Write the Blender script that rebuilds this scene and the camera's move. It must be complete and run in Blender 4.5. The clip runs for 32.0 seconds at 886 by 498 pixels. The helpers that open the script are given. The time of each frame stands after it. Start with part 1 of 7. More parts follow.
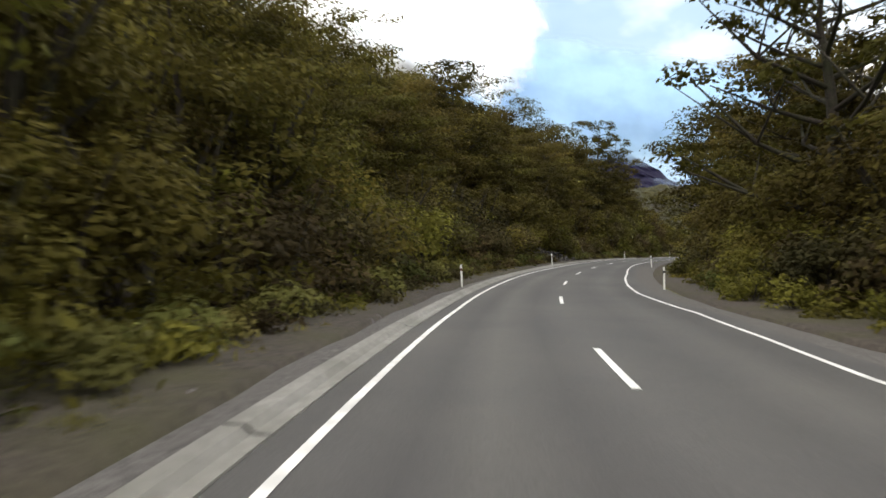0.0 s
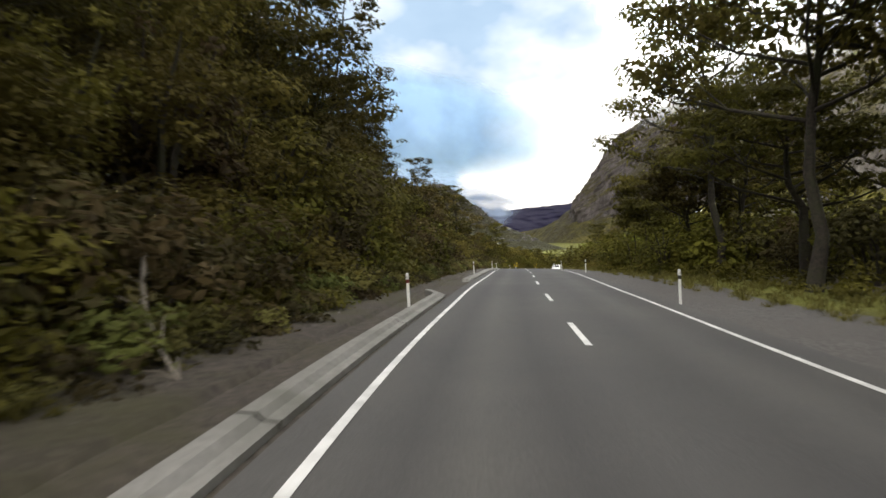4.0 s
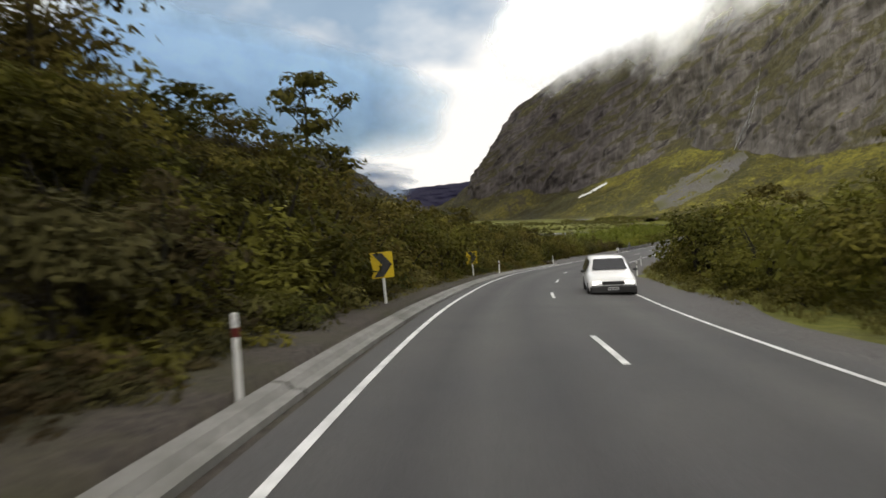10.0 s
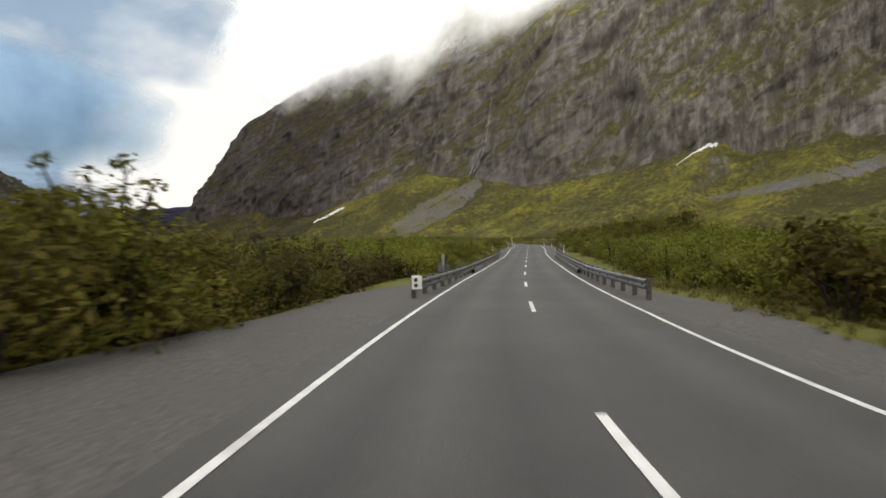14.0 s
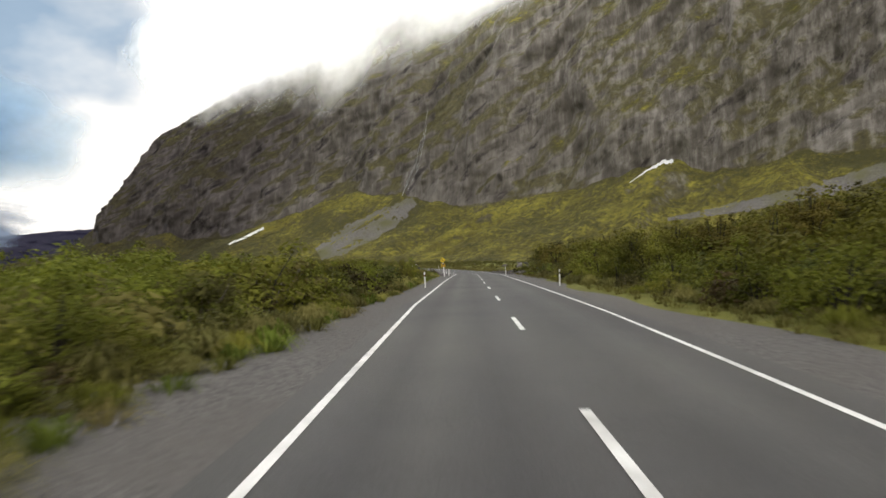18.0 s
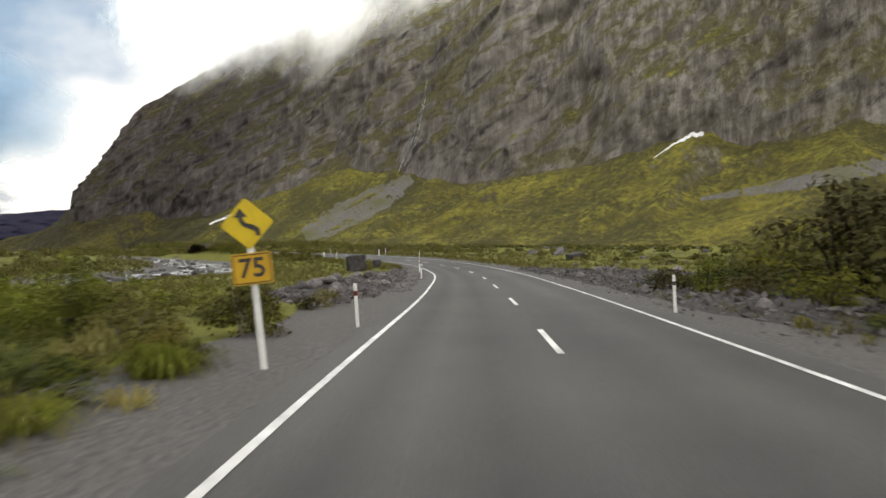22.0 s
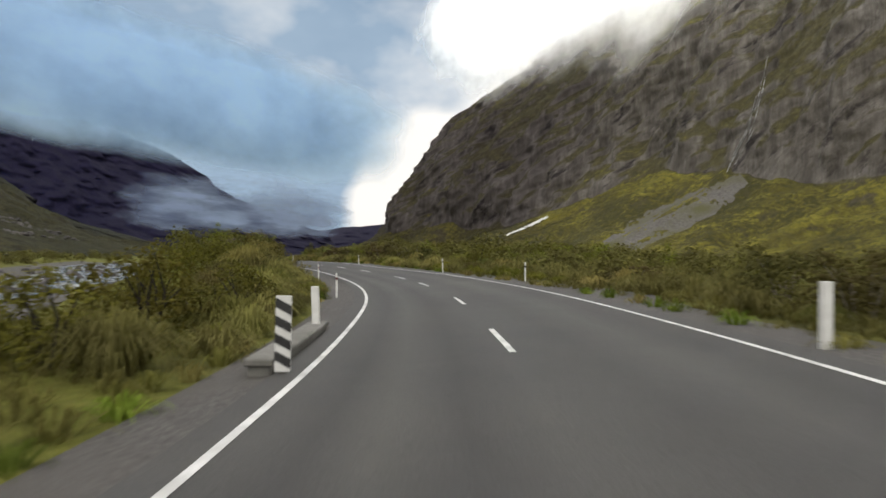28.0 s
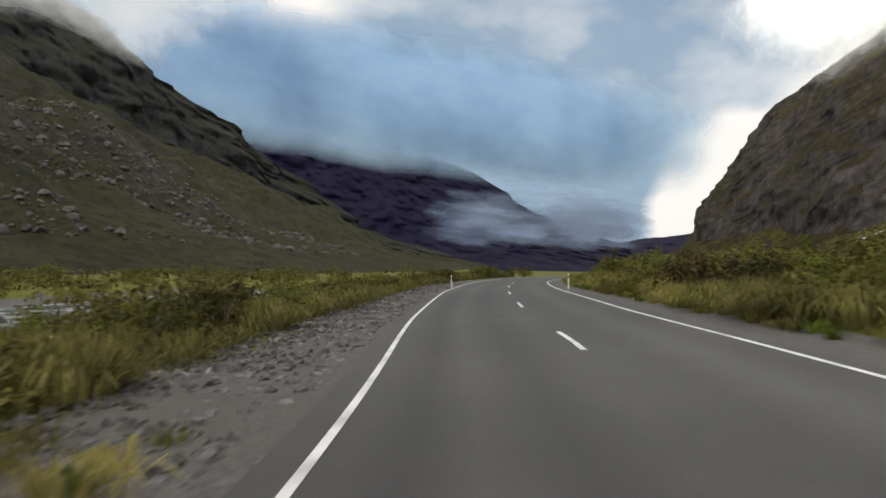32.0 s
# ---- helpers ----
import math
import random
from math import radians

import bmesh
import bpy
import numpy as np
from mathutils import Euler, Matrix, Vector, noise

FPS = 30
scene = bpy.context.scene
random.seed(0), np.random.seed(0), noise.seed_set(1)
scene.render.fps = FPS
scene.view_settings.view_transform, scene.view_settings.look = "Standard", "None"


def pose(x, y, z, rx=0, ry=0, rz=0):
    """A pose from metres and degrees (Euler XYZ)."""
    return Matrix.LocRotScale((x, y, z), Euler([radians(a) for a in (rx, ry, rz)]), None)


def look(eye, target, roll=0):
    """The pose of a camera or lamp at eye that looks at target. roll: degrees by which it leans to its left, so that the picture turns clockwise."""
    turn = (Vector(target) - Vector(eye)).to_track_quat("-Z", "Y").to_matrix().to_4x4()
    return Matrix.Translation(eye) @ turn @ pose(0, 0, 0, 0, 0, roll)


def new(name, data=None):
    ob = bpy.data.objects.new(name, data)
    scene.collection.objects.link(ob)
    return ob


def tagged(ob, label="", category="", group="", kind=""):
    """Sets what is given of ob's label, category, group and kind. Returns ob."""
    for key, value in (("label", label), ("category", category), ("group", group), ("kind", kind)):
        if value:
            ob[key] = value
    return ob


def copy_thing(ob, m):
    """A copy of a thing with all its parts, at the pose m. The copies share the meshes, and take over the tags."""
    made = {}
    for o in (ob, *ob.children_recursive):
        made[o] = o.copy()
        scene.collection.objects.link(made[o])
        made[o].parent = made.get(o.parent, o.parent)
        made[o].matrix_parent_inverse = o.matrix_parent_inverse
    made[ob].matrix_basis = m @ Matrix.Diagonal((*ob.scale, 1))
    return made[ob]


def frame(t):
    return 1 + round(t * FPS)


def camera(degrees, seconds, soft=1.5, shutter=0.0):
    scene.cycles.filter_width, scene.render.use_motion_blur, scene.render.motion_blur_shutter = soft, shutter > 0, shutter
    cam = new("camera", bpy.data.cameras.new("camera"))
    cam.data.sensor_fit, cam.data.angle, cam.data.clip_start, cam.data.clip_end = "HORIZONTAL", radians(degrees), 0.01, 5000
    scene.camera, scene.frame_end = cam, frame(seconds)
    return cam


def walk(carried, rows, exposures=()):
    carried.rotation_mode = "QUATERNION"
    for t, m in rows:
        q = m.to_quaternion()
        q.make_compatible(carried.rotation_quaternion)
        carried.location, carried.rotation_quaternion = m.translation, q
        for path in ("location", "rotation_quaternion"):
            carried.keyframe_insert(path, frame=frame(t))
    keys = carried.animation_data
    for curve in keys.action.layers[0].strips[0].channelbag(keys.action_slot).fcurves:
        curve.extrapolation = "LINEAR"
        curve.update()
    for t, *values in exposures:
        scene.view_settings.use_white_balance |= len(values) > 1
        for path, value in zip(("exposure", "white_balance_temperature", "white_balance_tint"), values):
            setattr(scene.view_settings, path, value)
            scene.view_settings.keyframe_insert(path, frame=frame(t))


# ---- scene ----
cam = camera(64.8, 32.0, soft=1.6, shutter=0.25)
# seconds, the eye, and yaw, pitch and roll in degrees
PATH = [
    (0, (0.000, 0.000, 1.400), 2.17, -0.82, -0.02),
    (0.5, (0.223, 8.912, 1.218), -0.70, -0.91, 0.15),
    (1, (0.870, 17.624, 1.056), -3.46, -0.90, 0.05),
    (1.5, (1.923, 26.133, 0.925), -6.32, -0.77, 0.07),
    (2, (3.373, 34.449, 0.831), -9.11, -0.48, -0.21),
    (2.5, (5.222, 42.574, 0.772), -12.20, -0.75, -0.12),
    (3, (7.443, 50.517, 0.740), -14.70, -0.71, -0.42),
    (3.5, (10.021, 58.303, 0.714), -17.60, -0.89, -0.85),
    (4, (12.977, 65.955, 0.672), -20.30, -0.62, -0.78),
    (4.5, (16.289, 73.522, 0.596), -22.62, -2.12, -0.35),
    (5, (19.891, 81.086, 0.485), -23.96, -1.81, -0.08),
    (5.5, (23.683, 88.746, 0.347), -24.36, -1.46, 0.11),
    (6, (27.585, 96.583, 0.185), -24.23, -1.63, 0.49),
    (6.5, (31.562, 104.636, -0.005), -23.99, -2.12, 1.07),
    (7, (35.616, 112.909, -0.232), -23.88, -1.99, 0.90),
    (7.5, (39.753, 121.382, -0.504), -23.82, -1.81, 0.76),
    (8, (43.992, 130.030, -0.824), -24.05, -2.00, 0.63),
    (8.5, (48.378, 138.817, -1.195), -24.66, -2.19, -0.22),
    (9, (52.953, 147.690, -1.622), -25.54, -2.17, -1.45),
    (9.5, (57.758, 156.563, -2.113), -26.98, -2.20, -1.80),
    (10, (62.825, 165.329, -2.651), -28.73, -2.37, -1.77),
    (10.5, (68.162, 173.896, -3.176), -30.77, -2.49, -1.36),
    (11, (73.777, 182.188, -3.651), -33.10, -1.87, -1.18),
    (11.5, (79.732, 190.126, -4.118), -36.30, -2.17, -0.55),
    (12, (86.084, 197.711, -4.622), -39.24, -2.17, -0.62),
    (12.5, (92.858, 205.023, -5.136), -42.02, -1.53, -0.35),
    (13, (100.102, 212.104, -5.619), -44.93, -1.30, -0.88),
    (13.5, (107.862, 218.975, -6.031), -47.67, -1.11, -0.98),
    (14, (116.135, 225.657, -6.329), -50.12, -0.60, -1.19),
    (14.5, (124.843, 232.145, -6.523), -52.16, -0.62, -1.26),
    (15, (133.836, 238.422, -6.644), -53.66, -0.30, -0.52),
    (15.5, (142.933, 244.493, -6.697), -54.55, 0.15, 0.08),
    (16, (151.958, 250.376, -6.696), -54.90, 0.58, 0.65),
    (16.5, (160.778, 256.078, -6.668), -54.98, 0.89, 1.15),
    (17, (169.329, 261.586, -6.634), -55.10, 0.77, 0.21),
    (17.5, (177.612, 266.890, -6.587), -55.28, 0.60, -0.25),
    (18, (185.643, 272.019, -6.510), -55.24, 1.35, -0.96),
    (18.5, (193.454, 277.018, -6.419), -55.18, 1.14, -0.82),
    (19, (201.099, 281.925, -6.354), -55.08, 1.00, -0.99),
    (19.5, (208.623, 286.777, -6.326), -54.95, 0.74, -0.26),
    (20, (216.039, 291.576, -6.311), -54.88, 0.53, -0.39),
    (20.5, (223.371, 296.324, -6.289), -54.93, 0.31, -0.47),
    (21, (230.674, 301.045, -6.262), -54.97, 0.32, -0.46),
    (21.5, (238.000, 305.773, -6.246), -55.00, 0.13, -0.43),
    (22, (245.380, 310.524, -6.257), -55.10, 0.01, -0.39),
    (22.5, (252.817, 315.293, -6.304), -55.21, 0.28, -0.03),
    (23, (260.270, 320.088, -6.374), -54.92, -0.02, 0.45),
    (23.5, (267.651, 324.925, -6.447), -54.26, -0.03, 0.16),
    (24, (274.849, 329.803, -6.502), -53.13, -0.20, 0.17),
    (24.5, (281.774, 334.750, -6.521), -51.42, -0.10, 0.05),
    (25, (288.368, 339.850, -6.500), -48.79, 0.26, -0.02),
    (25.5, (294.615, 345.190, -6.451), -45.81, 0.53, 0.11),
    (26, (300.552, 350.816, -6.387), -42.93, 0.64, 0.69),
    (26.5, (306.221, 356.760, -6.319), -40.02, 0.64, 1.70),
    (27, (311.612, 363.069, -6.246), -36.67, 0.70, 1.72),
    (27.5, (316.670, 369.756, -6.166), -33.20, 0.95, 1.65),
    (28, (321.331, 376.748, -6.087), -29.82, 1.09, 1.15),
    (28.5, (325.523, 383.922, -6.012), -26.41, 1.15, 1.19),
    (29, (329.202, 391.177, -5.929), -23.01, 1.29, 1.68),
    (29.5, (332.381, 398.493, -5.846), -19.60, 1.21, 1.29),
    (30, (335.107, 405.922, -5.773), -16.35, 1.17, 1.64),
    (30.5, (337.290, 413.525, -5.697), -13.08, 1.51, 1.18),
    (31, (339.056, 421.240, -5.598), -9.80, 1.33, 1.43),
    (31.5, (340.620, 428.980, -5.465), -7.23, 1.50, 0.71),
    (32, (341.919, 436.763, -5.292), -5.63, 1.73, 0.78),
]
WALK = [(t, pose(*eye, 90 + pitch, 0, yaw) @ pose(0, 0, 0, 0, 0, roll)) for t, eye, yaw, pitch, roll in PATH]
EXPOSURES = ((0, 0.75), (2, 0.66), (4, 0.5), (7, 0.15), (9, -0.1), (11, -0.2), (13, -0.2), (17, -0.1), (23, 0.0), (27, -0.08), (29, -0.28), (32, -0.28))
walk(cam, WALK, EXPOSURES)

# ---- sky and sun: overcast, with blue-grey cloud over the head of the valley ----
def make_world():
    w = bpy.data.worlds.new("sky")
    w.use_nodes = True
    scene.world = w
    t = w.node_tree
    bg = t.nodes["Background"]
    sky = t.nodes.new("ShaderNodeTexSky")
    sky.sky_type, sky.sun_disc = "NISHITA", False
    sky.sun_elevation, sky.sun_rotation = radians(48), radians(231)
    ray = t.nodes.new("ShaderNodeTexCoord").outputs["Generated"]

    def calc(how, a, b=0.0, clamp=False):
        n = t.nodes.new("ShaderNodeMath")
        n.operation, n.use_clamp = how, clamp
        for v, s in ((a, n.inputs[0]), (b, n.inputs[1])):
            if isinstance(v, bpy.types.NodeSocket):
                t.links.new(v, s)
            else:
                s.default_value = v
        return n.outputs[0]

    def cloud(scale, detail, stretch=(1, 1, 2.2), shift=(0, 0, 0)):
        mp = t.nodes.new("ShaderNodeMapping")
        mp.inputs["Scale"].default_value, mp.inputs["Location"].default_value = stretch, shift
        t.links.new(ray, mp.inputs["Vector"])
        n = t.nodes.new("ShaderNodeTexNoise")
        n.inputs["Scale"].default_value, n.inputs["Detail"].default_value, n.inputs["Roughness"].default_value = scale, detail, 0.5
        t.links.new(mp.outputs["Vector"], n.inputs["Vector"])
        return n.outputs["Fac"]

    def blend(fac, a, b):
        n = t.nodes.new("ShaderNodeMix")
        n.data_type = "RGBA"
        for v, s in ((fac, n.inputs[0]), (a, n.inputs[6]), (b, n.inputs[7])):
            if isinstance(v, bpy.types.NodeSocket):
                t.links.new(v, s)
            else:
                s.default_value = v if isinstance(v, float) else (*v, 1)
        return n.outputs[2]

    def facing(x, y, z, tight, wide):
        n = t.nodes.new("ShaderNodeVectorMath")
        n.operation = "DOT_PRODUCT"
        d = Vector((x, y, z)).normalized()
        t.links.new(ray, n.inputs[0])
        n.inputs[1].default_value = d
        m = t.nodes.new("ShaderNodeMapRange")
        m.interpolation_type = "SMOOTHSTEP"
        m.inputs["From Min"].default_value, m.inputs["From Max"].default_value = math.cos(radians(wide)), math.cos(radians(tight))
        t.links.new(n.outputs["Value"], m.inputs["Value"])
        return m.outputs["Result"]

    mul = t.nodes.new("ShaderNodeMix")
    mul.data_type, mul.blend_type = "RGBA", "MULTIPLY"
    mul.inputs[0].default_value = 1.0
    t.links.new(sky.outputs["Color"], mul.inputs[6])
    mul.inputs[7].default_value = (0.09, 0.09, 0.09, 1)
    # white overcast, a little uneven
    soft = cloud(1.7, 6)
    white = blend(soft, (1.08, 1.05, 1.0), (1.4, 1.35, 1.27))
    # blue-grey cloud towards the north, ragged at its edge
    rag = calc("MULTIPLY", calc("SUBTRACT", cloud(3.2, 5, (1, 1, 1.7)), 0.5), 2.1)
    north = calc("ADD", facing(0.25, 0.93, 0.26, 5, 24), rag)
    north = calc("SUBTRACT", north, calc("MULTIPLY", facing(0.47, 0.875, 0.09, 2, 8), 1.3))
    north = calc("MULTIPLY", calc("SUBTRACT", north, 0.4), 2.0, True)
    tone = cloud(4.5, 5, (1, 1, 2.0), (3.1, 0.4, 0))
    blue = blend(tone, (0.2, 0.33, 0.5), (0.58, 0.72, 0.86))
    out = blend(north, white, blue)
    out = blend(0.06, out, mul.outputs[2])
    t.links.new(out, bg.inputs["Color"])
    bg.inputs["Strength"].default_value = 1.0


make_world()
sun = new("sun", bpy.data.lights.new("sun", "SUN"))
sun.data.energy, sun.data.angle, sun.data.color = 1.0, radians(18), (1.0, 0.95, 0.87)
sun.matrix_world = look((0, 0, 300), (0.52 * 100, 0.42 * 100, 300 - 0.74 * 100))

import itertools
from mathutils.bvhtree import BVHTree

# ---- materials ----
def mat(name, rough=0.9, spec=0.3, metal=0.0):
    m = bpy.data.materials.new(name)
    m.use_nodes = True
    b = m.node_tree.nodes["Principled BSDF"]
    b.inputs["Roughness"].default_value = rough
    b.inputs["Specular IOR Level"].default_value = spec
    b.inputs["Metallic"].default_value = metal
    return m, m.node_tree, b


def node(tree, kind, **sockets):
    n = tree.nodes.new(kind)
    for key, value in sockets.items():
        n.inputs[key.replace("_", " ")].default_value = value
    return n


def noise_tex(tree, scale, detail=4.0, rough=0.6, vector=None):
    n = node(tree, "ShaderNodeTexNoise", Scale=scale, Detail=detail, Roughness=rough)
    if vector is not None:
        tree.links.new(vector, n.inputs["Vector"])
    return n.outputs["Fac"]


def ramp(tree, fac, *stops):
    r = tree.nodes.new("ShaderNodeValToRGB")
    e = r.color_ramp.elements
    while len(e) < len(stops):
        e.new(0.5)
    for spot, (p, c) in zip(e, stops):
        spot.position, spot.color = p, (*c, 1)
    tree.links.new(fac, r.inputs["Fac"])
    return r.outputs["Color"]


def mix(tree, fac, a, b, how="MIX"):
    n = tree.nodes.new("ShaderNodeMix")
    n.data_type, n.blend_type = "RGBA", how
    for value, socket in ((fac, n.inputs[0]), (a, n.inputs[6]), (b, n.inputs[7])):
        if isinstance(value, bpy.types.NodeSocket):
            tree.links.new(value, socket)
        else:
            socket.default_value = value if isinstance(value, float) else (*value, 1)
    return n.outputs[2]


def coords(tree, which="Object"):
    return tree.nodes.new("ShaderNodeTexCoord").outputs[which]


def place(tree):
    return tree.nodes.new("ShaderNodeNewGeometry").outputs["Position"]


def bump(tree, b, height, strength=0.5, dist=0.02):
    n = node(tree, "ShaderNodeBump", Strength=strength, Distance=dist)
    tree.links.new(height, n.inputs["Height"])
    tree.links.new(n.outputs["Normal"], b.inputs["Normal"])


def two_scale(name, c1, c2, c3, small, large, rough=0.9, spec=0.3, bump_dist=0.02, strength=0.5, world=True):
    """A surface whose colour goes from c1 to c2 by a fine grain and on to c3 by broad stains."""
    m, t, b = mat(name, rough, spec)
    p = place(t) if world else coords(t)
    fine = noise_tex(t, small, 5, 0.65, p)
    broad = noise_tex(t, large, 4, 0.6, p)
    col = ramp(t, fine, (0.32, c1), (0.68, c2))
    k = ramp(t, broad, (0.42, (0, 0, 0)), (0.68, (1, 1, 1)))
    t.links.new(mix(t, k, col, c3), b.inputs["Base Color"])
    bump(t, b, fine, strength, bump_dist)
    return m


def leaf_mat(name, dark, light, dry, through_light=0.38):
    """Leaves: each plant and each leaf a little different, some light passing through."""
    m, t, b = mat(name, 0.7, 0.06)
    rnd = t.nodes.new("ShaderNodeObjectInfo").outputs["Random"]
    island = t.nodes.new("ShaderNodeNewGeometry").outputs["Random Per Island"]
    col = mix(t, ramp(t, island, (0.0, (0.25, 0.25, 0.25)), (1.0, (0.7, 0.7, 0.7))), dark, light)
    k = ramp(t, rnd, (0.0, (0.0, 0.0, 0.0)), (1.0, (0.75, 0.75, 0.75)))
    col = mix(t, k, col, dry)
    clump = noise_tex(t, 0.75, 3, 0.6, place(t))
    col = mix(t, 1.0, col, ramp(t, clump, (0.3, (0.6, 0.58, 0.56)), (0.5, (0.95, 0.95, 0.95)), (0.68, (1.4, 1.4, 1.32))), "MULTIPLY")
    other = node(t, "ShaderNodeMath")
    other.operation = "FRACT"
    wide = node(t, "ShaderNodeMath")
    wide.operation = "MULTIPLY"
    wide.inputs[1].default_value = 7.31
    t.links.new(rnd, wide.inputs[0])
    t.links.new(wide.outputs[0], other.inputs[0])
    col = mix(t, 1.0, col, ramp(t, other.outputs[0], (0.0, (0.55, 0.54, 0.52)), (1.0, (1.4, 1.4, 1.3))), "MULTIPLY")
    t.links.new(col, b.inputs["Base Color"])
    tr = t.nodes.new("ShaderNodeBsdfTranslucent")
    t.links.new(col, tr.inputs["Color"])
    mx = node(t, "ShaderNodeMixShader", Fac=through_light)
    t.links.new(b.outputs[0], mx.inputs[1])
    t.links.new(tr.outputs[0], mx.inputs[2])
    t.links.new(mx.outputs[0], t.nodes["Material Output"].inputs["Surface"])
    return m


M = {}
M["beech"] = leaf_mat("beech_leaves", (0.0225, 0.0232, 0.008), (0.104, 0.099, 0.0195), (0.079, 0.059, 0.0175))
M["bush"] = leaf_mat("bush_leaves", (0.033, 0.0375, 0.0101), (0.162, 0.16, 0.0261), (0.123, 0.0956, 0.0261))
M["fresh"] = leaf_mat("fresh_leaves", (0.06, 0.08, 0.0135), (0.205, 0.226, 0.034), (0.173, 0.162, 0.0324))
M["scrub"] = leaf_mat("scrub_leaves", (0.05, 0.0688, 0.02), (0.138, 0.156, 0.0438), (0.15, 0.119, 0.0438))
M["brown"] = leaf_mat("dry_leaves", (0.0378, 0.0284, 0.0149), (0.108, 0.0783, 0.0365), (0.0607, 0.0635, 0.0243))
M["grass"] = leaf_mat("grass_blades", (0.075, 0.09, 0.02), (0.2, 0.2, 0.05), (0.26, 0.21, 0.09), 0.35)
M["tussock"] = leaf_mat("tussock_blades", (0.13, 0.125, 0.035), (0.29, 0.26, 0.11), (0.19, 0.19, 0.065), 0.3)
M["moss"] = leaf_mat("moss_blades", (0.06, 0.10, 0.012), (0.15, 0.20, 0.03), (0.12, 0.15, 0.03), 0.3)
M["bark"] = two_scale("bark", (0.012, 0.01, 0.008), (0.042, 0.034, 0.027), (0.03, 0.032, 0.015), 9.0, 1.3, bump_dist=0.03, world=False)
M["twig"] = two_scale("grey_wood", (0.12, 0.105, 0.085), (0.28, 0.25, 0.21), (0.2, 0.17, 0.13), 14.0, 2.0, world=False)

M["plume"] = two_scale("plume", (0.3, 0.25, 0.14), (0.42, 0.36, 0.22), (0.36, 0.3, 0.18), 8.0, 2.0)


def asphalt():
    """Chip seal: fine grain, darker wheel tracks with worn, paler bands between, and broad patches."""
    m, t, b = mat("chip_seal", 0.82, 0.35)
    p = place(t)
    grain = noise_tex(t, 55.0, 3, 0.7, p)
    broad = noise_tex(t, 0.16, 4, 0.6, p)
    col = ramp(t, grain, (0.3, (0.042, 0.0415, 0.0405)), (0.7, (0.09, 0.088, 0.0855)))
    uv = t.nodes.new("ShaderNodeUVMap").outputs["UV"]
    sep = t.nodes.new("ShaderNodeSeparateXYZ")
    t.links.new(uv, sep.inputs[0])
    track = ramp(t, sep.outputs[0], (0.0, (1, 1, 1)), (0.10, (1, 1, 1)), (0.17, (0.74, 0.74, 0.75)), (0.25, (1.12, 1.12, 1.1)), (0.36, (0.72, 0.72, 0.73)), (0.47, (1, 1, 1)), (0.63, (0.8, 0.8, 0.8)), (0.75, (1.1, 1.1, 1.08)), (0.85, (0.78, 0.78, 0.78)), (1.0, (1, 1, 1)))
    col = mix(t, 1.0, col, track, "MULTIPLY")
    k = ramp(t, broad, (0.35, (0.8, 0.8, 0.82)), (0.7, (1.16, 1.14, 1.1)))
    col = mix(t, 1.0, col, k, "MULTIPLY")
    t.links.new(col, b.inputs["Base Color"])
    bump(t, b, grain, 0.35, 0.006)
    return m


M["asphalt"] = asphalt()
M["paint"] = two_scale("road_paint", (0.6, 0.6, 0.59), (0.78, 0.78, 0.77), (0.42, 0.42, 0.41), 22.0, 1.6, 0.6, 0.4, 0.003)
M["gravel"] = two_scale("gravel", (0.036, 0.034, 0.033), (0.14, 0.132, 0.126), (0.085, 0.079, 0.074), 12.0, 0.35, bump_dist=0.03, strength=0.8)
M["concrete"] = two_scale("kerb_concrete", (0.15, 0.147, 0.137), (0.25, 0.244, 0.228), (0.125, 0.124, 0.108), 12.0, 0.7, 0.85, 0.3, 0.008)
M["soil"] = two_scale("soil", (0.045, 0.036, 0.028), (0.11, 0.095, 0.075), (0.075, 0.085, 0.03), 5.0, 0.25, bump_dist=0.05)
M["white"] = two_scale("white_plastic", (0.72, 0.72, 0.7), (0.8, 0.8, 0.78), (0.6, 0.6, 0.57), 9.0, 2.0, 0.5, 0.4, 0.002, world=False)
M["black"] = two_scale("black_plastic", (0.015, 0.015, 0.015), (0.03, 0.03, 0.03), (0.045, 0.045, 0.045), 9.0, 2.0, 0.5, 0.4, 0.002)


def rock(name="grey_rock", single=True, pale=1.0):
    """Broken stone: each block a tone of its own, speckled and stained."""
    m, t, b = mat(name, 0.85, 0.3)
    p = place(t)
    fine = noise_tex(t, 6.0, 6, 0.7, p)
    broad = noise_tex(t, 0.9, 4, 0.6, p)
    col = ramp(t, fine, (0.32, (0.032 * pale, 0.03 * pale, 0.031 * pale)), (0.68, (0.15 * pale, 0.14 * pale, 0.142 * pale)))
    col = mix(t, ramp(t, broad, (0.45, (0, 0, 0)), (0.65, (1, 1, 1))), col, (0.055, 0.05, 0.045))
    rnd = t.nodes.new("ShaderNodeObjectInfo").outputs["Random"]
    island = t.nodes.new("ShaderNodeNewGeometry").outputs["Random Per Island"]
    if single:
        col = mix(t, 1.0, col, ramp(t, rnd, (0.0, (0.45, 0.44, 0.44)), (1.0, (1.5, 1.48, 1.47))), "MULTIPLY")
    col = mix(t, 1.0, col, ramp(t, island, (0.0, (0.6, 0.6, 0.6)), (1.0, (1.5, 1.5, 1.5))), "MULTIPLY")
    t.links.new(col, b.inputs["Base Color"])
    bump(t, b, fine, 0.8, 0.05)
    return m


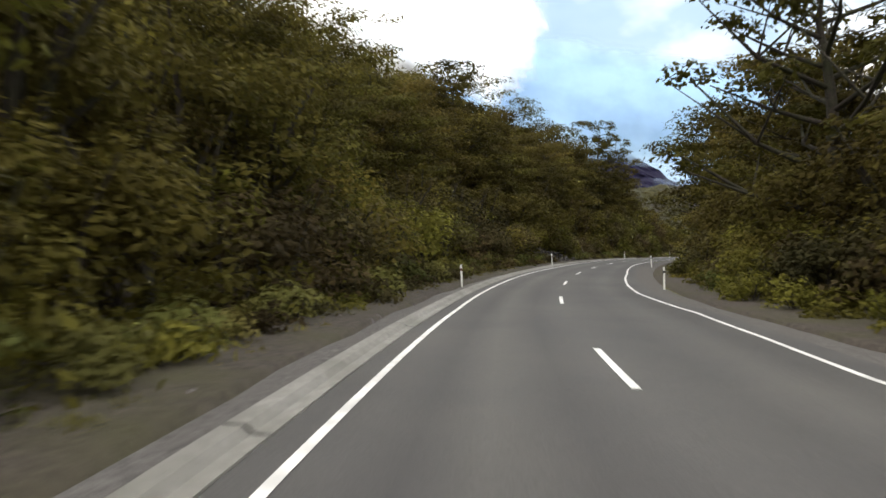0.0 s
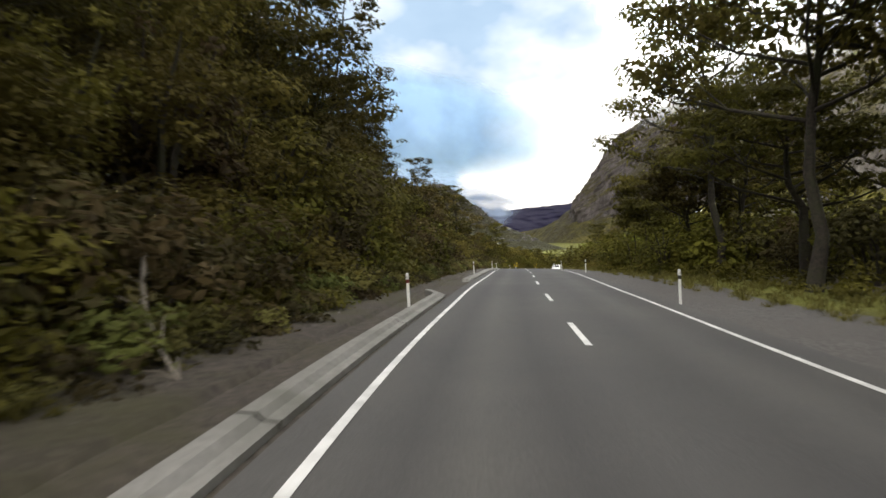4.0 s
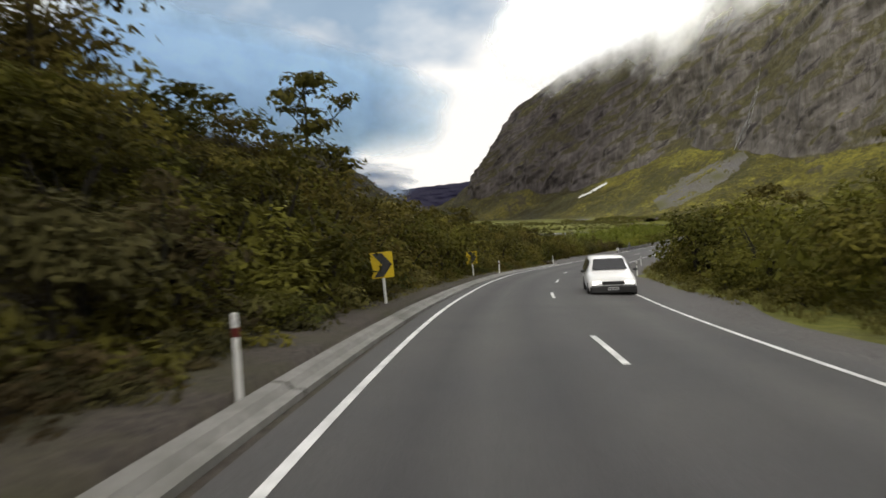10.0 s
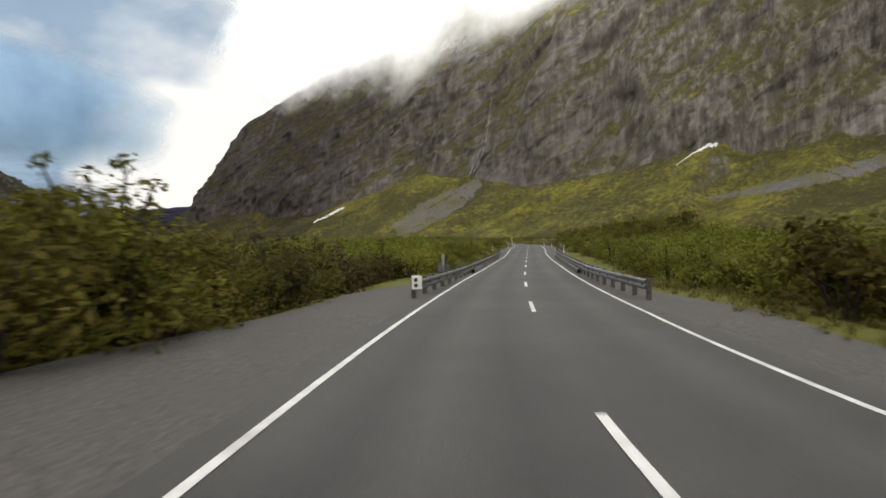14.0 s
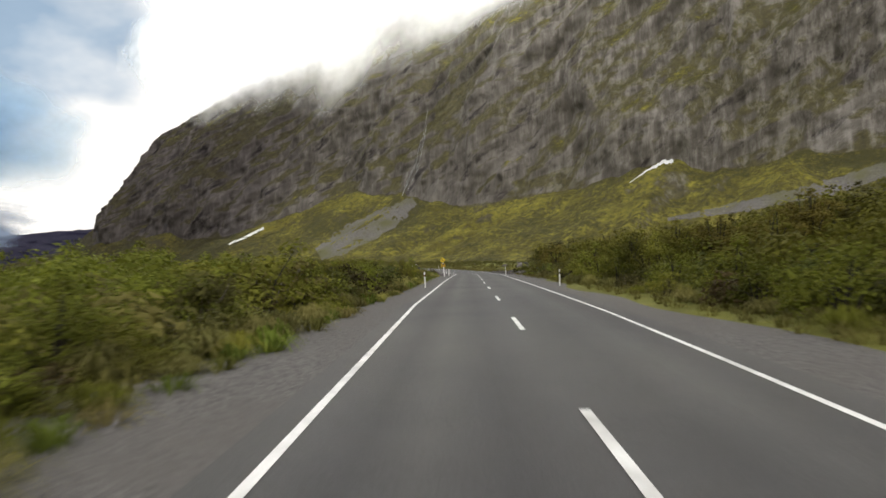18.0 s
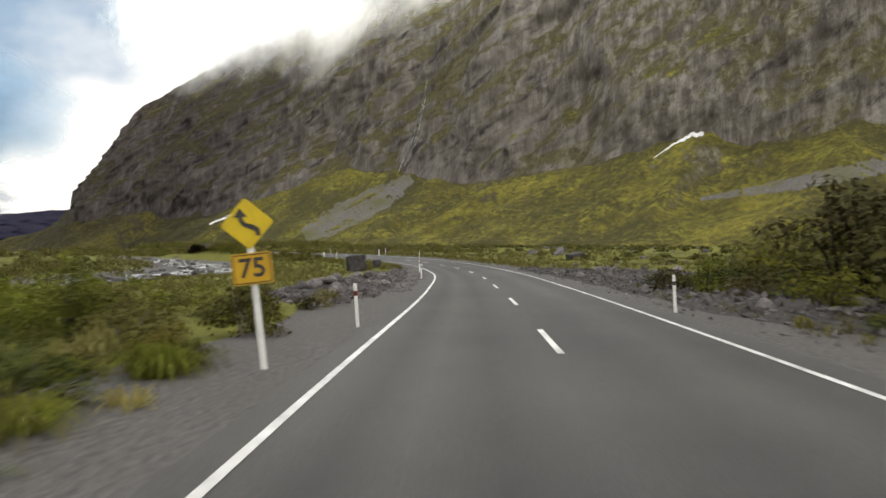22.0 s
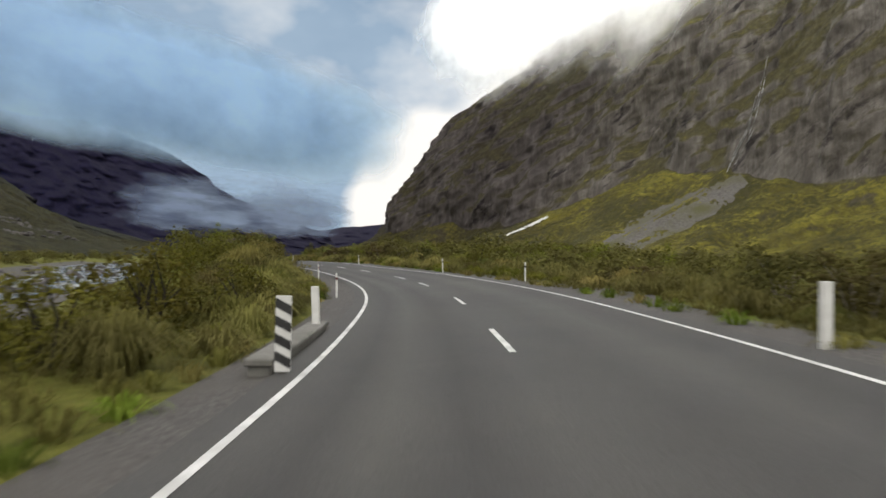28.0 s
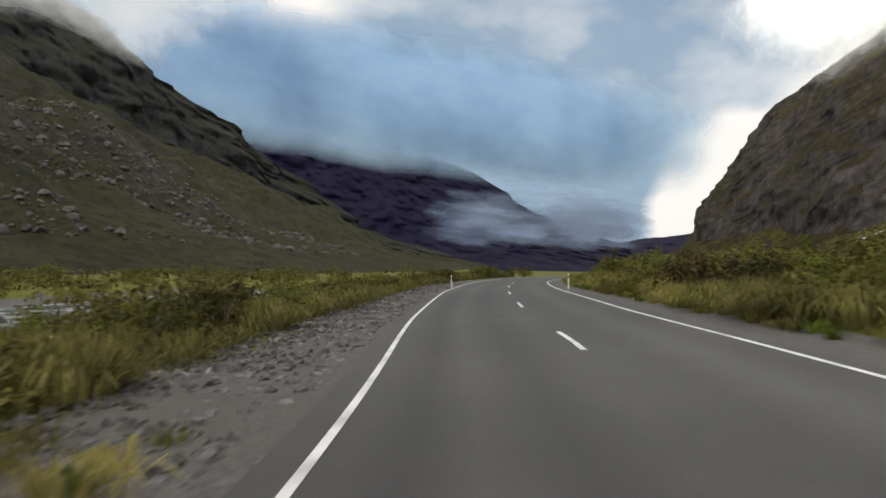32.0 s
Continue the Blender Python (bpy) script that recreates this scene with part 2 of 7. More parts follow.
M["rock"] = rock()
M["stones"] = rock("loose_stones", False)
M["chips"] = rock("gravel_chips", False, 1.5)
M["rubble"] = two_scale("rubble_gravel", (0.014, 0.013, 0.0135), (0.075, 0.07, 0.07), (0.045, 0.041, 0.038), 5.0, 0.5, bump_dist=0.12, strength=1.0)


def field():
    """Valley floor: grass, moss and bare brown earth in patches."""
    m, t, b = mat("valley_floor", 0.95, 0.15)
    p = place(t)
    fine = noise_tex(t, 3.0, 6, 0.7, p)
    mid = noise_tex(t, 0.22, 5, 0.6, p)
    broad = noise_tex(t, 0.03, 4, 0.6, p)
    col = ramp(t, fine, (0.3, (0.055, 0.06, 0.015)), (0.5, (0.12, 0.128, 0.025)), (0.72, (0.2, 0.19, 0.05)))
    col = mix(t, ramp(t, mid, (0.5, (0, 0, 0)), (0.66, (0.85, 0.85, 0.85))), col, (0.05, 0.046, 0.022))
    col = mix(t, ramp(t, broad, (0.42, (0, 0, 0)), (0.66, (0.7, 0.7, 0.7))), col, (0.14, 0.145, 0.026))
    t.links.new(col, b.inputs["Base Color"])
    bump(t, b, fine, 0.9, 0.12)
    return m


M["field"] = field()
M["litter"] = two_scale("leaf_litter", (0.018, 0.015, 0.012), (0.075, 0.062, 0.05), (0.045, 0.042, 0.02), 7.0, 0.5, bump_dist=0.05, strength=0.8)


def cliff(name, rock_a, rock_b, dark, green, gold, line, relief=4.5, grass=(0.98, 1.22)):
    """Bedrock: streaked down the face, grass on the gentler ledges, gold-green grass low down; line is the height of the foot's grass."""
    m, t, b = mat(name, 0.92, 0.2)
    p = place(t)
    mp = t.nodes.new("ShaderNodeMapping")
    mp.inputs["Scale"].default_value = (1, 1, 0.22)
    t.links.new(p, mp.inputs["Vector"])
    streak = noise_tex(t, 0.07, 9, 0.72, mp.outputs["Vector"])
    slant = t.nodes.new("ShaderNodeMapping")
    slant.inputs["Rotation"].default_value, slant.inputs["Scale"].default_value = (0.6, 0.5, 0.3), (1, 0.3, 0.9)
    t.links.new(p, slant.inputs["Vector"])
    crag = noise_tex(t, 0.034, 10, 0.76, slant.outputs["Vector"])
    fine = noise_tex(t, 0.12, 8, 0.74, p)
    broad = noise_tex(t, 0.011, 5, 0.6, p)
    col = ramp(t, streak, (0.36, rock_a), (0.5, tuple(0.5 * c + 0.5 * d for c, d in zip(rock_a, rock_b))), (0.6, rock_b))
    col = mix(t, ramp(t, crag, (0.53, (0, 0, 0)), (0.575, (1, 1, 1))), col, dark)
    geo = t.nodes.new("ShaderNodeNewGeometry")
    up = t.nodes.new("ShaderNodeSeparateXYZ")
    t.links.new(geo.outputs["Normal"], up.inputs[0])
    grow = t.nodes.new("ShaderNodeMath")
    grow.operation = "MULTIPLY_ADD"
    t.links.new(fine, grow.inputs[0])
    grow.inputs[1].default_value = 1.0
    lower = t.nodes.new("ShaderNodeMath")
    lower.operation = "SUBTRACT"
    t.links.new(up.outputs[2], lower.inputs[0])
    lower.inputs[1].default_value = 0.5
    t.links.new(lower.outputs[0], grow.inputs[2])
    g = ramp(t, fine, (0.38, green), (0.64, gold))
    above = t.nodes.new("ShaderNodeSeparateXYZ")
    t.links.new(p, above.inputs[0])
    fade = t.nodes.new("ShaderNodeMapRange")
    fade.inputs["From Min"].default_value, fade.inputs["From Max"].default_value, fade.inputs["To Max"].default_value = line, line + 45, 0.8
    t.links.new(above.outputs[2], fade.inputs["Value"])
    g = mix(t, fade.outputs[0], g, tuple(0.6 * c + 0.4 * d for c, d in zip(green, rock_a)))
    g = mix(t, ramp(t, broad, (0.4, (0, 0, 0)), (0.6, (0.75, 0.75, 0.75))), g, green)
    bushes = noise_tex(t, 0.3, 4, 0.7, p)
    g = mix(t, ramp(t, bushes, (0.5, (0, 0, 0)), (0.58, (0.85, 0.85, 0.85))), g, tuple(c * 0.55 for c in green))
    moss = mix(t, 0.6, col, green)
    col = mix(t, ramp(t, noise_tex(t, 0.02, 8, 0.7, slant.outputs["Vector"]), (0.48, (0, 0, 0)), (0.62, (1, 1, 1))), col, moss)
    col = mix(t, ramp(t, grow.outputs[0], (grass[0] - 0.5, (0, 0, 0)), (grass[1] - 0.5, (1, 1, 1))), col, g)
    high = t.nodes.new("ShaderNodeSeparateXYZ")
    t.links.new(p, high.inputs[0])
    far_up = t.nodes.new("ShaderNodeMapRange")
    far_up.inputs["From Min"].default_value, far_up.inputs["From Max"].default_value = line, line + 120
    t.links.new(high.outputs[2], far_up.inputs["Value"])
    if line > 300:
        snow = mix(t, ramp(t, crag, (0.46, (0, 0, 0)), (0.54, (1, 1, 1))), (0.2, 0.22, 0.26), (0.7, 0.72, 0.75))
        col = mix(t, far_up.outputs[0], col, snow)
    t.links.new(col, b.inputs["Base Color"])
    rough_face = t.nodes.new("ShaderNodeMath")
    rough_face.operation = "MULTIPLY_ADD"
    t.links.new(noise_tex(t, 0.16, 8, 0.75, slant.outputs["Vector"]), rough_face.inputs[0])
    rough_face.inputs[1].default_value = 0.5
    t.links.new(crag, rough_face.inputs[2])
    bump(t, b, rough_face.outputs[0], 1.0, relief)
    return m




def bedrock(name):
    """The east wall: grey-brown rock in slanting bands, olive moss between them, grass and low scrub where it is
    gentle, darker towards the north, its rock paler in the south.
    """
    m, t, b = mat(name, 0.92, 0.2)
    p = place(t)

    def along(v):
        n = t.nodes.new("ShaderNodeVectorMath")
        n.operation = "DOT_PRODUCT"
        t.links.new(p, n.inputs[0])
        n.inputs[1].default_value = v
        return n.outputs["Value"]

    def slanted(down, across):
        c = t.nodes.new("ShaderNodeCombineXYZ")
        t.links.new(along((0.1 * down, 0.72 * down, -0.69 * down)), c.inputs[0])
        t.links.new(along((0.1 * across, 0.69 * across, 0.72 * across)), c.inputs[1])
        t.links.new(along((0.006, 0, 0)), c.inputs[2])
        return c.outputs[0]

    bands = noise_tex(t, 1.0, 9, 0.66, slanted(0.006, 0.022))
    cracks = noise_tex(t, 1.0, 8, 0.7, slanted(0.022, 0.075))
    mp = t.nodes.new("ShaderNodeMapping")
    mp.inputs["Scale"].default_value = (1, 1, 0.18)
    t.links.new(p, mp.inputs["Vector"])
    streak = noise_tex(t, 0.11, 8, 0.7, mp.outputs["Vector"])
    fine = noise_tex(t, 0.16, 8, 0.72, p)
    broad = noise_tex(t, 0.009, 5, 0.62, p)
    col = ramp(t, streak, (0.34, (0.1, 0.09, 0.082)), (0.5, (0.165, 0.15, 0.136)), (0.66, (0.27, 0.25, 0.232)))
    col = mix(t, ramp(t, cracks, (0.36, (1, 1, 1)), (0.44, (0, 0, 0))), col, (0.052, 0.045, 0.047))
    col = mix(t, ramp(t, bands, (0.56, (0, 0, 0)), (0.68, (0.75, 0.75, 0.75))), col, (0.3, 0.28, 0.262))
    green = ramp(t, fine, (0.36, (0.05, 0.045, 0.021)), (0.52, (0.09, 0.082, 0.034)), (0.7, (0.145, 0.13, 0.05)))

    def calc(how, x, y):
        q = t.nodes.new("ShaderNodeMath")
        q.operation = how
        for v, socket in ((x, q.inputs[0]), (y, q.inputs[1])):
            if isinstance(v, bpy.types.NodeSocket):
                t.links.new(v, socket)
            else:
                socket.default_value = v
        return q.outputs[0]

    up = t.nodes.new("ShaderNodeSeparateXYZ")
    t.links.new(t.nodes.new("ShaderNodeNewGeometry").outputs["Normal"], up.inputs[0])
    cover = calc("ADD", calc("MULTIPLY", broad, 0.55), calc("MULTIPLY", cracks, 0.5))
    cover = calc("ADD", calc("SUBTRACT", cover, calc("MULTIPLY", bands, 0.35)), calc("MULTIPLY", up.outputs[2], 0.5))
    col = mix(t, ramp(t, cover, (0.5, (0, 0, 0)), (0.6, (0.9, 0.9, 0.9))), col, green)
    # the gentler ground at the foot
    turf = ramp(t, fine, (0.34, (0.1, 0.095, 0.025)), (0.68, (0.23, 0.215, 0.042)))
    turf = mix(t, ramp(t, noise_tex(t, 0.028, 6, 0.68, p), (0.4, (0, 0, 0)), (0.62, (0.8, 0.8, 0.8))), mix(t, 1.0, turf, (0.66, 0.64, 0.66), "MULTIPLY"), mix(t, 1.0, turf, (1.6, 1.55, 1.2), "MULTIPLY"))
    bushes = noise_tex(t, 0.22, 6, 0.72, p)
    scrubby = calc("ADD", calc("MULTIPLY", broad, 0.5), calc("MULTIPLY", bushes, 0.5))
    turf = mix(t, ramp(t, scrubby, (0.43, (0, 0, 0)), (0.53, (0.9, 0.9, 0.9))), turf, (0.052, 0.05, 0.02))
    turf = mix(t, ramp(t, noise_tex(t, 0.35, 6, 0.7, p), (0.66, (0, 0, 0)), (0.72, (0.8, 0.8, 0.8))), turf, (0.2, 0.19, 0.175))
    gentle = calc("ADD", up.outputs[2], calc("MULTIPLY", calc("SUBTRACT", fine, 0.5), 0.5))
    col = mix(t, ramp(t, gentle, (0.64, (0, 0, 0)), (0.76, (1, 1, 1))), col, turf)
    sep = t.nodes.new("ShaderNodeSeparateXYZ")
    t.links.new(p, sep.inputs[0])
    # darker colours towards the north, with a ragged border
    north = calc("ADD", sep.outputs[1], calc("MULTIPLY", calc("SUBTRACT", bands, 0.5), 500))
    area_mask = t.nodes.new("ShaderNodeMapRange")
    area_mask.inputs["From Min"].default_value, area_mask.inputs["From Max"].default_value = 900, 1080
    t.links.new(north, area_mask.inputs["Value"])
    col = mix(t, area_mask.outputs[0], col, mix(t, 1.0, col, (0.5, 0.48, 0.52), "MULTIPLY"))
    # paler, streaked rock towards the south
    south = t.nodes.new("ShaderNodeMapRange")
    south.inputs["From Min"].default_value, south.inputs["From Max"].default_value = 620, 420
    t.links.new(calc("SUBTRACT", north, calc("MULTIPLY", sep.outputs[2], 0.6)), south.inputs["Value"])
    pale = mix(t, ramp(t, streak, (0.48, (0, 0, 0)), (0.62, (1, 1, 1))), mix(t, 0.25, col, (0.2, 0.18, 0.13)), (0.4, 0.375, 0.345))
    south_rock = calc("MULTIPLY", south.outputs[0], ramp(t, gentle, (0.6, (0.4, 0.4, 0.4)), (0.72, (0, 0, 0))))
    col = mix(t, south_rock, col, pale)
    t.links.new(col, b.inputs["Base Color"])
    relief = calc("ADD", calc("MULTIPLY", cracks, 1.0), calc("MULTIPLY", fine, 0.55))
    bump(t, b, relief, 1.0, 5.0)
    return m


M["cliff"] = bedrock("cliff_rock")
# western cliffs: the slope's shade is put into these darker rock colours
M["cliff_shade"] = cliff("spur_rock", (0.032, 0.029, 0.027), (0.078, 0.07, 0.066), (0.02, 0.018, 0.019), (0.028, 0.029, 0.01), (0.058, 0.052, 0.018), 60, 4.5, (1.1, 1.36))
# north-west ridge: the bluish dimness of misty distance is put into its colours
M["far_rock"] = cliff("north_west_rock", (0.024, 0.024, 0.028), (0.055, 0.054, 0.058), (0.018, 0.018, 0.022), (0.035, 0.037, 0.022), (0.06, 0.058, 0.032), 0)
# far mountains: the dark blue haze of distance is mixed into the rock colours
M["haze_cliff"] = cliff("shaded_rock", (0.014, 0.012, 0.036), (0.02, 0.018, 0.05), (0.012, 0.011, 0.032), (0.015, 0.014, 0.034), (0.018, 0.017, 0.04), 700, 2.0)
M["snow"] = two_scale("snow", (0.72, 0.74, 0.76), (0.86, 0.87, 0.88), (0.6, 0.6, 0.6), 0.6, 0.08, 0.7, 0.3, 0.2)

M["scree"] = two_scale("scree", (0.085, 0.08, 0.077), (0.17, 0.16, 0.153), (0.1, 0.1, 0.05), 0.5, 0.03, 0.95, 0.2, 0.4)
M["water_white"] = two_scale("falling_water", (0.2, 0.2, 0.2), (0.55, 0.56, 0.57), (0.24, 0.23, 0.22), 0.5, 0.12, 0.4, 0.4, 0.3)


def mist(name, colour, shape, scale=3.0, ragged=0.9, shade=None):
    """Cloud: pale and scattering; shape gives its thickness by height (v), and it thins out raggedly at both ends."""
    m, t, b = mat(name, 1.0, 0.0)
    uv = t.nodes.new("ShaderNodeUVMap")
    uv.uv_map = "UVMap"
    ends = t.nodes.new("ShaderNodeUVMap")
    ends.uv_map = "Ends"
    mp = t.nodes.new("ShaderNodeMapping")
    mp.inputs["Scale"].default_value = (1.0, 1.5, 1)
    t.links.new(uv.outputs["UV"], mp.inputs["Vector"])
    n = noise_tex(t, scale, 5, 0.5, mp.outputs["Vector"])
    sep, sep2 = t.nodes.new("ShaderNodeSeparateXYZ"), t.nodes.new("ShaderNodeSeparateXYZ")
    t.links.new(uv.outputs["UV"], sep.inputs[0])
    t.links.new(ends.outputs["UV"], sep2.inputs[0])

    def calc(how, x, y):
        q = t.nodes.new("ShaderNodeMath")
        q.operation = how
        for v, socket in ((x, q.inputs[0]), (y, q.inputs[1])):
            if isinstance(v, bpy.types.NodeSocket):
                t.links.new(v, socket)
            else:
                socket.default_value = v
        return q.outputs[0]
    body = ramp(t, sep.outputs[1], *[(p, (k, k, k)) for p, k in shape])
    side = ramp(t, sep2.outputs[0], (0.0, (0, 0, 0)), (0.16, (1, 1, 1)), (0.8, (1, 1, 1)), (1.0, (0, 0, 0)))
    thick = calc("MULTIPLY", body, side)
    dens = calc("ADD", thick, calc("MULTIPLY", calc("SUBTRACT", n, 0.5), ragged))
    alpha = ramp(t, dens, (0.22, (0, 0, 0)), (0.45, (0.5, 0.5, 0.5)), (0.72, (1, 1, 1)))
    alpha = calc("MULTIPLY", alpha, ramp(t, thick, (0.0, (0, 0, 0)), (0.12, (1, 1, 1))))
    col = mix(t, ramp(t, n, (0.35, (0, 0, 0)), (0.65, (1, 1, 1))), shade or colour, colour)
    tl = t.nodes.new("ShaderNodeBsdfTranslucent")
    df = t.nodes.new("ShaderNodeBsdfDiffuse")
    t.links.new(col, tl.inputs["Color"])
    t.links.new(col, df.inputs["Color"])
    both = t.nodes.new("ShaderNodeAddShader")
    t.links.new(tl.outputs[0], both.inputs[0])
    t.links.new(df.outputs[0], both.inputs[1])
    clear = t.nodes.new("ShaderNodeBsdfTransparent")
    mx = t.nodes.new("ShaderNodeMixShader")
    t.links.new(alpha, mx.inputs[0])
    t.links.new(clear.outputs[0], mx.inputs[1])
    t.links.new(both.outputs[0], mx.inputs[2])
    t.links.new(mx.outputs[0], t.nodes["Material Output"].inputs["Surface"])
    return m


M["mist"] = mist("mist", (0.84, 0.85, 0.86), ((0.0, 0.0), (0.12, 0.32), (0.4, 1.0)), 3.0, 0.9, (0.72, 0.73, 0.75))
M["blue_mist"] = mist("blue_cloud", (0.3, 0.41, 0.53), ((0.0, 0.0), (0.12, 0.5), (0.3, 1.0), (0.62, 0.9), (0.9, 0.25), (1.0, 0.0)), 1.7, 0.55, (0.19, 0.28, 0.4))
M["low_mist"] = mist("low_cloud", (0.22, 0.27, 0.38), ((0.0, 0.0), (0.3, 0.75), (0.6, 0.6), (1.0, 0.0)), 3.5, 1.0, (0.13, 0.16, 0.25))

M["boulder"] = two_scale("dark_boulder", (0.022, 0.02, 0.022), (0.075, 0.068, 0.07), (0.035, 0.032, 0.03), 3.0, 0.7, 0.8, 0.35, 0.05, 1.0)
M["river_gravel"] = two_scale("river_gravel", (0.045, 0.043, 0.042), (0.165, 0.158, 0.152), (0.09, 0.085, 0.078), 2.6, 0.3, 0.9, 0.2, 0.12, 0.9)


def river_water():
    """Shallow running water: glossy, with stretches of white foam."""
    m, t, b = mat("river_water", 0.12, 0.5)
    p = place(t)
    ripple = noise_tex(t, 1.6, 5, 0.65, p)
    foam = noise_tex(t, 0.5, 6, 0.7, p)
    t.links.new(mix(t, ramp(t, foam, (0.52, (0, 0, 0)), (0.7, (1, 1, 1))), (0.08, 0.088, 0.088), (0.5, 0.52, 0.53)), b.inputs["Base Color"])
    t.links.new(ramp(t, foam, (0.45, (0.1, 0.1, 0.1)), (0.62, (0.7, 0.7, 0.7))), b.inputs["Roughness"])
    bump(t, b, ripple, 0.6, 0.15)
    return m


M["river_water"] = river_water()

M["dark_rock"] = two_scale("dark_lichened_rock", (0.022, 0.017, 0.014), (0.125, 0.104, 0.086), (0.05, 0.045, 0.026), 5.0, 0.8, 0.85, 0.3, 0.09, 1.0)

# ---- mesh helpers ----
def part(name, bm, material, parent=None, label="", smooth=False):
    me = bpy.data.meshes.new(name)
    bm.to_mesh(me)
    bm.free()
    return mesh_part(name, me, material, parent, label, smooth)


def mesh_part(name, me, material, parent=None, label="", smooth=False):
    me.materials.append(material)
    if smooth:
        me.polygons.foreach_set("use_smooth", [True] * len(me.polygons))
    ob = new(name, me)
    if parent is not None:
        ob.parent = parent
    if label:
        tagged(ob, label)
    return ob


def from_arrays(name, verts, faces):
    me = bpy.data.meshes.new(name)
    me.from_pydata(verts if isinstance(verts, list) else verts.tolist(), [], faces)
    me.update()
    return me


def add_box(bm, size, at=(0, 0, 0), turn=None, bevel=0.0):
    m = Matrix.Translation(at) @ (turn.to_4x4() if turn else Matrix.Identity(4)) @ Matrix.Diagonal((*size, 1))
    made = bmesh.ops.create_cube(bm, size=1, matrix=m)["verts"]
    if bevel:
        edges = list({e for v in made for e in v.link_edges})
        bmesh.ops.bevel(bm, geom=edges, offset=bevel, segments=1, affect="EDGES")


def tube(verts, faces, pts, radii, sides=6):
    """Adds a tapered tube through pts to the lists."""
    base = len(verts)
    for i, p in enumerate(pts):
        a, b = pts[max(i - 1, 0)], pts[min(i + 1, len(pts) - 1)]
        d = (Vector(b) - Vector(a)).normalized()
        u = d.cross(Vector((0.3, 0.9, 0.2))).normalized()
        w = d.cross(u)
        for k in range(sides):
            g = 2 * math.pi * k / sides
            v = Vector(p) + (u * math.cos(g) + w * math.sin(g)) * radii[i]
            verts.append(tuple(v))
    for i in range(len(pts) - 1):
        for k in range(sides):
            a, b = base + i * sides + k, base + i * sides + (k + 1) % sides
            faces.append((a, b, b + sides, a + sides))
    faces.append(tuple(base + (len(pts) - 1) * sides + k for k in range(sides)))


def leaf_cloud(rng, centres, radii, per, size, flat=0.55):
    """Many small leaf sprays: each one a bent pair of faces, lying over the tops and sides of clumps. Returns vertices and faces."""
    verts, faces = [], []
    for (cx, cy, cz), r, n in zip(centres, radii, per):
        d = rng.normal(size=(n, 3))
        d[:, 2] = np.where(rng.random(n) < 0.78, np.abs(d[:, 2]), d[:, 2]) + 0.1
        d /= np.linalg.norm(d, axis=1)[:, None]
        rad = r * np.where(rng.random(n) < 0.72, rng.uniform(0.8, 1.05, n), rng.uniform(0.3, 0.85, n)) * rng.uniform(0.85, 1.12, n)
        p = d * rad[:, None] * np.array([1, 1, flat]) + (cx, cy, cz)
        up = d * np.array([0.8, 0.8, 0.8]) + rng.normal(size=(n, 3)) * 0.26 + (0, 0, 0.45)
        up /= np.linalg.norm(up, axis=1)[:, None]
        u = np.cross(up, rng.normal(size=(n, 3)))
        u /= np.linalg.norm(u, axis=1)[:, None]
        w = np.cross(up, u)
        s = size * rng.uniform(0.55, 1.35, n)[:, None]
        a, b = p - u * s, p + u * s * 1.1
        c, e = p + w * s * 0.56 - up * s * 0.16, p - w * s * 0.56 - up * s * 0.16
        base = len(verts)
        quad = np.stack([a, c, b, e], 1).reshape(-1, 3)
        verts.extend(quad.tolist())
        faces.extend([(base + 4 * i, base + 4 * i + 1, base + 4 * i + 2, base + 4 * i + 3) for i in range(n)])
    return verts, faces


# ---- plants ----
def trunk_and_limbs(rng, height, radius, lean, limbs, spread, first):
    """A tapered, bent trunk with limbs. Returns verts, faces and the ends of the limbs."""
    verts, faces, ends = [], [], []
    n = 7
    line = [Vector((lean[0] * (k / n) ** 1.4 + rng.normal() * 0.09 * radius * 6 * (k > 0), lean[1] * (k / n) ** 1.4 + rng.normal() * 0.09 * radius * 6 * (k > 0), height * k / n)) for k in range(n + 1)]
    tube(verts, faces, [line[0] - Vector((0, 0, 0.4))] + line, [radius * 1.7] + [radius * (1.25 if k == 0 else 1 - 0.85 * k / n) for k in range(n + 1)], 7)
    for k in range(limbs):
        f = first + (0.97 - first) * (k + rng.uniform(0, 0.6)) / limbs
        i = min(int(f * n), n - 1)
        root = line[i].lerp(line[i + 1], f * n - i)
        g = k * 2.4 + rng.uniform(-0.5, 0.5)
        long = spread * (1.15 - 0.55 * f) * rng.uniform(0.75, 1.2)
        rise = long * rng.uniform(0.25, 0.75)
        d = Vector((math.cos(g), math.sin(g), 0))
        mid = root + d * long * 0.5 + Vector((rng.normal() * 0.15, rng.normal() * 0.15, rise * 0.35))
        tip = root + d * long + Vector((rng.normal() * 0.25, rng.normal() * 0.25, rise))
        r = radius * (0.42 - 0.2 * f)
        tube(verts, faces, [root, mid, tip], [r, r * 0.65, r * 0.2], 5)
        ends += [tip, mid.lerp(tip, 0.5)]
        for _ in range(2):
            side = mid.lerp(tip, rng.uniform(0.1, 0.7)) + Vector((rng.normal() * 0.35 * long, rng.normal() * 0.35 * long, rng.uniform(0.1, 0.5) * long * 0.6))
            tube(verts, faces, [mid, side], [r * 0.45, r * 0.12], 4)
            ends.append(side)
    ends.append(line[-1])
    return verts, faces, ends


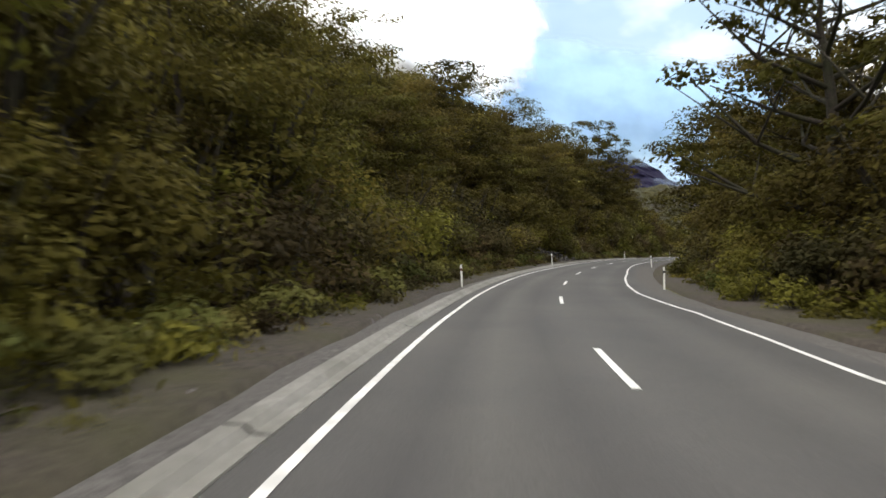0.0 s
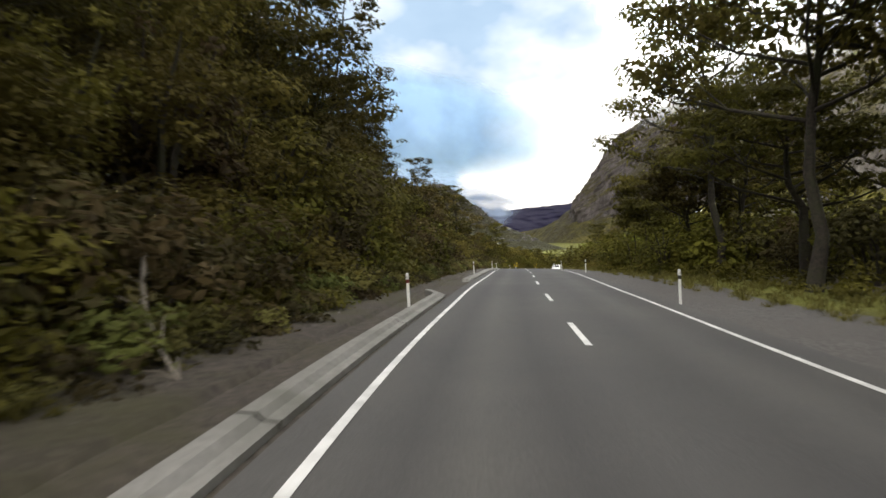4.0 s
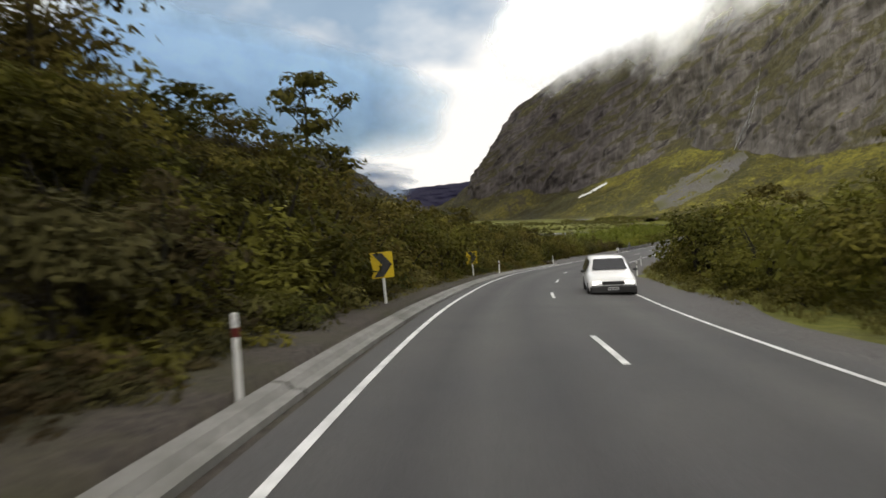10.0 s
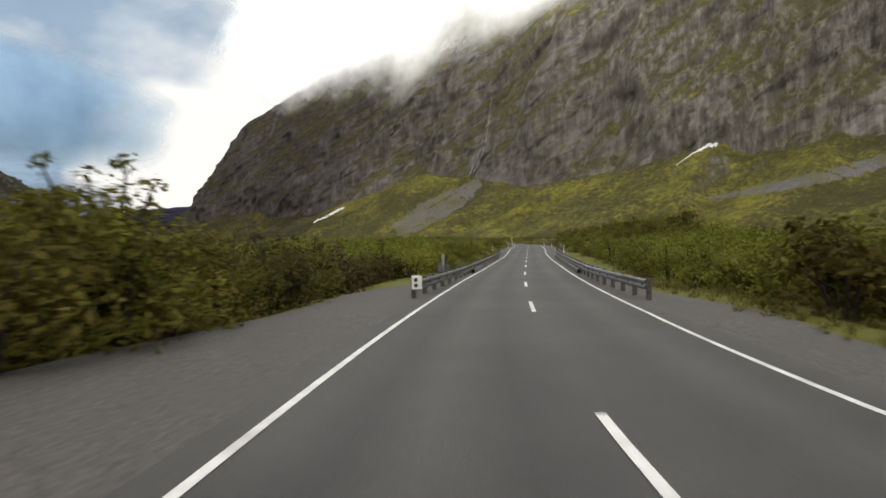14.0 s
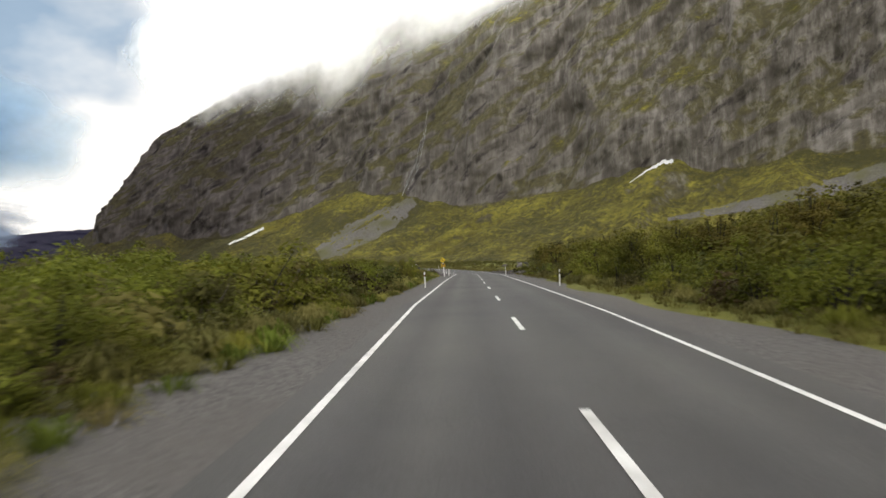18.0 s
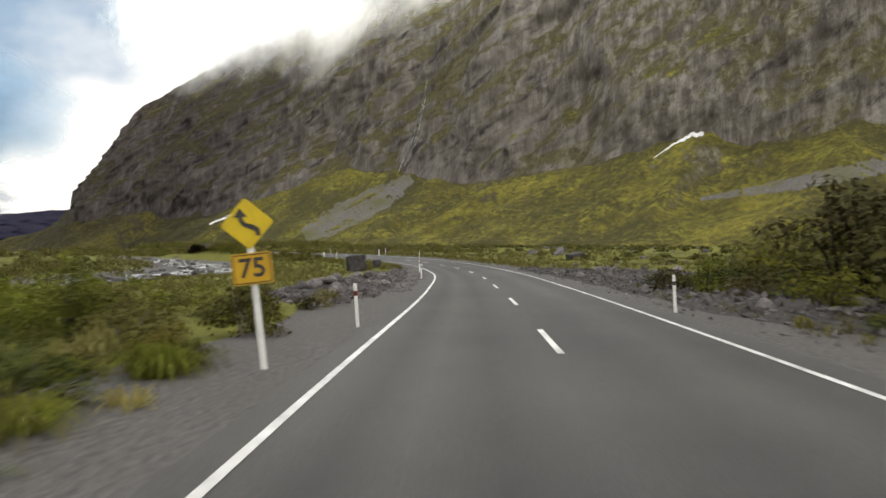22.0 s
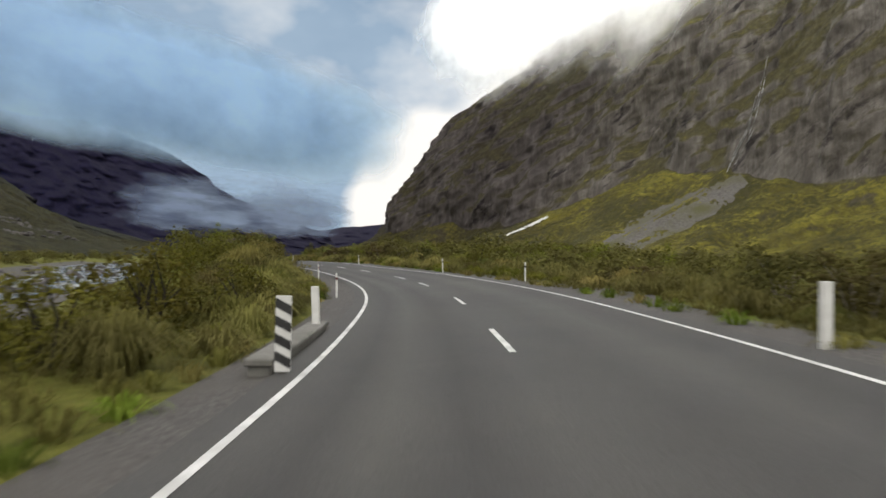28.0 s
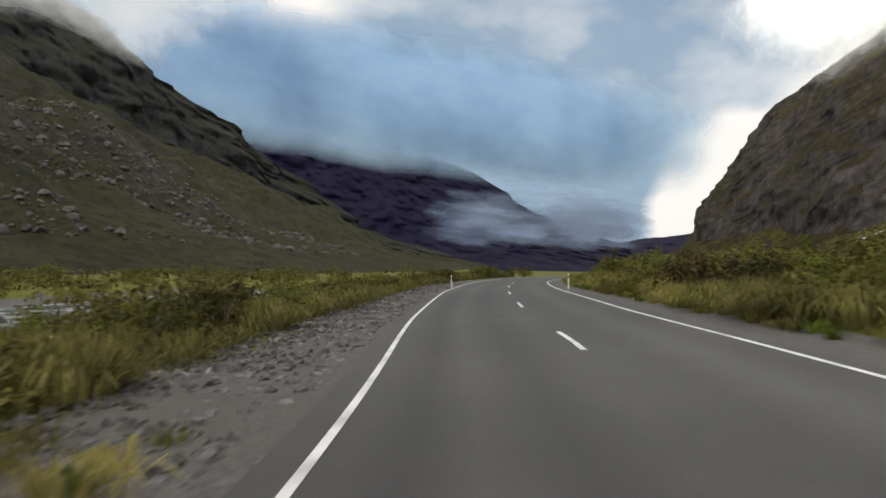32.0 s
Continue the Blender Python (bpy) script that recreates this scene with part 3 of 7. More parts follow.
def make_tree(seed, height, radius, spread, limbs=9, first=0.3, leaves=1500, size=0.28, flat=0.42, clump=1.2, lean=(0.4, 0.2), leaf="beech", label="", name="tree"):
    rng = np.random.default_rng(seed)
    root = new(name)
    tagged(root, label, "tree", kind="")
    v, f, ends = trunk_and_limbs(rng, height * 0.93, radius, lean, limbs, spread, first)
    mesh_part("trunk", from_arrays("trunk", v, f), M["bark"], root, smooth=True)
    r = [clump * rng.uniform(0.65, 1.25) for _ in ends]
    w = np.array(r) ** 2
    v, f = leaf_cloud(rng, [tuple(e + Vector((0, 0, 0.2))) for e in ends], r, (leaves * w / w.sum()).astype(int) + 3, size, flat)
    mesh_part("crown", from_arrays("crown", v, f), M[leaf], root)
    return root


def make_shrub(seed, height, width, leaves=500, size=0.13, leaf="bush", stems=6, stem="bark", label="", name="shrub", category="shrub", ragged=0.3, clumps=11):
    rng = np.random.default_rng(seed)
    root = new(name)
    tagged(root, label, category)
    v, f, tips = [], [], []
    for k in range(stems):
        g, d = rng.uniform(0, 6.28), width * 0.5 * rng.uniform(0.15, 0.8)
        top = Vector((math.cos(g) * d, math.sin(g) * d, height * rng.uniform(0.45, 0.95)))
        mid = top * 0.5 + Vector((rng.normal() * 0.08, rng.normal() * 0.08, 0.12 * height))
        tube(v, f, [Vector((top.x * 0.15, top.y * 0.15, -0.2)), mid, top], [0.022 * height, 0.014 * height, 0.005 * height], 4)
        tips += [top, mid]
    mesh_part("stem", from_arrays("stem", v, f), M[stem], root)
    cs, rs = [], []
    size_of = 0.28 * math.sqrt(11 / clumps)
    for k in range(clumps):
        g, d = rng.uniform(0, 6.28), width * 0.5 * math.sqrt(rng.uniform(0, 0.85))
        z = height * rng.uniform(0.12, 0.86) * (1 - 0.35 * (2 * d / width) ** 2)
        cs.append((math.cos(g) * d, math.sin(g) * d, z))
        rs.append(size_of * width * rng.uniform(1 - ragged, 1 + ragged))
    for t in tips[::2]:
        cs.append(tuple(t))
        rs.append(0.5 * size_of * width)
    w = np.array(rs) ** 2
    v, f = leaf_cloud(rng, cs, rs, (leaves * w / w.sum()).astype(int) + 2, size, min(1.0, height / width))
    v = [(x, y, max(z, -0.1)) for x, y, z in v]
    mesh_part("foliage", from_arrays("foliage", v, f), M[leaf], root)
    return root


def blades(rng, n, height, spread, width, droop, verts=None, faces=None):
    """Long blades that rise from one root and arch over outwards, the outer ones lower."""
    verts = [] if verts is None else verts
    faces = [] if faces is None else faces
    for _ in range(n):
        g, r0, lie = rng.uniform(0, 6.28), spread * 0.2 * math.sqrt(rng.uniform(0, 1)), rng.uniform(0.15, 1.0)
        h, out = height * (1.1 - 0.45 * lie) * rng.uniform(0.8, 1.1), spread * 0.62 * lie * rng.uniform(0.8, 1.15)
        c, s = math.cos(g), math.sin(g)
        x0, y0, b = c * r0, s * r0, len(verts)
        for k, (q, z, w) in enumerate(((0, 0, 0.8), (0.28, 0.6, 1.0), (0.62, 0.95, 0.75), (0.88, 0.9 - 0.4 * droop * lie, 0.4), (1.05, 0.75 - droop * lie, 0.06))):
            x, y = x0 + c * out * q, y0 + s * out * q
            verts += [(x - s * width * w, y + c * width * w, h * z - 0.05), (x + s * width * w, y - c * width * w, h * z - 0.05)]
            if k:
                i = b + 2 * k
                faces.append((i - 2, i - 1, i + 1, i))
    return verts, faces


def make_tussock(seed, height, spread, n=110, leaf="tussock", plumes=0, label="", name="tussock", wide=0.022):
    rng = np.random.default_rng(seed)
    v, f = blades(rng, n, height, spread, wide * max(height, 0.5), 0.55)
    if plumes:
        root = new(name)
        tagged(root, label, "grass clump")
        mesh_part("blade_tuft", from_arrays("blade_tuft", v, f), M[leaf], root)
        v, f = [], []
        for _ in range(plumes):
            g, d = rng.uniform(0, 6.28), spread * rng.uniform(0.1, 0.4)
            top = Vector((math.cos(g) * d, math.sin(g) * d, height * rng.uniform(1.5, 2.0)))
            tube(v, f, [Vector((0, 0, 0)), top * 0.7, top * 0.82, top], [0.012, 0.01, 0.05, 0.008], 4)
        mesh_part("plume", from_arrays("plume", v, f), M["plume"], root)
        return root
    return tagged(mesh_part(name, from_arrays(name, v, f), M[leaf]), label, "grass clump")


def block_mesh(rng, x, y, z, r, v, f):
    """A small broken stone: a knocked-about block, added to v and f."""
    c = np.array([(i, j, k) for i in (-1, 1) for j in (-1, 1) for k in (-1, 1)], float) * (0.5, 0.42, 0.32) + rng.normal(size=(8, 3)) * 0.11
    m = np.array(Euler((rng.normal() * 0.5, rng.normal() * 0.5, rng.uniform(0, 6.28))).to_matrix()) * r
    b = len(v)
    v += [tuple(q) for q in c @ m.T + (x, y, z + 0.12 * r)]
    f += [(b, b + 1, b + 3, b + 2), (b + 4, b + 6, b + 7, b + 5), (b, b + 4, b + 5, b + 1), (b + 2, b + 3, b + 7, b + 6), (b, b + 2, b + 6, b + 4), (b + 1, b + 5, b + 7, b + 3)]


def rock_mesh(seed, detail=2, rough=0.28, squash=0.75):
    """A broken, angular block of stone, about 1 m across, sitting on z = 0."""
    rng = np.random.default_rng(seed)
    bm = bmesh.new()
    bmesh.ops.create_icosphere(bm, subdivisions=detail, radius=0.5)
    cuts = [(Vector(rng.normal(size=3)).normalized(), rng.uniform(0.24, 0.42)) for _ in range(9)]
    for v in bm.verts:
        p = v.co.copy()
        for d, k in cuts:
            over = p.dot(d) - k
            if over > 0:
                p -= d * over * 0.93
        p += p.normalized() * (noise.noise(p * 4.2 + Vector((seed, 0, 0))) * rough * 0.22)
        v.co = Vector((p.x, p.y, max(p.z * squash, -0.2) + 0.16))
    me = bpy.data.meshes.new("rock")
    bm.to_mesh(me)
    bm.free()
    return me

# where the white dashes of the centre line begin, in metres along the road
DASHES = [-53, -43, -33, -23, -13, -3, 7, 19.0, 29.2, 39.6, 49.2, 58.5, 67, 76.8, 85.3, 94.5, 103.5, 112.3, 121.2, 131.2, 141.7, 152, 163.5, 174.8, 186.6, 199.4, 210.8, 223.6, 238.3, 249.2, 261.5]
DASHES += [274.6, 284.6, 294.2, 304, 314, 323.8, 334.6, 345.2, 355.3, 365.4, 375.8, 385, 394, 403.3, 412.5, 422.4, 431.5, 440.8, 449.9, 460, 469.1, 478.2, 487.3, 496.4, 505.8, 515.5, 525, 534.3, 544.9, 552.3, 563.0, 570.8, 580.2, 590.5, 602, 613, 624, 635]
# offsets of the two edge lines from the centre, along the road
LEFT_AT = [4, 17, 38, 54, 60, 71, 100, 126, 145, 163, 182, 202, 222, 242, 273, 300, 328, 341, 364, 400, 436, 458, 480, 521, 540, 552, 568, 577, 584, 594, 620]
LEFT_OFF = [-2.9, -2.72, -2.78, -2.66, -2.58, -2.55, -2.58, -2.65, -2.67, -2.98, -2.96, -2.93, -3.14, -3.43, -2.95, -2.52, -2.26, -2.38, -2.8, -2.68, -2.67, -2.56, -2.65, -2.78, -2.66, -2.52, -2.42, -2.58, -2.8, -3.0, -3.4]
RIGHT_AT = [8, 12, 17, 25, 30, 42, 57, 62, 74, 117, 130, 145, 165, 185, 200, 225, 245, 265, 275, 290, 318, 337, 347, 360, 384, 402, 437, 455, 505, 525, 555, 570, 588, 606]
RIGHT_OFF = [2.55, 2.8, 2.95, 2.5, 2.5, 2.65, 2.18, 2.2, 2.28, 2.75, 2.65, 2.68, 2.62, 2.45, 2.7, 2.72, 2.52, 2.25, 2.45, 2.5, 2.2, 2.1, 2.14, 2.42, 2.52, 2.56, 2.85, 3.0, 3.18, 3.3, 3.42, 2.62, 2.75, 2.95]
# how far the painted centre line strays to the right of the road's middle
CENTRE_AT = [8, 22, 41, 78, 132, 143, 165, 188, 202, 213, 225, 240, 250, 264, 290, 335, 350, 386, 405, 424, 442, 460, 507, 527, 537, 546, 554, 564, 572, 583, 592]
CENTRE_OFF = [-0.18, -0.12, -0.08, -0.04, -0.05, 0.0, -0.13, 0.08, -0.09, 0.08, -0.22, 0.1, -0.12, -0.28, 0.0, 0.0, -0.09, -0.02, 0.07, 0.14, 0.13, 0.15, -0.08, -0.05, 0.09, 0.2, 0.39, 0.36, 0.08, -0.1, 0.18]

# ---- the centre line of the road, a bend point every 22 m: x, y, z, and how many degrees it leans to the right ----
ROAD = [
    (1.60, -66.00, -0.01, 0.2),
    (1.60, -44.00, -0.01, 0.2),
    (1.60, -22.00, -0.01, 0.2),
    (1.60, 0.00, -0.01, 0.2),
    (2.98, 21.94, -0.43, 0.5),
    (7.09, 43.54, -0.64, 0.4),
    (13.94, 64.43, -0.72, 0.1),
    (23.12, 84.41, -0.98, -0.1),
    (32.92, 104.11, -1.41, -0.0),
    (42.62, 123.86, -2.02, 0.2),
    (52.52, 143.51, -2.86, 0.6),
    (63.20, 162.74, -3.97, 1.0),
    (75.19, 181.17, -5.09, 1.2),
    (88.96, 198.31, -6.19, 1.3),
    (104.48, 213.90, -7.25, 1.3),
    (121.38, 227.97, -7.87, 1.3),
    (139.29, 240.74, -8.10, 1.2),
    (157.70, 252.79, -8.10, 0.8),
    (176.19, 264.70, -8.01, 0.4),
    (194.73, 276.55, -7.81, 0.0),
]
ROAD += [
    (213.22, 288.46, -7.71, -0.2),
    (231.69, 300.42, -7.65, -0.3),
    (250.19, 312.33, -7.67, -0.4),
    (268.65, 324.29, -7.84, -0.6),
    (286.56, 337.06, -7.90, -0.6),
    (302.91, 351.75, -7.75, -0.8),
    (317.05, 368.58, -7.54, -2.1),
    (328.49, 387.34, -7.31, -3.2),
    (336.98, 407.62, -7.08, -3.4),
    (343.43, 436.56, -6.60, -3.3),
    (346.42, 458.35, -6.48, -3.3),
    (350.16, 480.03, -6.36, -2.2),
    (355.41, 501.40, -6.24, -1.1),
    (363.23, 521.96, -6.12, -0.0),
    (373.83, 541.24, -6.00, -0.0),
    (387.01, 558.85, -5.88, -0.0),
    (401.96, 574.99, -5.76, -0.0),
    (418.00, 590.05, -5.64, -0.0),
    (434.03, 605.11, -5.52, -0.0),
    (450.07, 620.17, -5.40, -0.0),
]
S_START = 66.0

# ---- the line of the road ----
def spline(points, step=1.0):
    """A smooth line through points, cut into equal steps."""
    p = np.array(points, float)
    p = np.vstack([2 * p[0] - p[1], p, 2 * p[-1] - p[-2]])
    out = []
    for i in range(1, len(p) - 2):
        a, b, c, d = p[i - 1 : i + 3]
        t = np.linspace(0, 1, 40, endpoint=False)[:, None]
        out.append(0.5 * (2 * b + (c - a) * t + (2 * a - 5 * b + 4 * c - d) * t**2 + (3 * b - a - 3 * c + d) * t**3))
    q = np.vstack(out + [p[-2:-1]])
    s = np.r_[0, np.cumsum(np.linalg.norm(np.diff(q[:, :2], axis=0), axis=1))]
    k = np.arange(0, s[-1], step)
    return k, np.stack([np.interp(k, s, q[:, i]) for i in range(4)], 1)


ROAD_S, ROAD_P = spline(ROAD)
ROAD_S = ROAD_S - S_START
ROAD_D = np.gradient(ROAD_P[:, :2], axis=0)
ROAD_D /= np.linalg.norm(ROAD_D, axis=1)[:, None]
S_END = float(ROAD_S[-1])


def road_at(s):
    p = [float(np.interp(s, ROAD_S, ROAD_P[:, i])) for i in range(3)]
    d = [float(np.interp(s, ROAD_S, ROAD_D[:, i])) for i in range(2)]
    return p, d


def lean(s, off):
    """How much lower the leaning road is, off metres to the right of its centre; it levels out beyond the shoulders."""
    return np.radians(np.interp(s, ROAD_S, ROAD_P[:, 3])) * np.clip(off, -6.0, 6.0)


def spot(s, off, dz=0.0):
    """The place off metres to the right of the centre line at s metres along the road."""
    p, d = road_at(s)
    return Vector((p[0] + d[1] * off, p[1] - d[0] * off, p[2] - float(lean(s, off)) + dz))


def left_edge(s):
    return float(np.interp(s, LEFT_AT, LEFT_OFF))


def right_edge(s):
    return float(np.interp(s, RIGHT_AT, RIGHT_OFF))


def heading(s):
    d = road_at(s)[1]
    return math.degrees(math.atan2(-d[0], d[1]))


def nearest_road(x, y):
    """For arrays of places: metres along, metres to the right, and the road's height there."""
    s = np.empty(len(x))
    off = np.empty(len(x))
    z = np.empty(len(x))
    for i in range(0, len(x), 2000):
        dx = x[i : i + 2000, None] - ROAD_P[None, ::3, 0]
        dy = y[i : i + 2000, None] - ROAD_P[None, ::3, 1]
        k = (dx**2 + dy**2).argmin(1) * 3
        ex, ey = x[i : i + 2000] - ROAD_P[k, 0], y[i : i + 2000] - ROAD_P[k, 1]
        d = ROAD_D[k]
        s[i : i + 2000] = ROAD_S[k] + ex * d[:, 0] + ey * d[:, 1]
        side = ex * d[:, 1] - ey * d[:, 0]
        off[i : i + 2000] = np.sign(side) * np.hypot(ex, ey)
        z[i : i + 2000] = np.interp(s[i : i + 2000], ROAD_S, ROAD_P[:, 2]) - lean(s[i : i + 2000], off[i : i + 2000])
    return s, off, z


def strip(name, material, profile, s0, s1, step=2.0, label="", smooth=True):
    """A band along the road. profile(s) gives rows of (metres to the right, height over the road)."""
    verts, faces = [], []
    rows = np.arange(s0, s1 + 0.01, step)
    n = 0
    for i, s in enumerate(rows):
        row = profile(s)
        n = len(row)
        p, d = road_at(s)
        verts += [(p[0] + d[1] * o, p[1] - d[0] * o, p[2] + h - float(lean(s, o))) for o, h in row]
        if i:
            a = (i - 1) * n
            faces += [(a + k, a + k + 1, a + n + k + 1, a + n + k) for k in range(n - 1)]
    ob = mesh_part(name, from_arrays(name, verts, faces), material, smooth=smooth)
    return tagged(ob, label, kind="structure")

# ---- road, markings, shoulders and ground ----
def smooth01(x, a, b):
    k = np.clip((x - a) / (b - a), 0, 1)
    return k * k * (3 - 2 * k)


def wave(x, y, seed):
    """Gentle uneven ground, made of a few long waves."""
    return 0.45 * np.sin(x * 0.11 + seed) * np.cos(y * 0.093 - seed * 1.7) + 0.28 * np.sin(x * 0.23 + y * 0.19 + seed * 2.3) + 0.15 * np.sin(x * 0.51 - y * 0.47 + seed)


def river_at(s):
    """How far west of the road the river runs."""
    return np.interp(s, [380, 410, 430, 470, 500, 520, 560, 590, 640], [62, 52, 45, 31, 24, 21.5, 21, 20, 20])


def side_profile(s, off):
    """Height over the road of the ground beside it, for arrays."""
    a = np.abs(off)
    left = off < 0
    out = smooth01(a, 5.6, 14)
    bank_l = np.interp(s, [-60, 0, 60, 110, 150, 190, 215, 245, 270, 330, 360, 400, 430, 480, 500, 540, 552, 576, 586, 700], [2.5, 2.6, 2.8, 3.6, 4.0, 2.2, 0.6, -0.8, -1.6, -1.7, -0.9, -0.5, 0.2, -0.6, -0.8, -0.6, 0.1, 0.3, -0.5, -0.6])
    bank_r = np.interp(s, [-60, 0, 60, 110, 200, 235, 270, 330, 350, 380, 405, 420, 480, 540, 700], [0.3, 0.3, 0.2, 0.0, 0.2, -0.6, -1.6, -1.2, 0.6, 2.0, 1.2, 0.2, 0.0, 0.3, 0.3])
    z = np.where(left, bank_l, bank_r) * out
    # further out: forest bank on the west, valley floor elsewhere
    far_l = np.interp(s, [-60, 60, 150, 200, 260, 700], [0.42, 0.42, 0.36, 0.16, 0.0, 0.0])
    z = z + np.where(left, far_l * np.clip(a - 14, 0, 90), 0.0)
    z = z + np.where(left, 1.15 * smooth01(a, 4.9, 8.0) * (1 - smooth01(a, 10, 14)) * smooth01(s, 546, 554) * (1 - smooth01(s, 563, 571)), 0.0)
    river = river_at(s)
    bed = np.where(left & (s > 360), smooth01(a, river - 7, river - 4.5) * (1 - smooth01(a, river + 5.5, river + 9)), 0)
    return z * (1 - bed) - 1.25 * bed, bed


def ground_height(x, y):
    s, off, zr = nearest_road(x, y)
    h, bed = side_profile(s, off)
    a = np.abs(off)
    z = zr - 0.1 + h + wave(x, y, 0.7) * smooth01(a, 8, 22) * 0.8 * (1 - bed) * np.where((off < 0) & (s > 440), 0.25, 1.0)
    far = smooth01(a, 90, 260)
    return z * (1 - far) + far * (zr * 0.5 - 4.0 + wave(x * 0.2, y * 0.2, 2.0) * 4)


def grid_mesh(x0, x1, y0, y1, step, drop=0.0):
    xs, ys = np.arange(x0, x1 + step, step), np.arange(y0, y1 + step, step)
    gx, gy = np.meshgrid(xs, ys)
    z = ground_height(gx.ravel(), gy.ravel()) - drop
    v = np.stack([gx.ravel(), gy.ravel(), z], 1)
    n = len(xs)
    j, i = np.meshgrid(np.arange(len(ys) - 1), np.arange(n - 1), indexing="ij")
    a = (j * n + i).ravel()
    return v, np.stack([a, a + 1, a + n + 1, a + n], 1).tolist()


def build_ground():
    """One sheet: fine near the road, coarse out to the horizon."""
    lo, hi = ROAD_P[:, :2].min(0) - 110, ROAD_P[:, :2].max(0) + 110
    xs = np.r_[np.linspace(-4000, lo[0] - 40, 14), np.arange(lo[0], hi[0], 3.0), np.linspace(hi[0] + 40, 4200, 14)]
    ys = np.r_[np.linspace(-3500, lo[1] - 40, 14), np.arange(lo[1], hi[1], 3.0), np.linspace(hi[1] + 40, 4500, 14)]
    gx, gy = np.meshgrid(xs, ys)
    z = ground_height(gx.ravel(), gy.ravel())
    n = len(xs)
    j, i = np.meshgrid(np.arange(len(ys) - 1), np.arange(n - 1), indexing="ij")
    a = (j * n + i).ravel()
    me = from_arrays("ground", np.stack([gx.ravel(), gy.ravel(), z], 1), np.stack([a, a + 1, a + n + 1, a + n], 1).tolist())
    return tagged(mesh_part("ground", me, M["field"], smooth=True), "grassy mossy valley floor with bare brown patches", kind="structure")


build_ground()

S0, S1 = -60.0, S_END - 2


def road_rows(s):
    a, b = left_edge(s) - 0.4, right_edge(s) + 0.55
    w = [a, a * 0.66, a * 0.33, 0, b * 0.33, b * 0.66, b]
    return [(o, 0.02 - 0.006 * abs(o)) for o in w]


road = strip("road", M["asphalt"], road_rows, S0, S1, 2.0, "grey chip-seal two-lane road with darker wheel tracks")
uv = road.data.uv_layers.new(name="UVMap")
cols = 7
for loop in road.data.loops:
    uv.data[loop.index].uv = ((loop.vertex_index % cols) / (cols - 1), (loop.vertex_index // cols) * 0.01)


def shoulder_rows(side):
    def rows(s):
        edge = right_edge(s) + 0.55 if side > 0 else 0.4 - left_edge(s)
        wide = 1.2 + 0.4 * math.sin(s * 0.13) + 0.35 * math.sin(s * 0.41 + side)
        if side > 0:
            wide += np.interp(s, [0, 15, 24, 40, 61, 70, 77, 90, 150, 170, 225, 240, 275, 292, 410, 420, 470, 480], [1.0, 0.8, -0.5, -0.2, 0.6, 1.8, 2.6, 2.2, 1.0, 0.5, 0.5, 1.5, 1.6, 0.4, 0.3, 2.5, 1.5, 0.5])
        else:
            wide += np.interp(s, [-60, 60, 96, 150, 190, 215, 245, 258, 275, 290, 330, 345, 400, 420, 440, 470, 495, 505, 560, 575, 590], [0.3, 0.7, 0.9, 0.8, 0.1, 0, 2.2, 2.4, 2.4, 0.6, 0.5, 1.2, 1.0, 2.0, 1.4, 1.8, 0.4, -0.6, -0.3, 1.6, 1.0])
        wide = max(wide, 0.95)
        o = [edge - 0.1, edge + 0.3, edge + wide * 0.5, edge + wide, edge + wide + 1.0]
        h = [-0.035, -0.05, -0.06 + 0.03 * math.sin(s * 0.9), -0.08, -0.55]
        row = [(side * a, b) for a, b in zip(o, h)]
        return row if side > 0 else row[::-1]
    return rows


strip("shoulder_east", M["gravel"], shoulder_rows(1), S0, S1, 2.0, "loose grey gravel shoulder beside the road")
strip("shoulder_west", M["gravel"], shoulder_rows(-1), S0, 64, 2.0, "loose grey gravel shoulder beside the road")
strip("bank_foot", M["litter"], shoulder_rows(-1), 64, 194, 2.0, "dark gravel and leaf litter at the foot of the bank")
strip("shoulder_valley", M["gravel"], shoulder_rows(-1), 194, S1, 2.0, "loose grey gravel shoulder beside the road")


def forest_floor(name, s0, s1, o0, o1):
    """A skin of dead leaves and bare earth over the ground below the trees."""
    ss, oo = np.arange(s0, s1, 2.0), np.r_[o0 - math.copysign(0.2, o0), np.linspace(o0, o1, 9)]
    p = [spot(a, b) for a in ss for b in oo]
    z = ground_height(np.array([q.x for q in p]), np.array([q.y for q in p])) + 0.12
    z[::len(oo)] -= 0.4
    n = len(oo)
    a = (np.arange(len(ss) - 1)[:, None] * n + np.arange(n - 1)[None]).ravel()
    v = [(q.x, q.y, float(h)) for q, h in zip(p, z)]
    f = np.stack([a, a + 1, a + n + 1, a + n], 1)[:, :: (1 if o1 > o0 else -1)]
    tagged(mesh_part(name, from_arrays(name, v, f.tolist()), M["litter"], smooth=True), "dark forest floor of dead leaves and earth", kind="structure")


forest_floor("forest_floor_west", -20, 228, -4.2, -18)
forest_floor("forest_floor_east", -10, 68, 4.15, 16)
forest_floor("forest_floor_open", 68, 112, 9.5, 28)


def line(name, off, s0, s1, width=0.12, label=""):
    def rows(s):
        o = off(s)
        return [(o - width / 2, 0.028 - 0.006 * abs(o)), (o + width / 2, 0.028 - 0.006 * abs(o))]
    return strip(name, M["paint"], rows, s0, s1, 1.0, label)


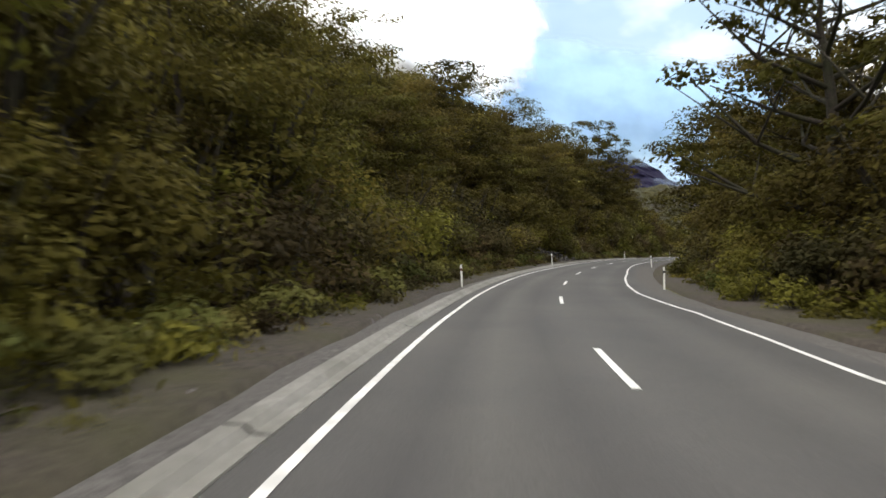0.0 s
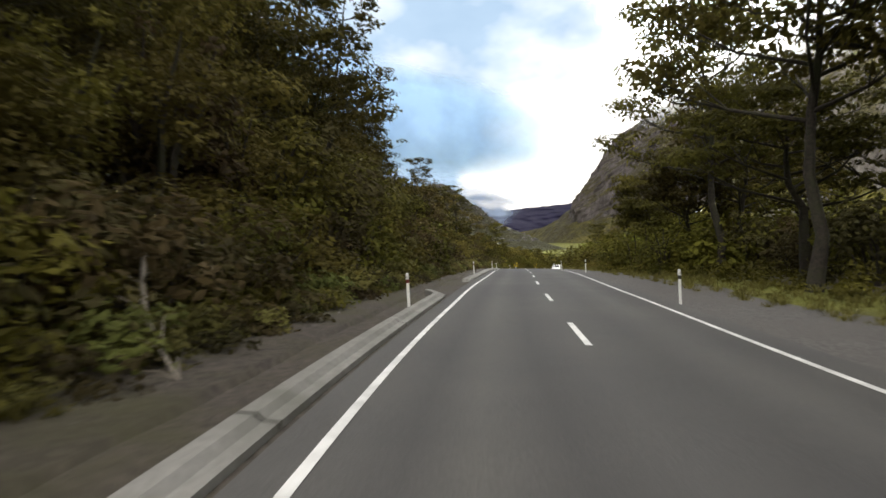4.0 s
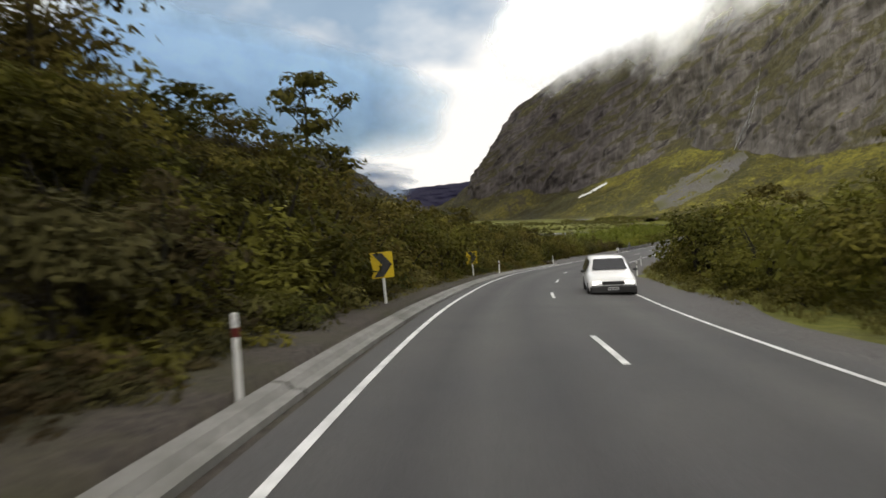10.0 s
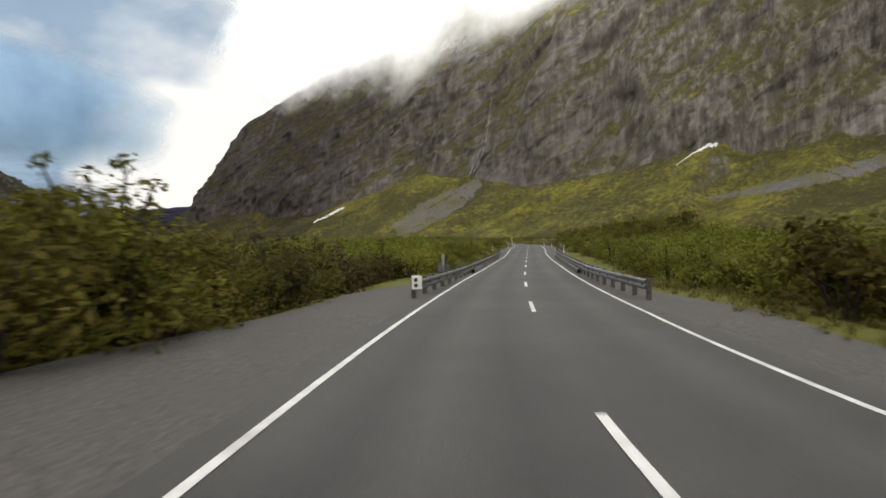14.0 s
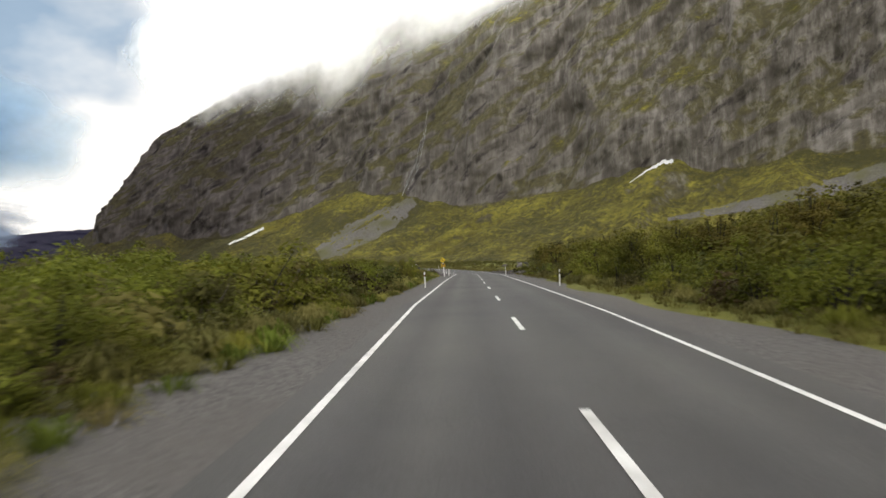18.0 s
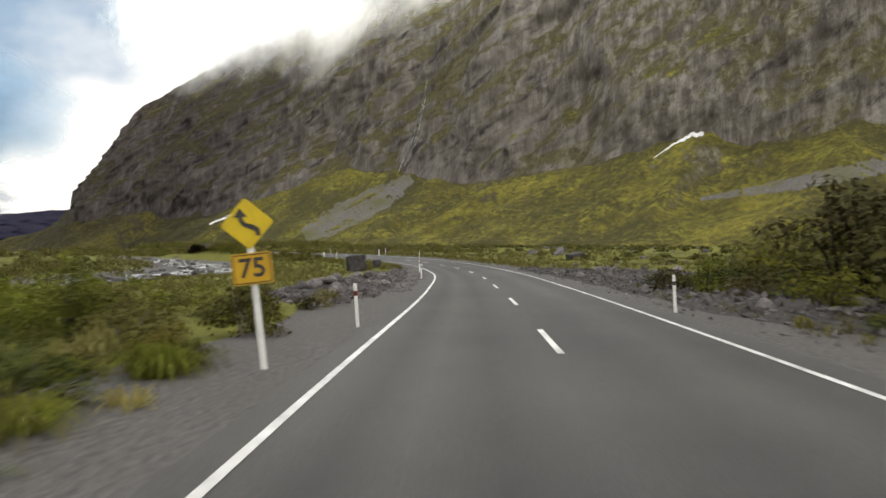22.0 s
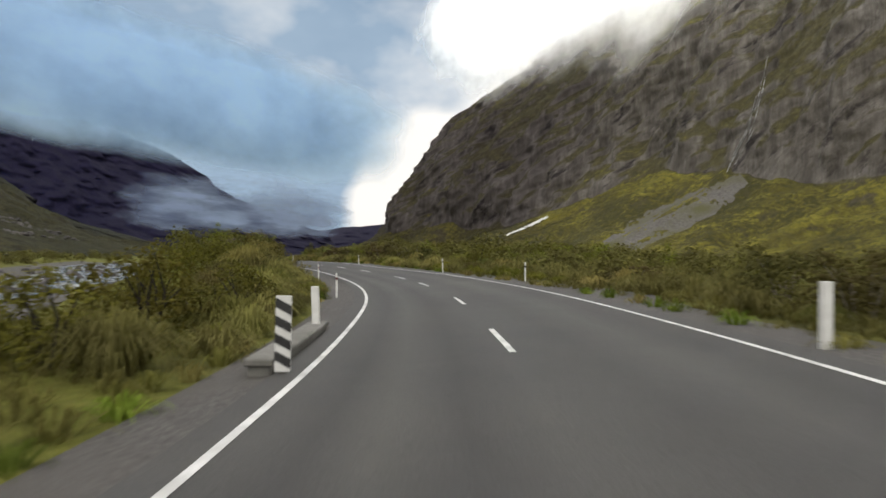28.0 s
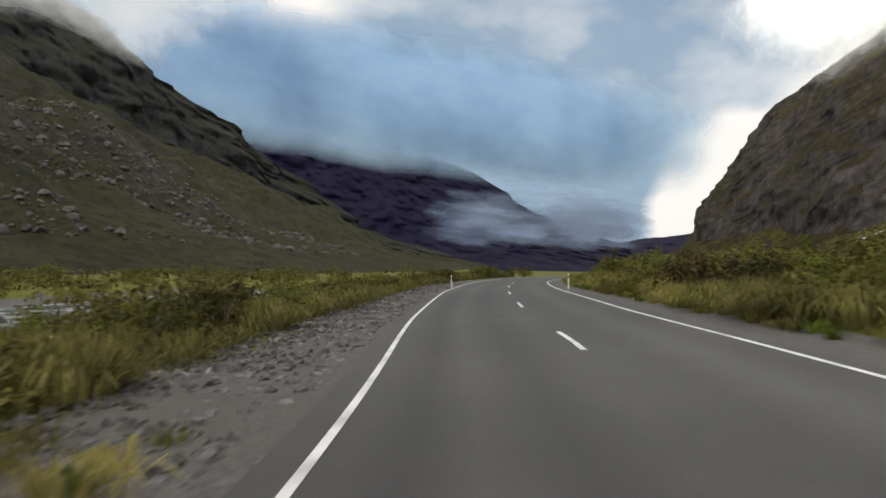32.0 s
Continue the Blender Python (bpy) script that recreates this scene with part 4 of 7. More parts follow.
line("edge_line_west", left_edge, S0, S1, 0.095, "worn white edge line painted on the road")
line("edge_line_east", right_edge, S0, S1, 0.095, "worn white edge line painted on the road")
for k in DASHES:
    dash = strip("centre_dash", M["paint"], lambda s: [(float(np.interp(s, CENTRE_AT, CENTRE_OFF)) + d, 0.028) for d in (-0.05, 0.05)], k, k + 3.0, 1.0, "white centre-line dash painted on the road")
    tagged(dash, group="centre-line dashes")


def kerb(s0, s1):
    """A low concrete kerb and channel, cast in lengths with open joints, bending away at its far end."""
    root = tagged(new("kerb"), "weathered pale concrete kerb beside the road", kind="structure")
    k = s0
    while k < s1:
        k2 = min(k + 7.5, s1)

        def rows(s):
            away = 0.7 * smooth01(np.array(s), s1 - 3.0, s1 + 0.5)
            o = left_edge(s) - float(np.interp(s, [0, 38, 54, 182, 222, 242], [0.35, 0.35, 0.5, 0.55, 0.4, 0.17])) - float(away)
            if s < s0 + 0.01 or s > s1 - 0.1:
                return [(o - 0.38 + 0.063 * k, -0.3) for k in range(7)]
            return [(o - 0.38, -0.3), (o - 0.38, 0.08), (o - 0.35, 0.1), (o - 0.2, 0.09), (o - 0.13, 0.03), (o, 0.02), (o + 0.01, -0.1)]
        piece = strip("kerb_stone", M["concrete"], rows, k, k2 - 0.05, 0.93, "", False)
        piece.parent = root
        del piece["kind"]
        k = k2


kerb(-40, 91)
kerb(99, 138)
kerb(140, 248.5)

# the river beside the road: pale gravel banks and shallow broken water
strip("river_bank", M["river_gravel"], lambda s: [(-float(river_at(s)) + d, h) for d, h in ((-10, -1.4), (-8, -0.62), (-4.5, -0.85), (0, -1.1), (4.2, -0.85), (6, -0.62), (7.5, -1.4))], 372, 640, 3.0, "pale grey gravel banks of the river")
strip("river", M["river_water"], lambda s: [(-float(river_at(s)) + d + 1.2 * math.sin(s * 0.09), -0.8) for d in (-4.0, -1.5, 1, 3.4)], 372, 640, 3.0, "shallow pale river with broken white water")


def heap_share(s, side):
    """How much of their full width the rubble banks have along the road."""
    return float(np.interp(s, [446, 455, 462, 470, 474], [1, 0.62, 0.36, 0.14, 0.1]) if side < 0 else np.interp(s, [452, 458, 464, 472], [1, 0.6, 0.25, 0.1]))


def heap_rows(side, peak, wide):
    def rows(s):
        share = heap_share(s, side)
        k = float((smooth01(np.array(s), 420, 428) if side > 0 else smooth01(np.array(s), 430, 440)) * (1 - smooth01(np.array(s), 464, 474)))
        lump = 0.12 * math.sin(s * 1.3) + 0.1 * math.sin(s * 0.57 + 1)
        top = share ** 0.5
        row = [(side * (4.1 + (a - 4.1) * share), -0.5 * (1 - k) + k * h) for a, h in ((4.1, -0.12), (4.7, 0.02 * top - 0.04), (5.5, (peak * 0.7 + lump * 0.5) * top), (6.4 + wide * 0.2, (peak + lump) * top), (7.6 + wide * 0.5, (peak + lump * 0.4) * top), (8.8 + wide, peak * 0.4 * top - 0.1), (10.2 + wide, -0.6))]
        return row if side > 0 else row[::-1]
    return rows


strip("rubble_bank_west", M["rubble"], heap_rows(-1, 0.18, 0.0), 420, 474, 2.0, "bank of broken grey gravel beside the road")
strip("rubble_bank_east", M["rubble"], heap_rows(1, 0.2, 5.0), 408, 474, 2.0, "bank of broken grey gravel beside the road")

# ---- mountains ----
def ridge(name, base, heights, profile, material, label, rows=70, cols=220, amp=16.0, seed=0, category="mountain"):
    """A mountain side over a base line. profile: (share of height, metres back) pairs; heights along the line."""
    b = np.array(base, float)
    u = np.r_[0, np.cumsum(np.linalg.norm(np.diff(b, axis=0), axis=1))]
    k = np.linspace(0, u[-1], cols)
    bx, by = np.interp(k, u, b[:, 0]), np.interp(k, u, b[:, 1])
    for _ in range(6):
        bx[1:-1], by[1:-1] = (bx[:-2] + bx[1:-1] + bx[2:]) / 3, (by[:-2] + by[1:-1] + by[2:]) / 3
    dx, dy = np.gradient(bx), np.gradient(by)
    n = np.hypot(dx, dy)
    nx, ny = dy / n, -dx / n
    hh = np.interp(k / u[-1], [p[0] for p in heights], [p[1] for p in heights])
    w = np.linspace(0, 1, rows)
    pz, pb = np.interp(w, np.linspace(0, 1, len(profile)), [p[0] for p in profile]), np.interp(w, np.linspace(0, 1, len(profile)), [p[1] for p in profile])
    verts = []
    for i in range(cols):
        for j in range(rows):
            back = pb[j] * (0.35 + 0.65 * hh[i] / 500)
            z = pz[j] * hh[i] - 6
            p = Vector((bx[i] + nx[i] * back, by[i] + ny[i] * back, z))
            q = Vector((k[i] * 0.011, z * 0.006, seed))
            gully = noise.fractal(q, 0.9, 2.0, 6) * amp * 1.6
            block = noise.fractal(Vector((p.x * 0.022 + seed, (p.y + 0.75 * p.z) * 0.022, p.z * 0.009)), 0.75, 2.1, 8) * amp
            crease = (0.3 - abs(noise.noise(Vector((p.x * 0.03, (p.y + 0.8 * p.z) * 0.03, p.z * 0.012 + seed))))) * amp * 0.9
            block += crease
            steep = min(1.0, 0.15 + 3.2 * pz[j])
            d = (gully + block) * steep
            verts.append((p.x + nx[i] * d, p.y + ny[i] * d, p.z + block * 0.25 * steep))
    a = (np.arange(cols - 1)[:, None] * rows + np.arange(rows - 1)[None]).ravel()
    faces = np.stack([a, a + rows, a + rows + 1, a + 1], 1).tolist()
    ob = mesh_part(name, from_arrays(name, verts, faces), material, smooth=True)
    return tagged(ob, label, category)


STAND = Vector((260.0, 320.0, -6.0))
EAST = ((560, -420), (620, -100), (640, 200), (640, 420), (655, 640), (690, 900), (705, 1150), (715, 1330), (735, 1400), (757, 1455), (800, 1600), (830, 1750), (850, 2100))
EAST_TOP = ((0.000, 640), (0.128, 630), (0.246, 620), (0.332, 600), (0.419, 560), (0.522, 480), (0.620, 335), (0.691, 200), (0.720, 132), (0.743, 92), (0.802, 60), (0.862, 40), (1.000, 10))
EAST_DEEP = ((0, 1), (0.522, 1.00), (0.620, 0.75), (0.691, 0.55), (0.720, 0.50), (1.000, 0.50))
# where the grass ends and the rock begins, by the bearing from the valley: degrees to the right of north, degrees up
ROCK_FOOT = ((20, 1.2), (24, 1.7), (28.4, 2.4), (31.8, 3.0), (36.1, 2.2), (39, 3.8), (42.8, 5.4), (46.3, 6.8), (50.9, 6.5), (53.8, 5.8), (58.5, 5.0), (63, 5.7), (67.5, 6.9), (71.7, 7.9), (76.2, 9.2), (80.4, 7.8), (83.4, 8.0), (87, 9.3), (93, 8.0), (100, 9.0), (115, 7.0))


def east_wall(rows=190, cols=680, low=62):
    """The mountain along the east of the valley: grassy fans at its foot, slanting bands of rock above, gullies between."""
    b = np.array(EAST, float)
    u = np.r_[0, np.cumsum(np.linalg.norm(np.diff(b, axis=0), axis=1))]
    k = np.linspace(0, u[-1], cols)
    bx, by = np.interp(k, u, b[:, 0]), np.interp(k, u, b[:, 1])
    for _ in range(18):
        bx[1:-1], by[1:-1] = (bx[:-2] + bx[1:-1] + bx[2:]) / 3, (by[:-2] + by[1:-1] + by[2:]) / 3
    dx, dy = np.gradient(bx), np.gradient(by)
    n = np.hypot(dx, dy)
    nx, ny = dy / n, -dx / n
    share = k / u[-1]
    top = np.interp(share, *zip(*EAST_TOP))
    deep = (0.35 + 0.65 * top / 500) * np.interp(share, *zip(*EAST_DEEP))
    pz, pb = np.array((0, 0.035, 0.085, 0.12, 0.3, 0.5, 0.7, 1.0)), np.array((0, 70, 130, 150, 185, 235, 300, 430))
    verts = []
    for i in range(cols):
        ex, ey = bx[i] + nx[i] * 150 * deep[i] - STAND.x, by[i] + ny[i] * 150 * deep[i] - STAND.y
        el = float(np.interp(math.degrees(math.atan2(ex, ey)), *zip(*ROCK_FOOT)))
        foot = min(math.tan(radians(el)) * math.hypot(ex, ey), 0.72 * top[i])
        foot *= 1 + 0.1 * noise.fractal(Vector((k[i] * 0.02, 3.0, 1.0)), 0.8, 2.0, 4)
        reach = float(np.interp(foot / top[i], pz, pb)) * deep[i]
        for j in range(rows):
            if j < low:
                w = j / low
                back, z, hard = reach * w, foot * w ** 1.3, 0.0
            else:
                w = (j - low) / (rows - 1 - low)
                z = foot + (top[i] - foot) * w ** 1.15
                back, hard = float(np.interp(z / top[i], pz, pb)) * deep[i], min(1.0, 0.12 + (z - foot) / 30)
            a, c = 0.74 * k[i] - 0.67 * z, 0.67 * k[i] + 0.74 * z
            x, y = bx[i] + nx[i] * back, by[i] + ny[i] * back
            if hard > 0:
                gully = noise.fractal(Vector((k[i] * 0.011, z * 0.006, 3.0)), 0.9, 2.0, 4) * 22
                slab = (0.32 - abs(noise.noise(Vector((a * 0.006, c * 0.021, 5.0))))) * 24
                slab += (0.3 - abs(noise.noise(Vector((a * 0.016, c * 0.055, 9.0))))) * 11
                rib = (0.3 - abs(noise.noise(Vector((a * 0.05, c * 0.11, 2.0))))) * 5
                d = (gully - slab - rib + noise.noise(Vector((k[i] * 0.13, z * 0.13, 1.0))) * 2.0) * hard
                lift = -slab * 0.2 * hard
            else:
                roll = noise.fractal(Vector((x * 0.014, y * 0.014, 7.0)), 0.8, 2.1, 6)
                run = 0.3 - abs(noise.noise(Vector((k[i] * 0.016 + 0.2 * roll, w * 0.8, 4.0))))
                d, lift = 0.0, (roll * 8.0 + run * 16.0) * min(1.0, 2.5 * w) * min(1.0, 5 * (1 - w) + 0.15)
            verts.append((x + nx[i] * d, y + ny[i] * d, z - 6 + lift))
    a = (np.arange(cols - 1)[:, None] * rows + np.arange(rows - 1)[None]).ravel()
    faces = np.stack([a, a + rows, a + rows + 1, a + 1], 1).tolist()
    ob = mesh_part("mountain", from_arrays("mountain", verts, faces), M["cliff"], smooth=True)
    return tagged(ob, "steep grey rock mountainside with mossy ledges and grassy foot, its top in cloud", "mountain")


east = east_wall()


def west_slope():
    """The valley's western side: a slope that steepens into cliffs with the distance behind its toe."""
    toe = np.array(((470, 1150), (410, 950), (368, 800), (345, 700), (322, 610), (290, 548), (240, 520), (180, 500), (120, 450), (60, 385), (10, 300), (-60, 150)), float)
    share = np.array((0.3, 0.5, 0.65, 0.85, 0.95, 0.95, 0.65, 0.5, 0.4, 0.35, 0.35, 0.35))
    xs, ys = np.arange(-330, 480, 6.0), np.arange(160, 1200, 6.0)
    gx, gy = (g.ravel() for g in np.meshgrid(xs, ys))
    best, side, part_h = np.full(len(gx), 1e9), np.zeros(len(gx)), np.zeros(len(gx))
    for k in range(len(toe) - 1):
        a, d = toe[k], toe[k + 1] - toe[k]
        n2 = d @ d
        w = np.clip(((gx - a[0]) * d[0] + (gy - a[1]) * d[1]) / n2, 0, 1)
        ex, ey = gx - a[0] - w * d[0], gy - a[1] - w * d[1]
        dist = np.hypot(ex, ey)
        near = dist < best
        best = np.where(near, dist, best)
        side = np.where(near, np.sign(ex * d[1] - ey * d[0]), side)
        part_h = np.where(near, share[k] + w * (share[k + 1] - share[k]), part_h)
    back = best * side
    z = np.interp(back, [-30, 0, 60, 110, 150, 210, 300, 450], [-6, 0, 24, 58, 105, 215, 390, 560]) * part_h
    z = np.minimum(z, 46) + np.maximum(z - 46, 0) * (0.05 + 0.45 * smooth01(gy, 720, 950)) - 5.5
    for i in range(len(gx)):
        if back[i] > -6:
            k = min(1.0, max(0.0, back[i] / 120))
            z[i] += noise.fractal(Vector((gx[i], gy[i], 4.0)) * 0.012, 0.8, 2.1, 7) * (2.0 + 16 * k)
    n = len(xs)
    j, i = np.meshgrid(np.arange(len(ys) - 1), np.arange(n - 1), indexing="ij")
    a = (j * n + i).ravel()
    faces = np.stack([a, a + 1, a + n + 1, a + n], 1)
    faces = faces[(back[faces] > -14).all(1)]
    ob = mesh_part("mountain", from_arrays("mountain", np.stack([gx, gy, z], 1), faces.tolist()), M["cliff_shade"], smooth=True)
    return tagged(ob, "dark brown-green mountainside of boulder scree, grass and cliffs", "mountain")


west = west_slope()
NORTH_WEST = ((620, 1900), (330, 1700), (100, 1450), (-100, 1250), (-400, 1000), (-700, 500))
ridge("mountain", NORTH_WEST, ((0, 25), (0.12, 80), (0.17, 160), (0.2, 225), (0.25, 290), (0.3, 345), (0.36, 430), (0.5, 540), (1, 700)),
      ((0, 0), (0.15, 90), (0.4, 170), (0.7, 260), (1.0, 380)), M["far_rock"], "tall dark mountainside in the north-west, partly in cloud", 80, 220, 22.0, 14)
NORTH = ((1450, 3050), (950, 2950), (700, 2950), (100, 2850), (-900, 2600), (-2600, 2100))
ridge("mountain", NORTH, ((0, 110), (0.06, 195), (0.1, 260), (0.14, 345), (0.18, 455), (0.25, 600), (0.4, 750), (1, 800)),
      ((0, 0), (0.2, 160), (0.5, 300), (0.8, 420), (1.0, 500)), M["haze_cliff"], "far dark blue mountain, its upper part wrapped in cloud", 90, 260, 22.0, 21)
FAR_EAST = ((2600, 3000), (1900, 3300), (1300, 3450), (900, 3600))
ridge("mountain", FAR_EAST, ((0, 300), (0.6, 170), (1, 60)), ((0, 0), (0.5, 300), (1.0, 700)), M["haze_cliff"], "far mountain coloured with blue haze at the end of the valley", 30, 90, 25.0, 33)


# ---- snow, scree and waterfall lying on the east face ----
def face_of(ob):
    me = ob.data
    return BVHTree.FromPolygons([v.co for v in me.vertices], [tuple(q.vertices) for q in me.polygons])


EAST_FACE = face_of(east)


def on_face(az, el, proud=0.8):
    """Where the east face lies, az degrees to the right of north and el degrees up from a spot in the valley."""
    d = Vector((math.sin(radians(az)) * math.cos(radians(el)), math.cos(radians(az)) * math.cos(radians(el)), math.sin(radians(el))))
    hit, normal, _, _ = EAST_FACE.ray_cast(STAND, d)
    return (hit - d * proud) if hit else None


def patch(name, line, width, material, label, category, proud=1.2, rag=0.35, cols=5, steps=26, seed=1):
    """A ragged sheet lying on the face along a line of (azimuth, elevation); width in degrees at the line's points."""
    rng = np.random.default_rng(seed)
    t = np.linspace(0, len(line) - 1, steps)
    az, el = np.interp(t, range(len(line)), [p[0] for p in line]), np.interp(t, range(len(line)), [p[1] for p in line])
    wd = np.interp(t, range(len(line)), width)
    verts, ok = [], []
    for i in range(steps):
        j = min(i, steps - 2)
        dx, dy = az[j + 1] - az[j], el[j + 1] - el[j]
        n = math.hypot(dx, dy)
        a, b = (1 + rng.normal() * rag), (1 + rng.normal() * rag)
        for k in range(cols):
            q = (k / (cols - 1) - 0.5) * wd[i] * (a if k < cols / 2 else b)
            h = on_face(az[i] - dy / n * q, el[i] + dx / n * q, proud + (0.3 if 0 < k < cols - 1 else -0.3))
            ok.append(h is not None)
            verts.append(tuple(h) if h else (0, 0, -50))
    faces = []
    for i in range(steps - 1):
        for k in range(cols - 1):
            f = (i * cols + k, i * cols + k + 1, (i + 1) * cols + k + 1, (i + 1) * cols + k)
            if all(ok[q] for q in f) and max((Vector(verts[f[0]]) - Vector(verts[q])).length for q in f) < 60:
                faces.append(f)
    return tagged(mesh_part(name, from_arrays(name, verts, faces), material, smooth=True), label, category)


patch("snow_patch", ((36.2, 2.1), (37.6, 2.7), (39.2, 3.5)), (0.12, 0.16, 0.2), M["snow"], "old white snow lying in a gully at the cliff foot", "snow", 0.6, 0.2, 5, 22, 3)
patch("snow_patch", ((72.4, 7.2), (73.8, 8.1), (75.0, 8.8), (76.2, 8.9)), (0.06, 0.12, 0.34, 0.3), M["snow"], "old white snow lying above a grassy fan", "snow", 0.6, 0.45, 5, 22, 4)
for k, (shift, top, foot) in enumerate(((0.0, 14.2, 6.6), (0.14, 12.6, 8.8), (-0.15, 11.4, 7.2), (-0.05, 9.6, 6.4), (0.28, 9.2, 6.9))):
    fall = [(float(np.interp(e, [6.6, 9.4, 11.5, 14.2], [51.4, 52.8, 53.3, 53.9])) + shift, float(e)) for e in np.linspace(top, foot, 5)]
    patch("waterfall", fall, (0.03, 0.05, 0.045, 0.05, 0.03), M["water_white"], "thin broken strand of white water down the cliff", "waterfall", 0.9, 0.9, 3, 34, 5 + k)
patch("scree_fan", ((52.4, 6.0), (50.5, 4.6), (46.5, 2.6), (43.5, 1.2)), (0.8, 1.8, 2.4, 1.2), M["scree"], "grey fan of scree below the waterfall", "scree", 0.5, 0.12, 7, 40, 6)
patch("scree_fan", ((95, 7.6), (88, 5.6), (82, 4.6), (76, 3.8)), (1.2, 1.3, 0.9, 0.3), M["scree"], "long grey scree slope across the mountain foot", "scree", 0.5, 0.12, 7, 60, 8)


# ---- cloud lying on the mountains ----
def cloud_wall(name, base, z0, z1, material, label):
    """A tall curtain of cloud along a line, with its height as v and its length as u."""
    b = np.array(base, float)
    u = np.r_[0, np.cumsum(np.linalg.norm(np.diff(b[:, :2], axis=0), axis=1))]
    k = np.linspace(0, u[-1], 60)
    x, y, lo = (np.interp(k, u, b[:, i]) for i in range(3))
    rows = 14
    verts = []
    for i in range(60):
        for j in range(rows):
            q = j / (rows - 1)
            n = noise.noise(Vector((k[i] * 0.004, q * 2.2, z0))) * 26
            verts.append((x[i] + n, y[i] + n * 0.5, lo[i] + z0 + (z1 - z0) * q))
    a = (np.arange(59)[:, None] * rows + np.arange(rows - 1)[None]).ravel()
    me = from_arrays(name, verts, np.stack([a, a + rows, a + rows + 1, a + 1], 1).tolist())
    uv = me.uv_layers.new(name="UVMap")
    for loop in me.loops:
        i, j = divmod(loop.vertex_index, rows)
        uv.data[loop.index].uv = (k[i] / 400.0, j / (rows - 1))
    ends = me.uv_layers.new(name="Ends")
    for loop in me.loops:
        i, j = divmod(loop.vertex_index, rows)
        ends.data[loop.index].uv = (i / 59.0, j / (rows - 1))
    ob = mesh_part(name, me, material, smooth=True)
    ob.visible_shadow = False
    return tagged(ob, label, kind="structure")


for k, dx in enumerate((0, 22, 48)):
    cloud_wall("cloud_bank_%d" % (k + 1), tuple((x - 30 + dx, y, z) for x, y, z in ((990, -200, 260), (905, 120, 200), (880, 420, 110), (862, 640, 42), (872, 840, 18), (880, 1000, 2), (862, 1160, -10), (850, 1300, -14), (860, 1420, 10))), 165 + 26 * k, 640, M["mist"], "white cloud lying along the mountain top")
for k, dy in enumerate((0, 60)):
    cloud_wall("cloud_bank_%d" % (k + 4), ((-1500, 1500 + dy, 140), (-700, 1900 + dy, 90), (-100, 2150 + dy, 40), (300, 2250 + dy, 10), (700, 2300 + dy, -30), (1020, 2350 + dy, -50), (1480, 2420 + dy, -40)), 225 + 40 * k, 690, M["blue_mist"], "blue-grey cloud across the head of the valley")
cloud_wall("cloud_bank_6", ((-500, 900, 40), (-160, 1150, 30), (40, 1340, 10), (170, 1480, 0)), 210, 640, M["mist"], "white cloud on the north-western mountain")
cloud_wall("cloud_bank_7", ((420, 1900, 0), (640, 1930, 0), (800, 1950, 0), (1010, 1960, 0)), 30, 190, M["low_mist"], "low pale cloud drifting in the valley")

# ---- plants along the road ----
RNG = np.random.default_rng(5)


QUEUE = {}


# how high over the road the plants reach, along the road: the forest and bush in the west, the bush and scrub in the east
WEST_TOP = ((-20, 12), (50, 12.2), (70, 12.8), (124, 13.2), (134, 10), (141, 7.6), (160, 7.0), (172, 6.4), (182, 6.6), (192, 7.0), (205, 7.4), (211, 6.2), (222, 4.9), (232, 4.6), (250, 4.3), (270, 3.9), (276, 2.7), (300, 2.1), (320, 1.6), (345, 1.7), (360, 1.9), (385, 1.6), (400, 1.0), (424, 0.8))
EAST_TOP_AT = ((-10, 4.5), (50, 5), (62, 4.5), (66, 3.2), (108, 4.2), (140, 4.4), (160, 4.5), (207, 4.3), (245, 3.6), (260, 3.0), (277, 2.7), (290, 2.1), (345, 1.8), (355, 2.1), (365, 3.0), (376, 3.5), (386, 2.7), (400, 2.9), (412, 3.8), (425, 4.5), (436, 3.6), (444, 1.8))


def height_of(kind):
    return max(v[2] for o in (kind, *kind.children) if o.data for v in o.bound_box)


def scatter(kinds, spots, group, sink=0.1, scale=(0.8, 1.25), fill=None):
    """Notes copies of the kinds at the spots (s, off), standing on the ground. fill: the share of the growth's height there that the plants reach, instead of a scale."""
    p = [spot(s, o) for s, o in spots]
    z = ground_height(np.array([q.x for q in p]), np.array([q.y for q in p])) if p else []
    for i, q in enumerate(p):
        if 61.5 < spots[i][0] < 70.5 and -8.4 < spots[i][1] < -4.4:
            continue  # the pile of stones
        kind = kinds[int(RNG.integers(len(kinds)))]
        k = RNG.uniform(*scale)
        if fill:
            s, o = spots[i]
            top = float(np.interp(s, *zip(*(WEST_TOP if o < 0 else EAST_TOP_AT)))) * RNG.uniform(*fill)
            room = top * max(1.0, abs(o) / 11.0) - (float(z[i]) - road_at(s)[0][2]) + sink
            k = min(max(room / height_of(kind), scale[0]), scale[1])
        m = Matrix.Translation((q.x, q.y, float(z[i]) - sink)) @ Euler((RNG.normal() * 0.05, RNG.normal() * 0.05, RNG.uniform(0, 6.28))).to_matrix().to_4x4() @ Matrix.Diagonal((k, k, k * (RNG.uniform(0.85, 1.15) if not fill else 1.0), 1))
        QUEUE.setdefault(kind.name.split(".")[0], []).append((abs(spots[i][1]), kind, m, group))


